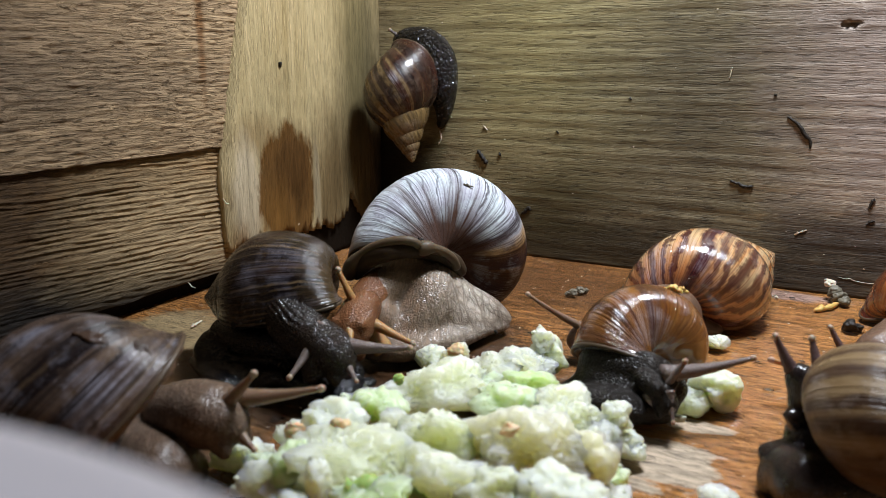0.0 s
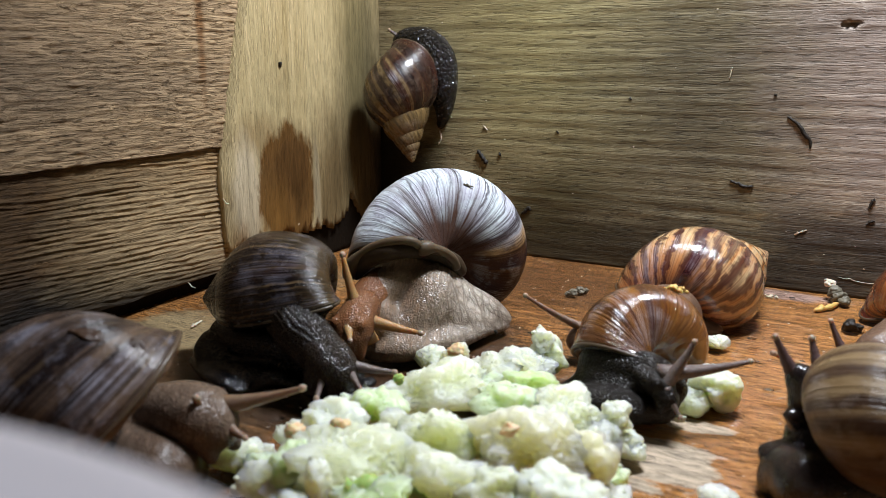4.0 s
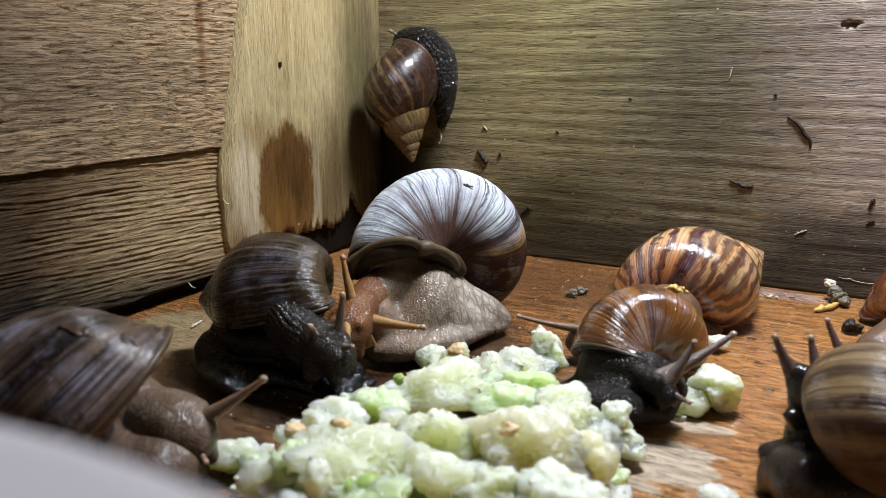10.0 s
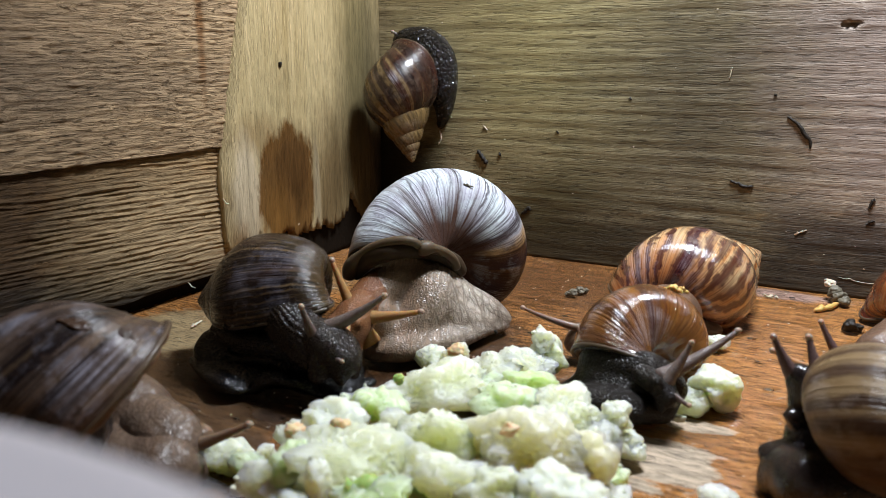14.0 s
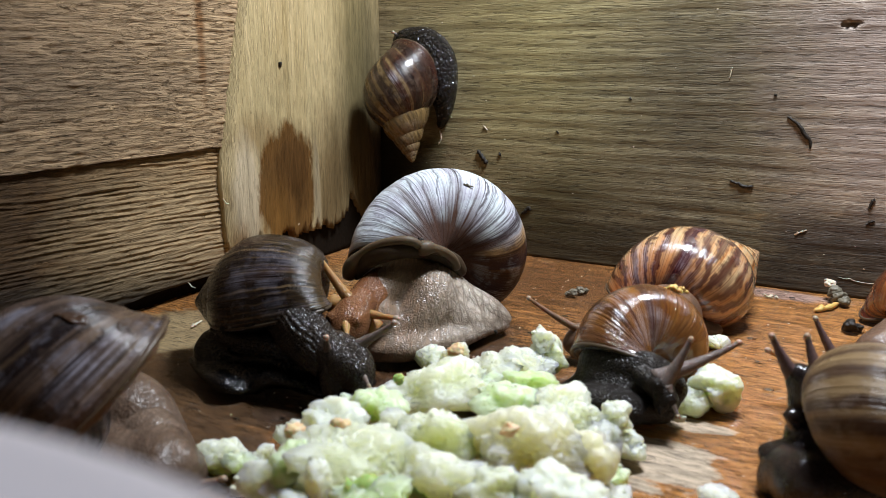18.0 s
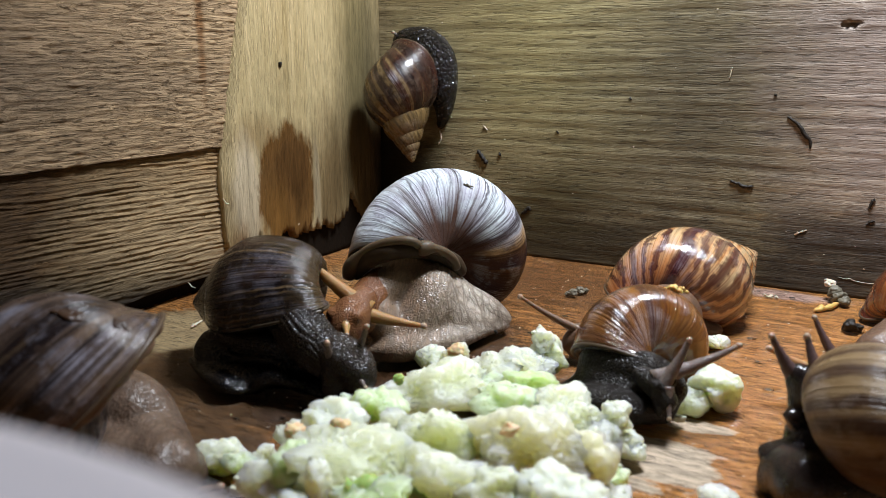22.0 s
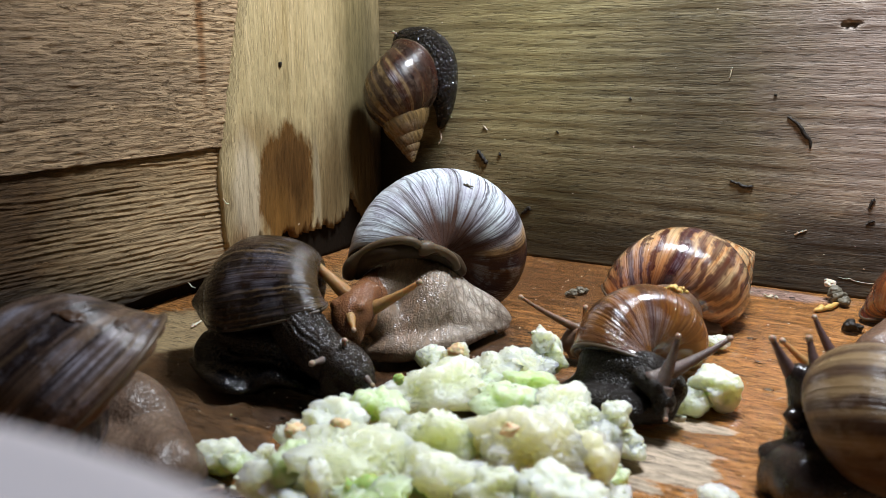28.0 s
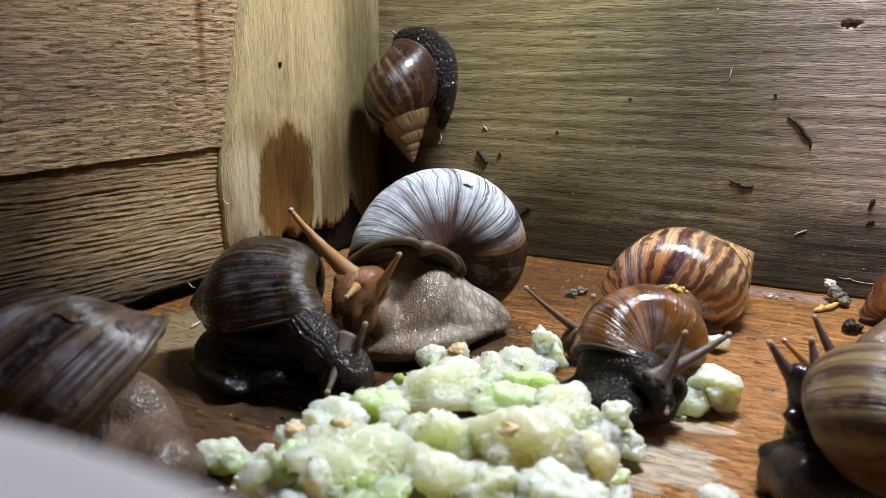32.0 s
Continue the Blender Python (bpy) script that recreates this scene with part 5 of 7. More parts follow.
    melon(-0.0271, 0.1869, 0.0025, 0.0045, 0.0032, 0.0020, 1)
    melon(-0.1057, 0.1621, 0.0120, 0.0051, 0.0051, 0.0052, 0)
    melon(-0.0841, 0.1644, 0.0100, 0.0058, 0.0058, 0.0059, 0)
    melon(-0.0513, 0.1958, 0.0040, 0.0028, 0.0025, 0.0022, 1)
    melon(-0.0489, 0.2975, 0.0030, 0.0038, 0.0032, 0.0026, 1)
    melon(-0.1264, 0.1490, 0.0110, 0.0051, 0.0039, 0.0033, 1)


def build_pulp():
    """Ragged grains of pulp clinging to the pieces, too many to count."""
    rng = random.Random(23)
    grains = []
    for k in range(6):
        bm = lump((0.0010, 0.0008, 0.0007), 80.0 + k, 1.2, 3, 0.45)
        bm.verts.index_update()
        grains.append(([v.co.copy() for v in bm.verts], [[v.index for v in q.verts] for q in bm.faces]))
        bm.free()
    verts, faces = [], []
    for ob in FOOD[2:]:
        turn = Matrix.LocRotScale(ob.location, ob.rotation_euler, None)
        size = max(ob.dimensions) if ob.dimensions.x else 0.01
        me = ob.data
        for _ in range(int(26 * min(1.6, max(0.5, size / 0.015)))):
            v = me.vertices[rng.randrange(len(me.vertices))]
            if (turn.to_3x3() @ v.normal).z < 0.1 or noise.noise(v.co * 160.0) < -0.05:
                continue
            at = turn @ v.co
            r = 0.0004 + 0.0006 * rng.random() ** 2
            spin = Euler((rng.uniform(0, 6), rng.uniform(0, 6), rng.uniform(0, 6))).to_matrix()
            co, fa = grains[rng.randrange(6)]
            base = len(verts)
            verts += [tuple(at + spin @ c * (r * 1000)) for c in co]
            faces += [[base + q for q in one] for one in fa]
    me = bpy.data.meshes.new("melon_pulp")
    me.from_pydata(verts, [], faces)
    me.polygons.foreach_set("use_smooth", [True] * len(faces))
    me.materials.append(M_CRUMB)
    tagged(new("melon_pulp", me), "wet white grains of melon pulp on the pieces", "melon pulp", kind="stuff")


def build_crumbs():
    rng = random.Random(7)
    spots = (
        (-0.1451, 0.2022, -0.0006, 0.0023),
        (-0.0449, 0.2753, -0.0005, 0.0019),
        (-0.0464, 0.2260, 0.0022, 0.0022),
        (-0.1335, 0.1317, 0.0015, 0.0024),
    )
    shapes = [lump((0.0030, 0.0021, 0.0017), 50.0 + k, 1.3, 4, 0.32) for k in range(5)]
    for i, (x, y, z, size) in enumerate(spots):
        bm = shapes[i % 5].copy()
        turn = Euler((rng.uniform(0, 6), rng.uniform(0, 6), rng.uniform(0, 6))).to_matrix()
        for v in bm.verts:
            v.co = turn @ v.co * (size / 0.003)
        ob = part("melon_crumb", bm, M_CRUMB)
        ob.location = (x, y, z)
        tagged(ob, "small wet crumb of mashed pale melon", "melon crumb", "melon crumbs")


def build_tub():
    s = thing("white_tub", (-0.0290, -0.0440, 0.0), "smooth white plastic tub with a rounded lid edge", "tub")
    bm = bmesh.new()
    prof = [(0.0, 0.0005), (0.057, 0.0005), (0.060, 0.003), (0.0650, 0.083), (0.0652, 0.0852)]
    lid = [(0.0652, 0.0855), (0.0669, 0.0857), (0.0672, 0.0870), (0.0669, 0.0890), (0.0658, 0.0899), (0.064, 0.0901), (0.03, 0.0902), (0.0, 0.0902)]
    for name, pr in (("tub_body", prof), ("lid", lid)):
        bm = bmesh.new()
        n = 96
        rings = [[bm.verts.new((r * math.cos(q), r * math.sin(q), z)) for q in (2 * math.pi * k / n for k in range(n))] if r > 0 else [bm.verts.new((0, 0, z))] for r, z in pr]
        for a, b in zip(rings, rings[1:]):
            for k in range(n):
                k2 = (k + 1) % n
                if len(a) == 1:
                    bm.faces.new((a[0], b[k], b[k2]))
                elif len(b) == 1:
                    bm.faces.new((a[k], a[k2], b[0]))
                else:
                    bm.faces.new((a[k], a[k2], b[k2], b[k]))
        bmesh.ops.recalc_face_normals(bm, faces=bm.faces[:])
        part(name, bm, M_TUB, s)


# ---- small things ----
def strand(name, points, radius, material, label, category, wob=0.0008):
    if name == "seed":
        bm = lump((1.1 * radius, 0.95 * radius, 0.95 * radius), 30.0 + 200.0 * abs(points[0][0]), 0.7, 4, 0.3)
        bmesh.ops.translate(bm, verts=bm.verts[:], vec=Vector(points[1]).lerp(Vector(points[2]), 0.5))
        return tagged(part(name, bm, material), label, category)
    pts = smooth_line(points, 14)
    rad = [radius * (0.45 + (0.3 if name == "seed" else 1.1) * abs(noise.noise((i * 1.3, radius * 9000, p[0] * 90))) + 0.3 * math.sin(math.pi * i / 13)) for i, p in enumerate(pts)]
    rad[0] = rad[-1] = 0.3 * radius
    pts = [(x + wob * noise.noise((i * 0.9, 1, 0)), y, z + wob * noise.noise((i * 0.9, 5, 0))) for i, (x, y, z) in enumerate(pts)]
    return tagged(part(name, tube(pts, rad, 8), material), label, category)


def clod(name, blobs, material, label, category, seed):
    """A small irregular heap of soft lumps; blobs: x, y, z, radius."""
    whole = bmesh.new()
    for k, (x, y, z, rad) in enumerate(blobs):
        bm = lump((rad, rad * 0.9, rad * 0.8), seed + 3.0 * k, 1.2, 4)
        me = bpy.data.meshes.new("piece")
        bmesh.ops.translate(bm, verts=bm.verts[:], vec=(x, y, z))
        bm.to_mesh(me)
        bm.free()
        whole.from_mesh(me)
        bpy.data.meshes.remove(me)
    return tagged(part(name, whole, material), label, category)


def build_grit_glints():
    # pale specks serve as grit and as imitated wet glints
    rng = random.Random(11)
    bm = bmesh.new()
    for _ in range(420):
        x, y = rng.uniform(-0.25, 0.05), rng.uniform(0.16, 0.395)
        r = rng.choice((0.0001, 0.00014, 0.0002, 0.00025, 0.0003))
        bmesh.ops.create_icosphere(bm, subdivisions=1, radius=r, matrix=pose(x, y, 0.0001, 0, 0, rng.uniform(0, 360)) @ Matrix.Diagonal((1.6, 1, 0.6, 1)))
    for _ in range(45):
        x, z = rng.uniform(-0.24, 0.05), rng.uniform(0.005, 0.13)
        r = rng.choice((0.00012, 0.00016, 0.0002, 0.0003))
        bmesh.ops.create_icosphere(bm, subdivisions=1, radius=r, matrix=pose(x, BACK - 0.0002, z) @ Matrix.Diagonal((1.8, 0.6, 1, 1)))
    tagged(part("grit", bm, M_PALE_BIT), "pale specks for grit and wet glints scattered on floor and wall", "grit", kind="stuff")


def build_bits():
    strand("dropping", [(-0.0430, 0.3983, 0.0811), (-0.0382, 0.3983, 0.0779), (-0.0349, 0.3983, 0.0734), (-0.0323, 0.3983, 0.0705), (-0.0321, 0.3983, 0.0669)], 0.0009, M_DIRT, "thin black curved dropping stuck to the plywood wall", "dropping")
    strand("dropping", [(-0.0658, 0.3983, 0.0498), (-0.0621, 0.3983, 0.0487), (-0.0586, 0.3983, 0.0474), (-0.0548, 0.3983, 0.0477)], 0.0007, M_DIRT, "short dark dropping stuck to the plywood wall", "dropping")
    strand("dropping", [(-0.2020, 0.3983, 0.0568), (-0.1998, 0.3983, 0.0541), (-0.1977, 0.3983, 0.0517), (-0.1959, 0.3983, 0.0493)], 0.0013, M_DIRT, "black crumb of dirt stuck to the wall", "dropping")
    strand("dropping", [(-0.1886, 0.3983, 0.0563), (-0.1876, 0.3983, 0.0542)], 0.0006, M_DIRT, "tiny black crumb stuck to the wall", "dropping")
    strand("dropping", [(-0.1745, 0.3983, 0.0230), (-0.1718, 0.3983, 0.0248), (-0.1702, 0.3983, 0.0272), (-0.1691, 0.3983, 0.0251)], 0.0009, M_DIRT, "black curled dropping on the lower wall", "dropping")
    strand("dropping", [(-0.0036, 0.3983, 0.0464), (-0.0045, 0.3983, 0.0443), (-0.0051, 0.3983, 0.0416)], 0.0007, M_DIRT, "thin dark dropping on the wall", "dropping")
    strand("dropping", [(-0.0058, 0.3983, 0.0343), (-0.0042, 0.3983, 0.0355), (-0.0024, 0.3983, 0.0362)], 0.0005, M_DIRT, "thin dark dropping on the wall", "dropping")
    strand("splinter", [(-0.0349, 0.3983, 0.0264), (-0.0326, 0.3983, 0.0278), (-0.0296, 0.3983, 0.0292)], 0.0004, M_PALE_BIT, "pale wood splinter stuck to the wall", "splinter")
    strand("splinter", [(-0.1986, 0.3983, 0.0705), (-0.1972, 0.3983, 0.0696), (-0.1961, 0.3983, 0.0681)], 0.0004, M_PALE_BIT, "pale wood splinter stuck to the wall", "splinter")
    strand("splinter", [(-0.2264, 0.3983, 0.0665), (-0.2253, 0.3983, 0.0623), (-0.2272, 0.3983, 0.0587)], 0.0004, M_PALE_BIT, "pale wood splinter stuck to the wall", "splinter")
    strand("splinter", [(-0.0689, 0.3983, 0.1031), (-0.0692, 0.3983, 0.1008), (-0.0697, 0.3983, 0.0977)], 0.0003, M_PALE_BIT, "pale wood splinter stuck to the wall", "splinter")
    strand("dropping", [(-0.1552, 0.3983, 0.0696), (-0.1539, 0.3983, 0.0682)], 0.0005, M_DIRT, "tiny black crumb stuck to the wall", "dropping")
    strand("dropping", [(-0.1170, 0.3983, 0.0879), (-0.1158, 0.3983, 0.0868)], 0.0005, M_DIRT, "tiny black crumb stuck to the wall", "dropping")
    strand("dropping", [(-0.0493, 0.3983, 0.0908), (-0.0483, 0.3983, 0.0904)], 0.0005, M_DIRT, "tiny black crumb stuck to the wall", "dropping")
    strand("thread", [(-0.0146, 0.3983, 0.0086), (-0.0103, 0.3983, 0.0083), (-0.0033, 0.3983, 0.0074), (0.0017, 0.3983, 0.0076)], 0.00015, M_PALE_BIT, "fine pale slime thread along the wall", "thread")
    clod("dropping", [(-0.0148, 0.3857, 0.0050, 0.0030), (-0.0122, 0.3829, 0.0035, 0.0030), (-0.0097, 0.3811, 0.0025, 0.0026), (-0.0134, 0.3838, 0.0020, 0.0022)], M_MOTTLED, "mottled grey green dropping by the wall", "dropping", 61.0)
    clod("crumb", [(-0.0167, 0.3894, 0.0075, 0.0023), (-0.0178, 0.3911, 0.0080, 0.0016)], M_PALE_BIT, "white crumb on a mottled dropping", "crumb", 71.0)
    strand("dropping", [(-0.0208, 0.3655, 0.0007), (-0.0186, 0.3688, 0.0009), (-0.0153, 0.3730, 0.0010), (-0.0123, 0.3813, 0.0010)], 0.0013, M_YELLOW_BIT, "yellow dropping on the wet floor", "dropping")
    clod("dropping", [(-0.0061, 0.3439, 0.0030, 0.0032), (-0.0028, 0.3466, 0.0018, 0.0022)], M_DIRT, "glossy black dropping on the wet floor", "dropping", 91.0)
    clod("dropping", [(-0.1227, 0.3353, 0.0012, 0.0015), (-0.1204, 0.3364, 0.0018, 0.0020), (-0.1189, 0.3414, 0.0018, 0.0020), (-0.1173, 0.3447, 0.0012, 0.0015)], M_MOTTLED, "dark mottled dropping on the floor", "dropping", 101.0)
    clod("crumb", [(-0.0511, 0.2989, 0.0010, 0.0020), (-0.0492, 0.3020, 0.0015, 0.0024), (-0.0474, 0.3074, 0.0010, 0.0018)], M_PALE_BIT, "pale melon crumb on the floor", "crumb", 111.0)
    clod("crumb", [(-0.0428, 0.3806, 0.0003, 0.0010), (-0.0403, 0.3800, 0.0003, 0.0012), (-0.0378, 0.3793, 0.0003, 0.0010)], M_PALE_BIT, "flat pale crumb on the wet floor", "crumb", 121.0)
    strand("splinter", [(-0.2645, 0.3145, 0.0248), (-0.2645, 0.3161, 0.0215), (-0.2645, 0.3178, 0.0194)], 0.0012, M_PALE_BIT, "pale broken splinter at the rotted slab foot", "splinter")
    strand("splinter", [(-0.2645, 0.3225, 0.0282), (-0.2645, 0.3232, 0.0250), (-0.2645, 0.3245, 0.0224)], 0.0008, M_PALE_BIT, "pale broken splinter at the rotted slab foot", "splinter")
    strand("splinter", [(-0.2645, 0.2637, 0.0445), (-0.2645, 0.2656, 0.0421), (-0.2645, 0.2674, 0.0413)], 0.0004, M_PALE_BIT, "fine pale splinter at the plank end", "splinter")
    strand("thread", [(-0.2127, 0.1927, 0.0297), (-0.2115, 0.1930, 0.0283), (-0.2100, 0.1936, 0.0276)], 0.00016, M_PALE_BIT, "fine pale hair at the dark shell", "thread")
    strand("straw", [(-0.2407, 0.2174, 0.0006), (-0.2408, 0.2199, 0.0008), (-0.2424, 0.2255, 0.0006)], 0.0005, M_PALE_BIT, "short pale straw on the floor", "straw")
    clod("dropping", [(-0.0583, 0.2537, 0.0334, 0.0014), (-0.0565, 0.2546, 0.0339, 0.0019), (-0.0548, 0.2554, 0.0335, 0.0013)], M_YELLOW_BIT, "yellow dropping on the amber shell", "dropping", 131.0)
    strand("dropping", [(-0.0612, 0.2844, 0.0246), (-0.0594, 0.2854, 0.0246), (-0.0582, 0.2859, 0.0240)], 0.001, M_YELLOW_BIT, "yellow dropping on the amber shell", "dropping")
    strand("speck", [(-0.1461, 0.2760, 0.0588), (-0.1441, 0.2770, 0.0581), (-0.1424, 0.2777, 0.0575)], 0.0004, M_MOTTLED, "dark green speck of dirt on the pearly shell", "speck")
    strand("speck", [(-0.1515, 0.2500, 0.0415), (-0.1505, 0.2504, 0.0404), (-0.1498, 0.2509, 0.0411)], 0.0006, M_DIRT, "black speck of dirt by the shell navel", "speck")
    strand("speck", [(-0.1241, 0.2611, 0.0057), (-0.1232, 0.2613, 0.0048)], 0.0006, M_DIRT, "black speck of dirt on the pale foot", "speck")
    strand("seed", [(-0.1240, 0.1421, 0.0155), (-0.1234, 0.1425, 0.0155), (-0.1228, 0.1429, 0.0155), (-0.1222, 0.1433, 0.0155)], 0.0026, M_TAN, "tan melon seed in the mash", "seed")
    strand("seed", [(-0.1111, 0.1430, 0.0195), (-0.1105, 0.1434, 0.0195), (-0.1099, 0.1438, 0.0195), (-0.1093, 0.1442, 0.0195)], 0.0026, M_TAN, "tan melon seed in the mash", "seed")
    strand("seed", [(-0.1207, 0.2207, 0.0115), (-0.1201, 0.2211, 0.0115), (-0.1195, 0.2215, 0.0115), (-0.1189, 0.2219, 0.0115)], 0.0026, M_TAN, "tan melon seed in the mash", "seed")
    strand("seed", [(-0.0682, 0.1497, 0.0262), (-0.0676, 0.1501, 0.0262), (-0.0670, 0.1505, 0.0262), (-0.0664, 0.1509, 0.0262)], 0.0020, M_TAN, "tan melon seed in the mash", "seed")
    strand("rind", [(-0.0944, 0.1244, 0.0164), (-0.0902, 0.1269, 0.0169), (-0.0837, 0.1303, 0.0159), (-0.0782, 0.1329, 0.0140)], 0.0032, M_RIND, "strip of bright green melon rind", "rind")
    strand("rind", [(-0.1173, 0.1809, 0.0182), (-0.1165, 0.1810, 0.0169), (-0.1161, 0.1808, 0.0153)], 0.0015, M_RIND, "bit of bright green rind in the mash", "rind")


def drop(x, y, r):
    bm = bmesh.new()
    bmesh.ops.create_icosphere(bm, subdivisions=3, radius=r, matrix=Matrix.Diagonal((1.5, 1.1, 0.45, 1)))
    for v in bm.verts:
        v.co.x *= 1 + 0.3 * noise.noise(v.co * 900 + Vector((x, y, 0)) * 700)
        v.co.z = max(v.co.z, 0.0)
    ob = part("water_drop", bm, M_WATER)
    ob.location = (x, y, 0.0001)
    tagged(ob, "small clear water drop on the wet floor", "water drop", "water drops")


def build_drops():
    drop(-0.0403, 0.3820, 0.0008)
    drop(-0.0467, 0.3868, 0.0007)
    drop(-0.0315, 0.3830, 0.0009)
    drop(-0.0334, 0.2925, 0.0007)
    drop(-0.0352, 0.2574, 0.0007)
    drop(-0.0633, 0.3351, 0.0009)
    drop(-0.0390, 0.3167, 0.0013)
    drop(-0.0262, 0.2677, 0.0012)
    drop(-0.1172, 0.2802, 0.0012)
    drop(-0.1213, 0.2704, 0.0008)
    drop(-0.1130, 0.3071, 0.0010)
    drop(-0.0191, 0.3006, 0.0008)
    drop(-0.1533, 0.1717, 0.0007)
    drop(-0.1654, 0.1649, 0.0007)


def build_all():
    build_box()
    build_centre()
    build_dark()
    build_wall_snail()
    build_striped()
    build_brown()
    build_front()
    build_near()
    build_edge()
    build_food()
    build_pulp()
    build_crumbs()
    build_tub()
    build_bits()
    build_grit_glints()
    build_drops()


def motions():
    s = SNAILS["centre"]
    walk(s["head"], [
        (0.0, aim(s["thing"], (-0.1595, 0.2317, 0.0242), (-0.1548, 0.2072, 0.0117))),
        (6.0, aim(s["thing"], (-0.1599, 0.2315, 0.0242), (-0.1548, 0.2072, 0.0117))),
        (13.0, aim(s["thing"], (-0.1606, 0.2311, 0.0242), (-0.1559, 0.2067, 0.0120))),
        (20.0, aim(s["thing"], (-0.1608, 0.2310, 0.0242), (-0.1566, 0.2068, 0.0139))),
        (25.0, aim(s["thing"], (-0.1608, 0.2310, 0.0242), (-0.1565, 0.2073, 0.0154))),
        (28.0, aim(s["thing"], (-0.1599, 0.2316, 0.0248), (-0.1562, 0.2081, 0.0177))),
        (30.0, aim(s["thing"], (-0.1587, 0.2327, 0.0262), (-0.1568, 0.2090, 0.0222))),
        (32.0, aim(s["thing"], (-0.1581, 0.2335, 0.0278), (-0.1577, 0.2098, 0.0267)))])
    walk(s["a"], [
        (0.0, aim(s["thing"], (-0.1555, 0.2186, 0.0199), (-0.1637, 0.2159, 0.0353))),
        (2.0, aim(s["thing"], (-0.1558, 0.2184, 0.0199), (-0.1626, 0.2175, 0.0388))),
        (3.5, aim(s["thing"], (-0.1563, 0.2183, 0.0205), (-0.1631, 0.2176, 0.0403))),
        (6.0, aim(s["thing"], (-0.1574, 0.2179, 0.0212), (-0.1615, 0.2187, 0.0407))),
        (8.0, aim(s["thing"], (-0.1574, 0.2179, 0.0212), (-0.1613, 0.2188, 0.0407))),
        (10.0, aim(s["thing"], (-0.1578, 0.2178, 0.0218), (-0.1627, 0.2176, 0.0395))),
        (12.0, aim(s["thing"], (-0.1582, 0.2176, 0.0218), (-0.1640, 0.2171, 0.0401))),
        (14.0, aim(s["thing"], (-0.1588, 0.2175, 0.0228), (-0.1660, 0.2155, 0.0386))),
        (17.0, aim(s["thing"], (-0.1589, 0.2177, 0.0238), (-0.1687, 0.2142, 0.0392))),
        (19.0, aim(s["thing"], (-0.1590, 0.2179, 0.0247), (-0.1718, 0.2128, 0.0407))),
        (21.0, aim(s["thing"], (-0.1591, 0.2181, 0.0257), (-0.1744, 0.2114, 0.0407))),
        (23.0, aim(s["thing"], (-0.1591, 0.2181, 0.0257), (-0.1785, 0.2098, 0.0434))),
        (25.0, aim(s["thing"], (-0.1597, 0.2178, 0.0257), (-0.1767, 0.2107, 0.0430))),
        (28.0, aim(s["thing"], (-0.1579, 0.2174, 0.0250), (-0.1765, 0.2110, 0.0436))),
        (30.0, aim(s["thing"], (-0.1596, 0.2180, 0.0304), (-0.1783, 0.2119, 0.0507))),
        (32.0, aim(s["thing"], (-0.1588, 0.2190, 0.0323), (-0.1805, 0.2121, 0.0555)))])
    walk(s["b"], [
        (0.0, aim(s["thing"], (-0.1543, 0.2179, 0.0192), (-0.1350, 0.2186, 0.0124))),
        (2.0, aim(s["thing"], (-0.1543, 0.2179, 0.0192), (-0.1356, 0.2184, 0.0132))),
        (3.5, aim(s["thing"], (-0.1543, 0.2179, 0.0192), (-0.1328, 0.2206, 0.0153))),
        (6.0, aim(s["thing"], (-0.1543, 0.2178, 0.0188), (-0.1339, 0.2206, 0.0173))),
        (8.0, aim(s["thing"], (-0.1543, 0.2178, 0.0188), (-0.1340, 0.2210, 0.0190))),
        (10.0, aim(s["thing"], (-0.1543, 0.2178, 0.0188), (-0.1326, 0.2214, 0.0177))),
        (12.0, aim(s["thing"], (-0.1543, 0.2179, 0.0192), (-0.1317, 0.2229, 0.0215))),
        (14.0, aim(s["thing"], (-0.1543, 0.2179, 0.0192), (-0.1338, 0.2222, 0.0230))),
        (17.0, aim(s["thing"], (-0.1544, 0.2180, 0.0196), (-0.1402, 0.2182, 0.0215))),
        (19.0, aim(s["thing"], (-0.1540, 0.2186, 0.0212), (-0.1407, 0.2168, 0.0173))),
        (20.0, aim(s["thing"], (-0.1537, 0.2188, 0.0212), (-0.1347, 0.2183, 0.0109))),
        (21.0, aim(s["thing"], (-0.1536, 0.2187, 0.0208), (-0.1332, 0.2200, 0.0139))),
        (23.0, aim(s["thing"], (-0.1536, 0.2186, 0.0202), (-0.1321, 0.2233, 0.0233))),
        (25.0, aim(s["thing"], (-0.1540, 0.2186, 0.0212), (-0.1362, 0.2238, 0.0335))),
        (28.0, aim(s["thing"], (-0.1541, 0.2187, 0.0215), (-0.1354, 0.2240, 0.0327))),
        (30.0, aim(s["thing"], (-0.1533, 0.2201, 0.0250), (-0.1380, 0.2238, 0.0373))),
        (32.0, aim(s["thing"], (-0.1516, 0.2224, 0.0298), (-0.1426, 0.2225, 0.0418)))])
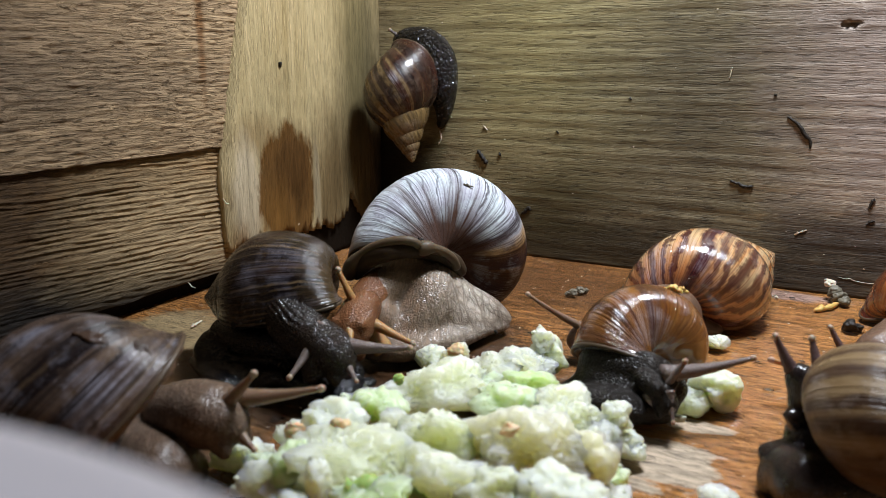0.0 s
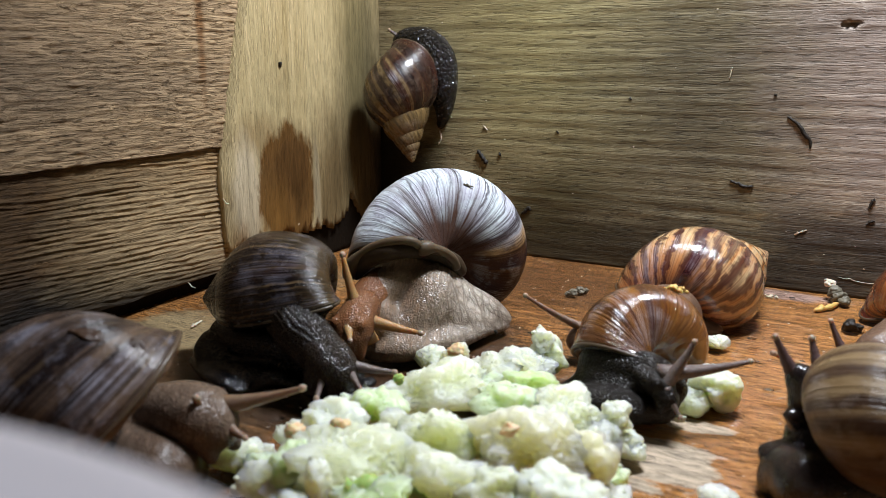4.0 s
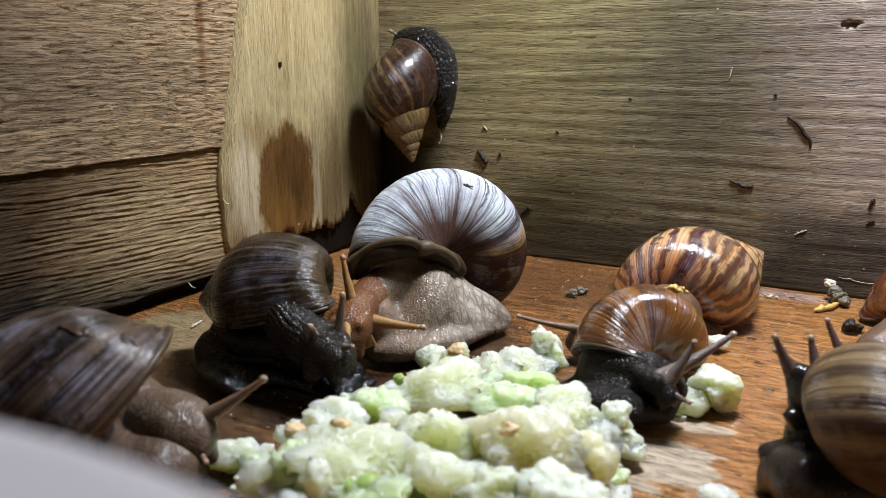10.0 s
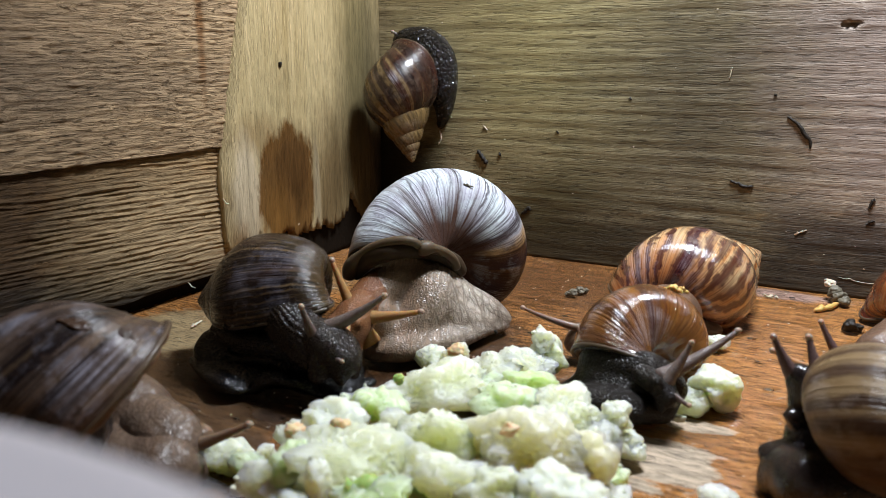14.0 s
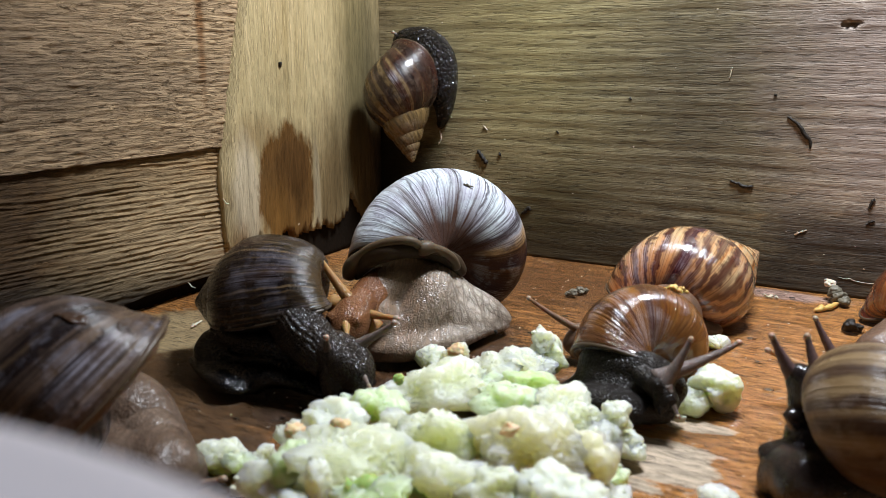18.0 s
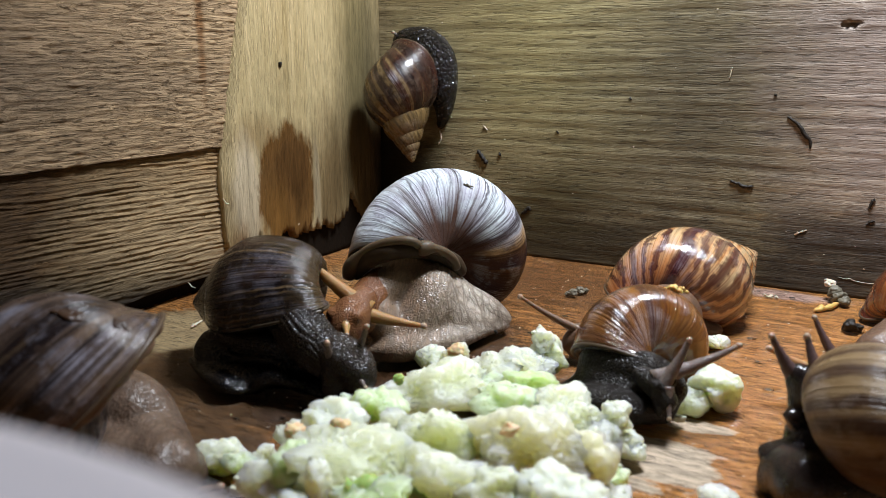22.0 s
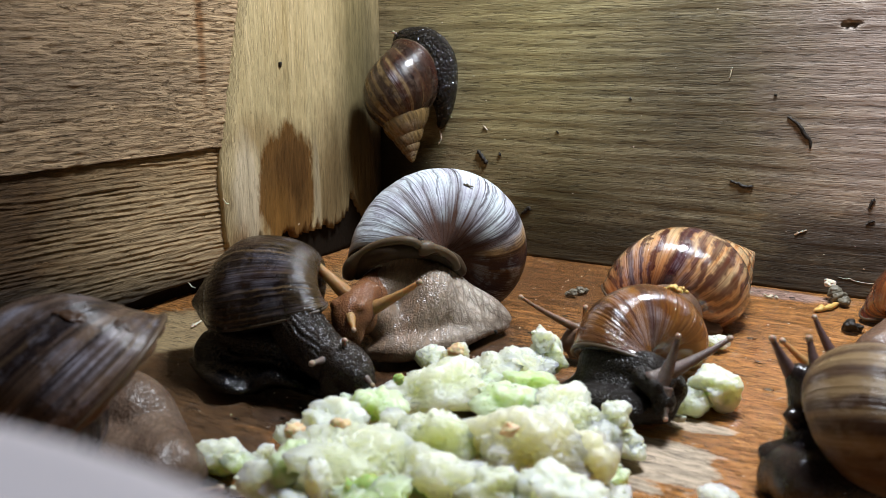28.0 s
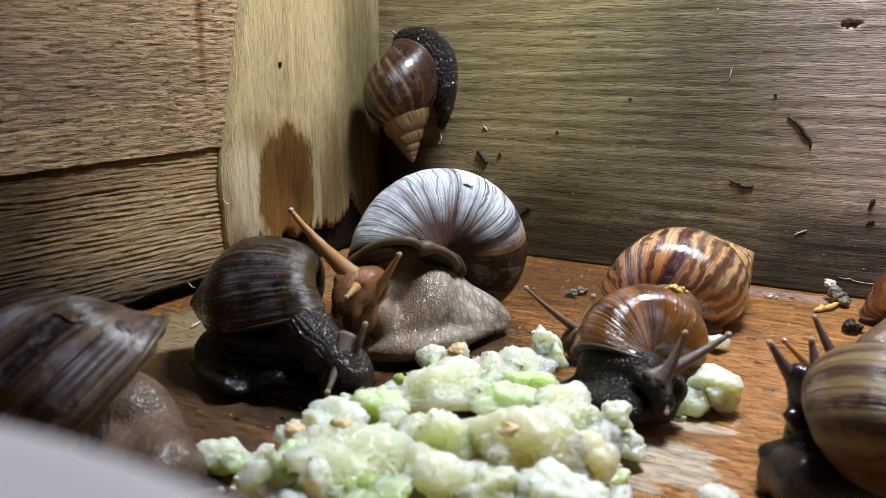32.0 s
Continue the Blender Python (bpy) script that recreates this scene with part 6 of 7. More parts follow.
    walk(s["c"], [
        (0.0, aim(s["thing"], (-0.1539, 0.2081, 0.0171), (-0.1488, 0.2023, 0.0156))),
        (20.0, aim(s["thing"], (-0.1551, 0.2079, 0.0190), (-0.1504, 0.2020, 0.0178))),
        (25.0, aim(s["thing"], (-0.1552, 0.2081, 0.0199), (-0.1501, 0.2022, 0.0182))),
        (28.0, aim(s["thing"], (-0.1541, 0.2093, 0.0218), (-0.1486, 0.2035, 0.0196))),
        (30.0, aim(s["thing"], (-0.1523, 0.2109, 0.0240), (-0.1486, 0.2038, 0.0207))),
        (31.0, aim(s["thing"], (-0.1526, 0.2121, 0.0289), (-0.1498, 0.2048, 0.0267))),
        (32.0, aim(s["thing"], (-0.1536, 0.2123, 0.0315), (-0.1520, 0.2045, 0.0302)))])
    s = SNAILS["dark"]
    slide(s["shell"], [(0.0, (0.00171, 0.00107, 0.00039)), (6.0, (0.00068, 0.00044, 0.00020)), (9.0, (0.00000, 0.00000, -0.00000)), (13.0, (-0.00030, -0.00028, -0.00039)), (19.0, (-0.00146, -0.00110, -0.00098)), (23.0, (-0.00197, -0.00143, -0.00117)), (28.0, (-0.00232, -0.00163, -0.00117)), (32.0, (-0.00282, -0.00197, -0.00137))])
    slide(s["neck"], [(0.0, (-0.0018, -0.0004, 0.0021)), (3.5, (-0.0003, -0.0002, 0.0000)), (6.0, (-0.0000, 0.0001, 0.0004)), (8.0, (-0.0014, -0.0006, 0.0007)), (12.0, (-0.0020, -0.0009, 0.0011)), (14.0, (-0.0014, -0.0006, 0.0007)), (17.0, (0.0000, -0.0001, -0.0004)), (20.0, (0.0014, 0.0005, -0.0011)), (25.0, (0.0011, 0.0002, -0.0014)), (30.0, (0.0029, 0.0008, -0.0028)), (32.0, (0.0031, 0.0012, -0.0021))])
    walk(s["head"], [
        (0.0, aim(s["thing"], (-0.1623, 0.1895, 0.0227), (-0.1397, 0.1867, 0.0156))),
        (2.0, aim(s["thing"], (-0.1608, 0.1899, 0.0209), (-0.1396, 0.1858, 0.0122))),
        (3.5, aim(s["thing"], (-0.1599, 0.1901, 0.0198), (-0.1386, 0.1857, 0.0098))),
        (6.0, aim(s["thing"], (-0.1596, 0.1904, 0.0202), (-0.1397, 0.1852, 0.0101))),
        (8.0, aim(s["thing"], (-0.1613, 0.1895, 0.0206), (-0.1395, 0.1862, 0.0134))),
        (9.0, aim(s["thing"], (-0.1606, 0.1902, 0.0214), (-0.1388, 0.1873, 0.0159))),
        (10.0, aim(s["thing"], (-0.1609, 0.1900, 0.0214), (-0.1398, 0.1868, 0.0159))),
        (12.0, aim(s["thing"], (-0.1610, 0.1902, 0.0223), (-0.1399, 0.1873, 0.0180))),
        (14.0, aim(s["thing"], (-0.1606, 0.1902, 0.0216), (-0.1382, 0.1876, 0.0159))),
        (17.0, aim(s["thing"], (-0.1587, 0.1905, 0.0188), (-0.1350, 0.1884, 0.0122))),
        (20.0, aim(s["thing"], (-0.1566, 0.1914, 0.0181), (-0.1332, 0.1893, 0.0118))),
        (23.0, aim(s["thing"], (-0.1569, 0.1911, 0.0173), (-0.1342, 0.1887, 0.0118))),
        (25.0, aim(s["thing"], (-0.1568, 0.1910, 0.0170), (-0.1349, 0.1882, 0.0112))),
        (28.0, aim(s["thing"], (-0.1559, 0.1913, 0.0161), (-0.1340, 0.1883, 0.0100))),
        (30.0, aim(s["thing"], (-0.1542, 0.1920, 0.0152), (-0.1347, 0.1877, 0.0091))),
        (32.0, aim(s["thing"], (-0.1533, 0.1929, 0.0166), (-0.1347, 0.1877, 0.0091)))])
    walk(s["a"], [
        (0.0, aim(s["thing"], (-0.1497, 0.1833, 0.0215), (-0.1503, 0.1725, 0.0137))),
        (1.0, aim(s["thing"], (-0.1491, 0.1833, 0.0203), (-0.1460, 0.1743, 0.0114))),
        (2.0, aim(s["thing"], (-0.1473, 0.1833, 0.0166), (-0.1449, 0.1741, 0.0084))),
        (3.5, aim(s["thing"], (-0.1460, 0.1833, 0.0140), (-0.1436, 0.1746, 0.0074))),
        (6.0, aim(s["thing"], (-0.1442, 0.1859, 0.0198), (-0.1393, 0.1778, 0.0102))),
        (7.0, aim(s["thing"], (-0.1467, 0.1840, 0.0180), (-0.1464, 0.1756, 0.0171))),
        (8.0, aim(s["thing"], (-0.1462, 0.1849, 0.0200), (-0.1460, 0.1772, 0.0217))),
        (9.0, aim(s["thing"], (-0.1488, 0.1843, 0.0234), (-0.1460, 0.1778, 0.0239))),
        (10.0, aim(s["thing"], (-0.1488, 0.1843, 0.0234), (-0.1466, 0.1788, 0.0285))),
        (11.0, aim(s["thing"], (-0.1523, 0.1831, 0.0262), (-0.1486, 0.1790, 0.0333))),
        (12.0, aim(s["thing"], (-0.1512, 0.1833, 0.0243), (-0.1484, 0.1797, 0.0358))),
        (13.0, aim(s["thing"], (-0.1511, 0.1839, 0.0262), (-0.1490, 0.1797, 0.0367))),
        (14.0, aim(s["thing"], (-0.1501, 0.1840, 0.0248), (-0.1497, 0.1786, 0.0344))),
        (17.0, aim(s["thing"], (-0.1470, 0.1845, 0.0201), (-0.1447, 0.1792, 0.0262))),
        (18.0, aim(s["thing"], (-0.1454, 0.1851, 0.0191), (-0.1421, 0.1804, 0.0253))),
        (19.0, aim(s["thing"], (-0.1437, 0.1855, 0.0173), (-0.1410, 0.1803, 0.0226))),
        (20.0, aim(s["thing"], (-0.1446, 0.1846, 0.0157), (-0.1417, 0.1800, 0.0230))),
        (23.0, aim(s["thing"], (-0.1444, 0.1853, 0.0180), (-0.1417, 0.1802, 0.0239))),
        (25.0, aim(s["thing"], (-0.1448, 0.1849, 0.0174), (-0.1423, 0.1792, 0.0215))),
        (28.0, aim(s["thing"], (-0.1459, 0.1841, 0.0168), (-0.1449, 0.1767, 0.0178))),
        (29.0, aim(s["thing"], (-0.1448, 0.1851, 0.0180), (-0.1438, 0.1757, 0.0121))),
        (30.0, aim(s["thing"], (-0.1419, 0.1861, 0.0157), (-0.1423, 0.1758, 0.0092))),
        (31.0, aim(s["thing"], (-0.1404, 0.1876, 0.0182), (-0.1403, 0.1771, 0.0098))),
        (32.0, aim(s["thing"], (-0.1417, 0.1869, 0.0182), (-0.1398, 0.1772, 0.0093)))])
    walk(s["b"], [
        (0.0, aim(s["thing"], (-0.1436, 0.1898, 0.0196), (-0.1226, 0.1970, 0.0202))),
        (1.0, aim(s["thing"], (-0.1425, 0.1896, 0.0169), (-0.1215, 0.1960, 0.0144))),
        (2.0, aim(s["thing"], (-0.1431, 0.1892, 0.0167), (-0.1260, 0.1931, 0.0130))),
        (3.5, aim(s["thing"], (-0.1421, 0.1892, 0.0146), (-0.1261, 0.1930, 0.0127))),
        (6.0, aim(s["thing"], (-0.1422, 0.1891, 0.0145), (-0.1254, 0.1945, 0.0167))),
        (7.0, aim(s["thing"], (-0.1427, 0.1899, 0.0181), (-0.1361, 0.1901, 0.0225))),
        (8.0, aim(s["thing"], (-0.1412, 0.1914, 0.0207), (-0.1390, 0.1908, 0.0309))),
        (9.0, aim(s["thing"], (-0.1441, 0.1904, 0.0228), (-0.1412, 0.1902, 0.0331))),
        (10.0, aim(s["thing"], (-0.1455, 0.1900, 0.0242), (-0.1428, 0.1901, 0.0361))),
        (11.0, aim(s["thing"], (-0.1465, 0.1901, 0.0266), (-0.1405, 0.1914, 0.0363))),
        (12.0, aim(s["thing"], (-0.1469, 0.1906, 0.0293), (-0.1366, 0.1940, 0.0377))),
        (13.0, aim(s["thing"], (-0.1446, 0.1914, 0.0276), (-0.1355, 0.1944, 0.0371))),
        (14.0, aim(s["thing"], (-0.1458, 0.1904, 0.0261), (-0.1314, 0.1964, 0.0359))),
        (17.0, aim(s["thing"], (-0.1396, 0.1929, 0.0226), (-0.1274, 0.1972, 0.0305))),
        (18.0, aim(s["thing"], (-0.1389, 0.1926, 0.0202), (-0.1277, 0.1962, 0.0277))),
        (19.0, aim(s["thing"], (-0.1394, 0.1921, 0.0195), (-0.1263, 0.1967, 0.0265))),
        (20.0, aim(s["thing"], (-0.1358, 0.1944, 0.0203), (-0.1224, 0.1982, 0.0243))),
        (21.0, aim(s["thing"], (-0.1372, 0.1936, 0.0204), (-0.1314, 0.1940, 0.0270))),
        (22.0, aim(s["thing"], (-0.1385, 0.1929, 0.0204), (-0.1351, 0.1917, 0.0265))),
        (23.0, aim(s["thing"], (-0.1410, 0.1914, 0.0204), (-0.1383, 0.1895, 0.0251))),
        (25.0, aim(s["thing"], (-0.1393, 0.1915, 0.0172), (-0.1366, 0.1898, 0.0224))),
        (28.0, aim(s["thing"], (-0.1429, 0.1897, 0.0181), (-0.1405, 0.1875, 0.0223))),
        (29.0, aim(s["thing"], (-0.1426, 0.1902, 0.0192), (-0.1386, 0.1895, 0.0253))),
        (30.0, aim(s["thing"], (-0.1390, 0.1917, 0.0172), (-0.1356, 0.1902, 0.0221))),
        (31.0, aim(s["thing"], (-0.1395, 0.1918, 0.0185), (-0.1348, 0.1916, 0.0253))),
        (32.0, aim(s["thing"], (-0.1399, 0.1915, 0.0185), (-0.1356, 0.1916, 0.0272)))])
    walk(s["c"], [
        (0.0, aim(s["thing"], (-0.1391, 0.1864, 0.0154), (-0.1331, 0.1830, 0.0121))),
        (3.5, aim(s["thing"], (-0.1379, 0.1863, 0.0127), (-0.1315, 0.1832, 0.0096))),
        (6.0, aim(s["thing"], (-0.1374, 0.1863, 0.0119), (-0.1322, 0.1828, 0.0096))),
        (7.0, aim(s["thing"], (-0.1376, 0.1868, 0.0136), (-0.1312, 0.1847, 0.0144))),
        (8.0, aim(s["thing"], (-0.1392, 0.1869, 0.0175), (-0.1318, 0.1851, 0.0171))),
        (9.0, aim(s["thing"], (-0.1404, 0.1868, 0.0195), (-0.1347, 0.1842, 0.0199))),
        (10.0, aim(s["thing"], (-0.1411, 0.1867, 0.0207), (-0.1354, 0.1845, 0.0224))),
        (12.0, aim(s["thing"], (-0.1482, 0.1834, 0.0229), (-0.1399, 0.1824, 0.0236))),
        (14.0, aim(s["thing"], (-0.1447, 0.1842, 0.0187), (-0.1377, 0.1820, 0.0180))),
        (17.0, aim(s["thing"], (-0.1358, 0.1880, 0.0144), (-0.1297, 0.1847, 0.0115))),
        (20.0, aim(s["thing"], (-0.1349, 0.1883, 0.0137), (-0.1299, 0.1842, 0.0101))),
        (23.0, aim(s["thing"], (-0.1379, 0.1863, 0.0127), (-0.1316, 0.1834, 0.0105))),
        (25.0, aim(s["thing"], (-0.1411, 0.1850, 0.0144), (-0.1346, 0.1824, 0.0133))),
        (28.0, aim(s["thing"], (-0.1343, 0.1883, 0.0125), (-0.1287, 0.1851, 0.0110))),
        (32.0, aim(s["thing"], (-0.1352, 0.1869, 0.0093), (-0.1298, 0.1837, 0.0080)))])
    s = SNAILS["wall"]
    walk(s["a"], [
        (0.0, aim(s["thing"], (-0.2461, 0.3931, 0.1173), (-0.2529, 0.3884, 0.1225))),
        (6.0, aim(s["thing"], (-0.2461, 0.3931, 0.1173), (-0.2531, 0.3881, 0.1222))),
        (13.0, aim(s["thing"], (-0.2457, 0.3935, 0.1179), (-0.2516, 0.3888, 0.1215))),
        (20.0, aim(s["thing"], (-0.2462, 0.3932, 0.1179), (-0.2510, 0.3890, 0.1209))),
        (32.0, aim(s["thing"], (-0.2462, 0.3932, 0.1179), (-0.2507, 0.3891, 0.1209)))])
    s = SNAILS["striped"]
    slide(s["shell"], [(0.0, (0.00411, 0.00213, -0.00067)), (6.0, (0.00060, 0.00034, -0.00000)), (9.0, (0.00000, 0.00000, -0.00000)), (13.0, (-0.00101, -0.00057, 0.00000)), (19.0, (-0.00222, -0.00125, 0.00000)), (23.0, (-0.00280, -0.00164, -0.00022)), (28.0, (-0.00360, -0.00209, -0.00022)), (32.0, (-0.00400, -0.00232, -0.00022))])
    walk(s["head"], [
        (0.0, aim(s["thing"], (-0.0814, 0.2692, 0.0097), (-0.0928, 0.2601, 0.0084))),
        (13.0, aim(s["thing"], (-0.0818, 0.2690, 0.0097), (-0.0934, 0.2595, 0.0074))),
        (23.0, aim(s["thing"], (-0.0823, 0.2687, 0.0097), (-0.0944, 0.2589, 0.0072))),
        (32.0, aim(s["thing"], (-0.0823, 0.2687, 0.0097), (-0.0948, 0.2587, 0.0076)))])
    walk(s["a"], [
        (0.0, aim(s["thing"], (-0.0904, 0.2607, 0.0140), (-0.1063, 0.2503, 0.0259))),
        (2.0, aim(s["thing"], (-0.0904, 0.2607, 0.0140), (-0.1067, 0.2500, 0.0257))),
        (6.0, aim(s["thing"], (-0.0909, 0.2602, 0.0134), (-0.1071, 0.2493, 0.0239))),
        (8.0, aim(s["thing"], (-0.0908, 0.2601, 0.0130), (-0.1065, 0.2481, 0.0183))),
        (9.0, aim(s["thing"], (-0.0908, 0.2601, 0.0130), (-0.1064, 0.2475, 0.0161))),
        (10.0, aim(s["thing"], (-0.0912, 0.2599, 0.0130), (-0.1082, 0.2471, 0.0183))),
        (12.0, aim(s["thing"], (-0.0908, 0.2601, 0.0130), (-0.1039, 0.2496, 0.0187))),
        (13.0, aim(s["thing"], (-0.0908, 0.2601, 0.0130), (-0.1037, 0.2501, 0.0200))),
        (14.0, aim(s["thing"], (-0.0912, 0.2600, 0.0134), (-0.1073, 0.2484, 0.0212))),
        (17.0, aim(s["thing"], (-0.0916, 0.2598, 0.0134), (-0.1054, 0.2503, 0.0241))),
        (19.0, aim(s["thing"], (-0.0921, 0.2595, 0.0134), (-0.1067, 0.2497, 0.0247))),
        (23.0, aim(s["thing"], (-0.0931, 0.2592, 0.0140), (-0.1087, 0.2487, 0.0251))),
        (28.0, aim(s["thing"], (-0.0927, 0.2594, 0.0140), (-0.1083, 0.2489, 0.0249))),
        (32.0, aim(s["thing"], (-0.0927, 0.2594, 0.0140), (-0.1071, 0.2504, 0.0280)))])
    walk(s["b"], [
        (0.0, aim(s["thing"], (-0.0827, 0.2664, 0.0104), (-0.0849, 0.2662, 0.0144))),
        (19.0, aim(s["thing"], (-0.0844, 0.2654, 0.0104), (-0.0868, 0.2654, 0.0154))),
        (25.0, aim(s["thing"], (-0.0883, 0.2638, 0.0124), (-0.0890, 0.2650, 0.0184))),
        (28.0, aim(s["thing"], (-0.0893, 0.2635, 0.0134), (-0.0898, 0.2648, 0.0194))),
        (32.0, aim(s["thing"], (-0.0894, 0.2637, 0.0144), (-0.0878, 0.2671, 0.0233)))])
    s = SNAILS["brown"]
    walk(s["head"], [
        (0.0, aim(s["thing"], (-0.0602, 0.2239, 0.0159), (-0.0464, 0.2161, 0.0110))),
        (9.0, aim(s["thing"], (-0.0602, 0.2239, 0.0159), (-0.0464, 0.2168, 0.0134))),
        (19.0, aim(s["thing"], (-0.0602, 0.2239, 0.0159), (-0.0465, 0.2163, 0.0121))),
        (32.0, aim(s["thing"], (-0.0602, 0.2239, 0.0159), (-0.0473, 0.2157, 0.0115)))])
    walk(s["a"], [
        (0.0, aim(s["thing"], (-0.0466, 0.2228, 0.0185), (-0.0280, 0.2343, 0.0223))),
        (2.0, aim(s["thing"], (-0.0466, 0.2228, 0.0185), (-0.0276, 0.2345, 0.0223))),
        (3.5, aim(s["thing"], (-0.0466, 0.2228, 0.0185), (-0.0282, 0.2339, 0.0213))),
        (6.0, aim(s["thing"], (-0.0474, 0.2225, 0.0189), (-0.0307, 0.2330, 0.0230))),
        (8.0, aim(s["thing"], (-0.0474, 0.2225, 0.0189), (-0.0329, 0.2331, 0.0278))),
        (9.0, aim(s["thing"], (-0.0478, 0.2223, 0.0189), (-0.0335, 0.2331, 0.0291))),
        (12.0, aim(s["thing"], (-0.0478, 0.2223, 0.0189), (-0.0340, 0.2327, 0.0287))),
        (14.0, aim(s["thing"], (-0.0478, 0.2223, 0.0189), (-0.0327, 0.2338, 0.0300))),
        (17.0, aim(s["thing"], (-0.0478, 0.2223, 0.0189), (-0.0328, 0.2330, 0.0273))),
        (19.0, aim(s["thing"], (-0.0473, 0.2224, 0.0185), (-0.0314, 0.2335, 0.0262))),
        (23.0, aim(s["thing"], (-0.0480, 0.2220, 0.0185), (-0.0324, 0.2329, 0.0258))),
        (28.0, aim(s["thing"], (-0.0484, 0.2219, 0.0189), (-0.0345, 0.2322, 0.0278))),
        (32.0, aim(s["thing"], (-0.0489, 0.2218, 0.0194), (-0.0350, 0.2322, 0.0289)))])
    walk(s["b"], [
        (0.0, aim(s["thing"], (-0.0481, 0.2193, 0.0173), (-0.0444, 0.2205, 0.0228))),
        (6.0, aim(s["thing"], (-0.0481, 0.2193, 0.0173), (-0.0423, 0.2234, 0.0292))),
        (9.0, aim(s["thing"], (-0.0481, 0.2192, 0.0170), (-0.0425, 0.2231, 0.0284))),
        (13.0, aim(s["thing"], (-0.0485, 0.2190, 0.0170), (-0.0432, 0.2226, 0.0279))),
        (19.0, aim(s["thing"], (-0.0488, 0.2188, 0.0170), (-0.0437, 0.2226, 0.0290))),
        (23.0, aim(s["thing"], (-0.0491, 0.2187, 0.0173), (-0.0444, 0.2221, 0.0287))),
        (28.0, aim(s["thing"], (-0.0496, 0.2185, 0.0176), (-0.0469, 0.2210, 0.0298))),
        (32.0, aim(s["thing"], (-0.0496, 0.2185, 0.0176), (-0.0454, 0.2222, 0.0307)))])
    walk(s["c"], [
        (0.0, aim(s["thing"], (-0.0471, 0.2164, 0.0134), (-0.0450, 0.2134, 0.0067))),
        (6.0, aim(s["thing"], (-0.0471, 0.2164, 0.0134), (-0.0427, 0.2155, 0.0098))),
        (9.0, aim(s["thing"], (-0.0468, 0.2168, 0.0142), (-0.0419, 0.2167, 0.0123))),
        (13.0, aim(s["thing"], (-0.0468, 0.2168, 0.0142), (-0.0415, 0.2167, 0.0119))),
        (19.0, aim(s["thing"], (-0.0471, 0.2164, 0.0134), (-0.0446, 0.2139, 0.0080))),
        (28.0, aim(s["thing"], (-0.0478, 0.2160, 0.0134), (-0.0469, 0.2125, 0.0076))),
        (32.0, aim(s["thing"], (-0.0478, 0.2160, 0.0134), (-0.0468, 0.2131, 0.0095)))])
    s = SNAILS["front"]
    slide(s["shell"], [(0.0, (0.00266, 0.00115, -0.00124)), (6.0, (0.00117, 0.00053, -0.00047)), (9.0, (0.00000, 0.00000, -0.00000)), (13.0, (-0.00057, 0.00003, 0.00124)), (19.0, (-0.00149, 0.00003, 0.00311)), (23.0, (-0.00224, -0.00026, 0.00358)), (28.0, (-0.00178, -0.00009, 0.00327)), (32.0, (-0.00149, 0.00003, 0.00311))])
    walk(s["head"], [
        (0.0, aim(s["thing"], (-0.1615, 0.1335, 0.0149), (-0.1361, 0.1346, 0.0184))),
        (3.5, aim(s["thing"], (-0.1622, 0.1332, 0.0152), (-0.1380, 0.1332, 0.0174))),
        (6.0, aim(s["thing"], (-0.1632, 0.1325, 0.0149), (-0.1404, 0.1315, 0.0160))),
        (9.0, aim(s["thing"], (-0.1636, 0.1320, 0.0139), (-0.1427, 0.1298, 0.0146))),
        (12.0, aim(s["thing"], (-0.1643, 0.1313, 0.0127), (-0.1446, 0.1280, 0.0119))),
        (14.0, aim(s["thing"], (-0.1647, 0.1309, 0.0119), (-0.1462, 0.1265, 0.0095))),
        (17.0, aim(s["thing"], (-0.1649, 0.1302, 0.0100), (-0.1476, 0.1242, 0.0042))),
        (24.0, aim(s["thing"], (-0.1650, 0.1300, 0.0095), (-0.1481, 0.1233, 0.0022))),
        (32.0, aim(s["thing"], (-0.1650, 0.1300, 0.0095), (-0.1483, 0.1230, 0.0015)))])
    walk(s["a"], [
        (0.0, aim(s["thing"], (-0.1394, 0.1376, 0.0231), (-0.1181, 0.1471, 0.0267))),
        (2.0, aim(s["thing"], (-0.1401, 0.1372, 0.0231), (-0.1178, 0.1465, 0.0242))),
        (3.5, aim(s["thing"], (-0.1406, 0.1366, 0.0221), (-0.1213, 0.1451, 0.0261))),
        (6.0, aim(s["thing"], (-0.1427, 0.1345, 0.0188), (-0.1238, 0.1442, 0.0278))),
        (8.0, aim(s["thing"], (-0.1446, 0.1335, 0.0188), (-0.1291, 0.1416, 0.0294))),
        (9.0, aim(s["thing"], (-0.1459, 0.1328, 0.0188), (-0.1314, 0.1406, 0.0304))),
        (10.0, aim(s["thing"], (-0.1458, 0.1326, 0.0181), (-0.1310, 0.1404, 0.0289))),
        (12.0, aim(s["thing"], (-0.1467, 0.1313, 0.0153), (-0.1306, 0.1385, 0.0211))),
        (13.0, aim(s["thing"], (-0.1471, 0.1305, 0.0132), (-0.1320, 0.1370, 0.0188))),
        (14.0, aim(s["thing"], (-0.1481, 0.1294, 0.0111), (-0.1329, 0.1363, 0.0178))),
        (16.5, aim(s["thing"], (-0.1484, 0.1269, 0.0027), (-0.1365, 0.1310, 0.0063))),
        (24.0, aim(s["thing"], (-0.1486, 0.1259, -0.0001), (-0.1373, 0.1295, 0.0026))),
        (32.0, aim(s["thing"], (-0.1489, 0.1256, -0.0008), (-0.1372, 0.1294, 0.0018)))])
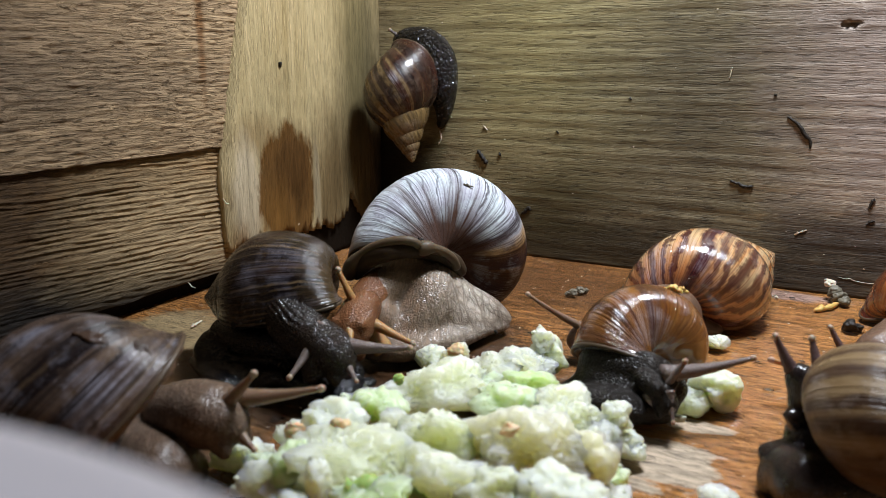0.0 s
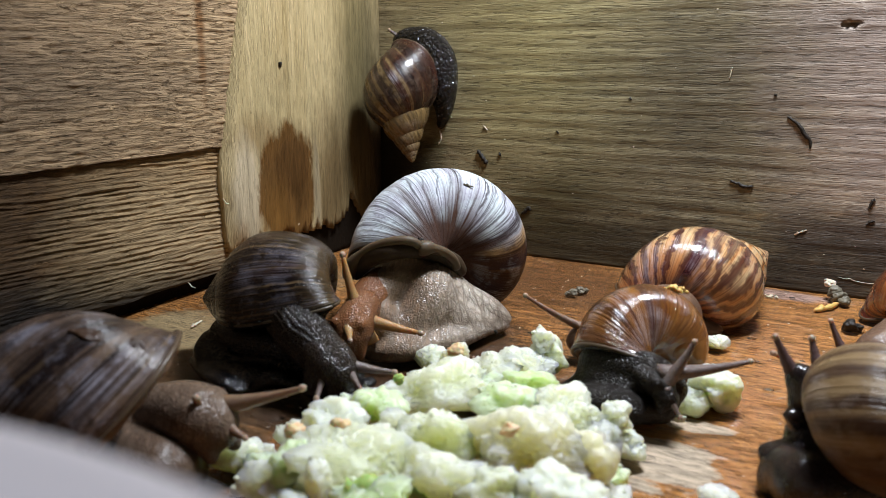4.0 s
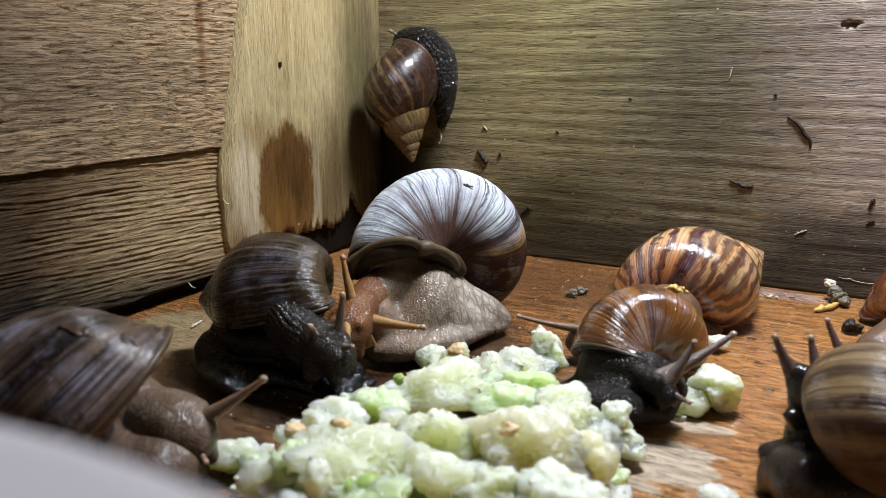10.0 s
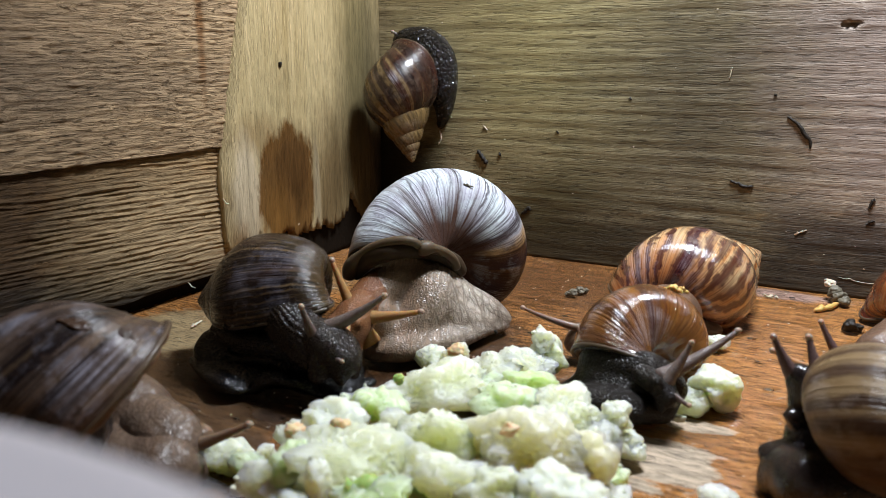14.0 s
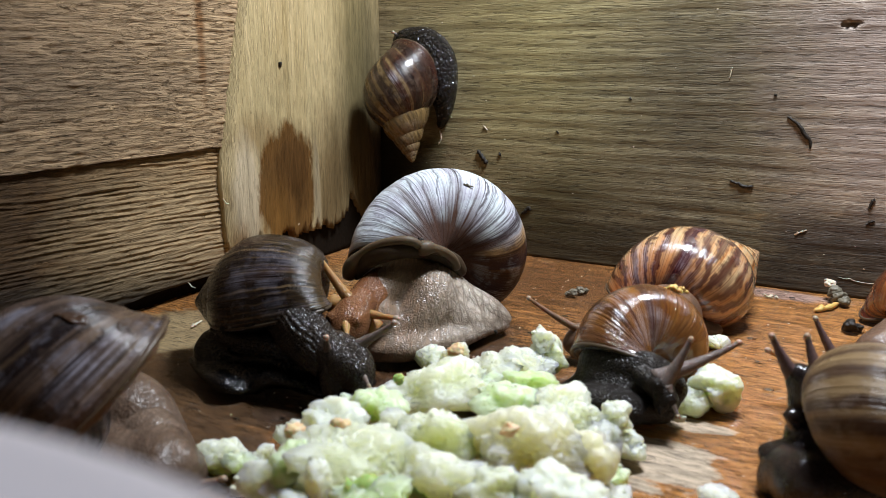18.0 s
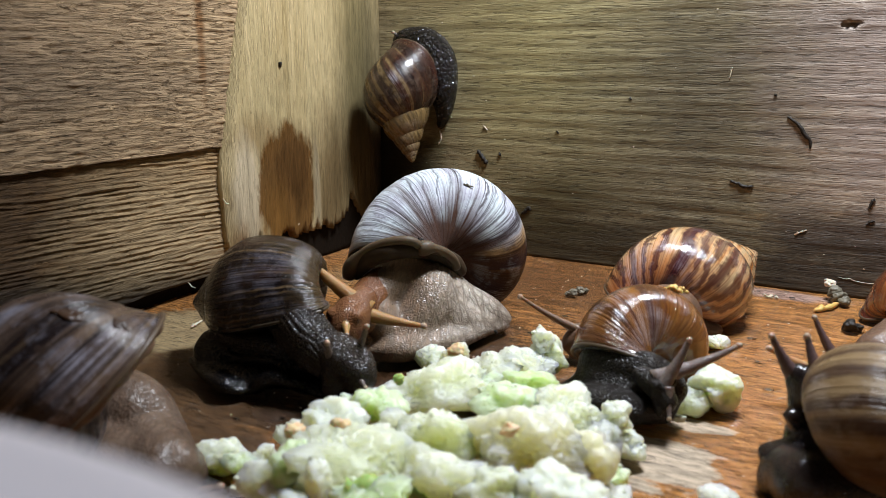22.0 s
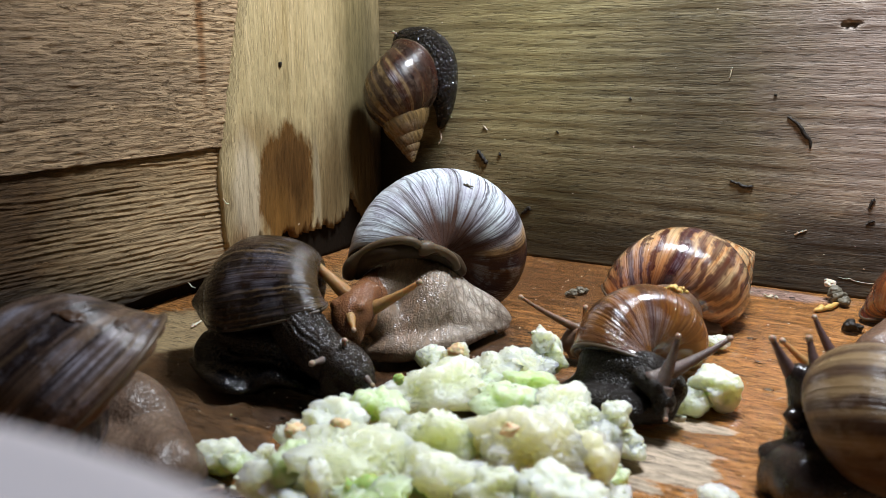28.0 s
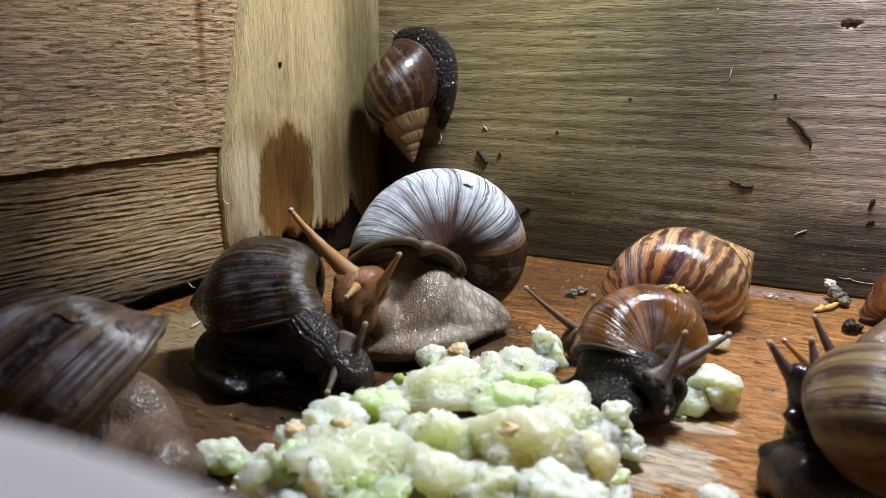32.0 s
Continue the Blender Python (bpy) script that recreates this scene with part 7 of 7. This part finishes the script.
    walk(s["b"], [
        (0.0, aim(s["thing"], (-0.1391, 0.1342, 0.0229), (-0.1306, 0.1367, 0.0318))),
        (2.0, aim(s["thing"], (-0.1402, 0.1333, 0.0222), (-0.1381, 0.1321, 0.0305))),
        (3.5, aim(s["thing"], (-0.1419, 0.1320, 0.0209), (-0.1410, 0.1298, 0.0280))),
        (6.0, aim(s["thing"], (-0.1464, 0.1283, 0.0167), (-0.1481, 0.1226, 0.0165))),
        (9.0, aim(s["thing"], (-0.1475, 0.1273, 0.0153), (-0.1509, 0.1205, 0.0145))),
        (13.0, aim(s["thing"], (-0.1478, 0.1264, 0.0126), (-0.1487, 0.1208, 0.0111))),
        (17.0, aim(s["thing"], (-0.1479, 0.1237, 0.0029), (-0.1464, 0.1196, 0.0023))),
        (32.0, aim(s["thing"], (-0.1477, 0.1234, 0.0015), (-0.1462, 0.1193, 0.0009)))])
    walk(s["c"], [
        (0.0, aim(s["thing"], (-0.1366, 0.1351, 0.0169), (-0.1290, 0.1336, 0.0132))),
        (2.0, aim(s["thing"], (-0.1380, 0.1346, 0.0179), (-0.1294, 0.1338, 0.0147))),
        (3.5, aim(s["thing"], (-0.1393, 0.1340, 0.0183), (-0.1306, 0.1336, 0.0164))),
        (6.0, aim(s["thing"], (-0.1413, 0.1317, 0.0142), (-0.1355, 0.1294, 0.0113))),
        (9.0, aim(s["thing"], (-0.1443, 0.1298, 0.0135), (-0.1384, 0.1276, 0.0106))),
        (14.0, aim(s["thing"], (-0.1474, 0.1265, 0.0079), (-0.1421, 0.1242, 0.0058))),
        (20.0, aim(s["thing"], (-0.1486, 0.1243, 0.0023), (-0.1439, 0.1216, 0.0004))),
        (32.0, aim(s["thing"], (-0.1490, 0.1236, 0.0009), (-0.1444, 0.1210, -0.0010)))])
    s = SNAILS["near"]
    walk(s["a"], [
        (0.0, aim(s["thing"], (-0.0140, 0.2117, 0.0272), (-0.0202, 0.2111, 0.0377))),
        (9.0, aim(s["thing"], (-0.0143, 0.2115, 0.0272), (-0.0203, 0.2110, 0.0375))),
        (20.0, aim(s["thing"], (-0.0142, 0.2115, 0.0269), (-0.0211, 0.2106, 0.0377))),
        (28.0, aim(s["thing"], (-0.0142, 0.2115, 0.0269), (-0.0209, 0.2106, 0.0371))),
        (32.0, aim(s["thing"], (-0.0145, 0.2113, 0.0269), (-0.0213, 0.2100, 0.0360)))])
    walk(s["b"], [
        (0.0, aim(s["thing"], (-0.0090, 0.2127, 0.0294), (-0.0120, 0.2156, 0.0371))),
        (9.0, aim(s["thing"], (-0.0093, 0.2126, 0.0294), (-0.0122, 0.2155, 0.0372))),
        (20.0, aim(s["thing"], (-0.0095, 0.2125, 0.0294), (-0.0132, 0.2150, 0.0377))),
        (32.0, aim(s["thing"], (-0.0095, 0.2125, 0.0294), (-0.0121, 0.2154, 0.0367)))])
    s = SNAILS["edge"]
    walk(s["a"], [
        (0.0, aim(s["thing"], (-0.0033, 0.2695, 0.0139), (-0.0101, 0.2708, 0.0237))),
        (6.0, aim(s["thing"], (-0.0041, 0.2691, 0.0139), (-0.0104, 0.2712, 0.0260))),
        (9.0, aim(s["thing"], (-0.0044, 0.2689, 0.0139), (-0.0110, 0.2709, 0.0260))),
        (13.0, aim(s["thing"], (-0.0053, 0.2684, 0.0139), (-0.0125, 0.2699, 0.0253))),
        (20.0, aim(s["thing"], (-0.0069, 0.2675, 0.0139), (-0.0149, 0.2689, 0.0267))),
        (32.0, aim(s["thing"], (-0.0069, 0.2675, 0.0139), (-0.0149, 0.2690, 0.0268)))])
    walk(s["b"], [
        (0.0, aim(s["thing"], (-0.0130, 0.2611, 0.0120), (-0.0252, 0.2573, 0.0144))),
        (6.0, aim(s["thing"], (-0.0130, 0.2611, 0.0120), (-0.0245, 0.2585, 0.0170))),
        (9.0, aim(s["thing"], (-0.0130, 0.2611, 0.0120), (-0.0240, 0.2588, 0.0172))),
        (20.0, aim(s["thing"], (-0.0130, 0.2611, 0.0120), (-0.0267, 0.2573, 0.0174))),
        (28.0, aim(s["thing"], (-0.0131, 0.2613, 0.0129), (-0.0228, 0.2603, 0.0202))),
        (32.0, aim(s["thing"], (-0.0131, 0.2613, 0.0129), (-0.0223, 0.2605, 0.0202)))])
    for k in (0, 1):
        slide(FOOD[k], [(0.0, (0.0053, 0.0030, 0.0)), (6.0, (0.0050, 0.0028, 0.0)), (10.0, (0.0039, 0.0022, 0.0)), (13.0, (0.0022, 0.0013, 0.0)), (16.5, (0.0006, 0.0003, 0.0)), (19.0, (0.0, 0.0, 0.0)), (32.0, (-0.0001, -0.0001, 0.0))])


build_all()
motions()
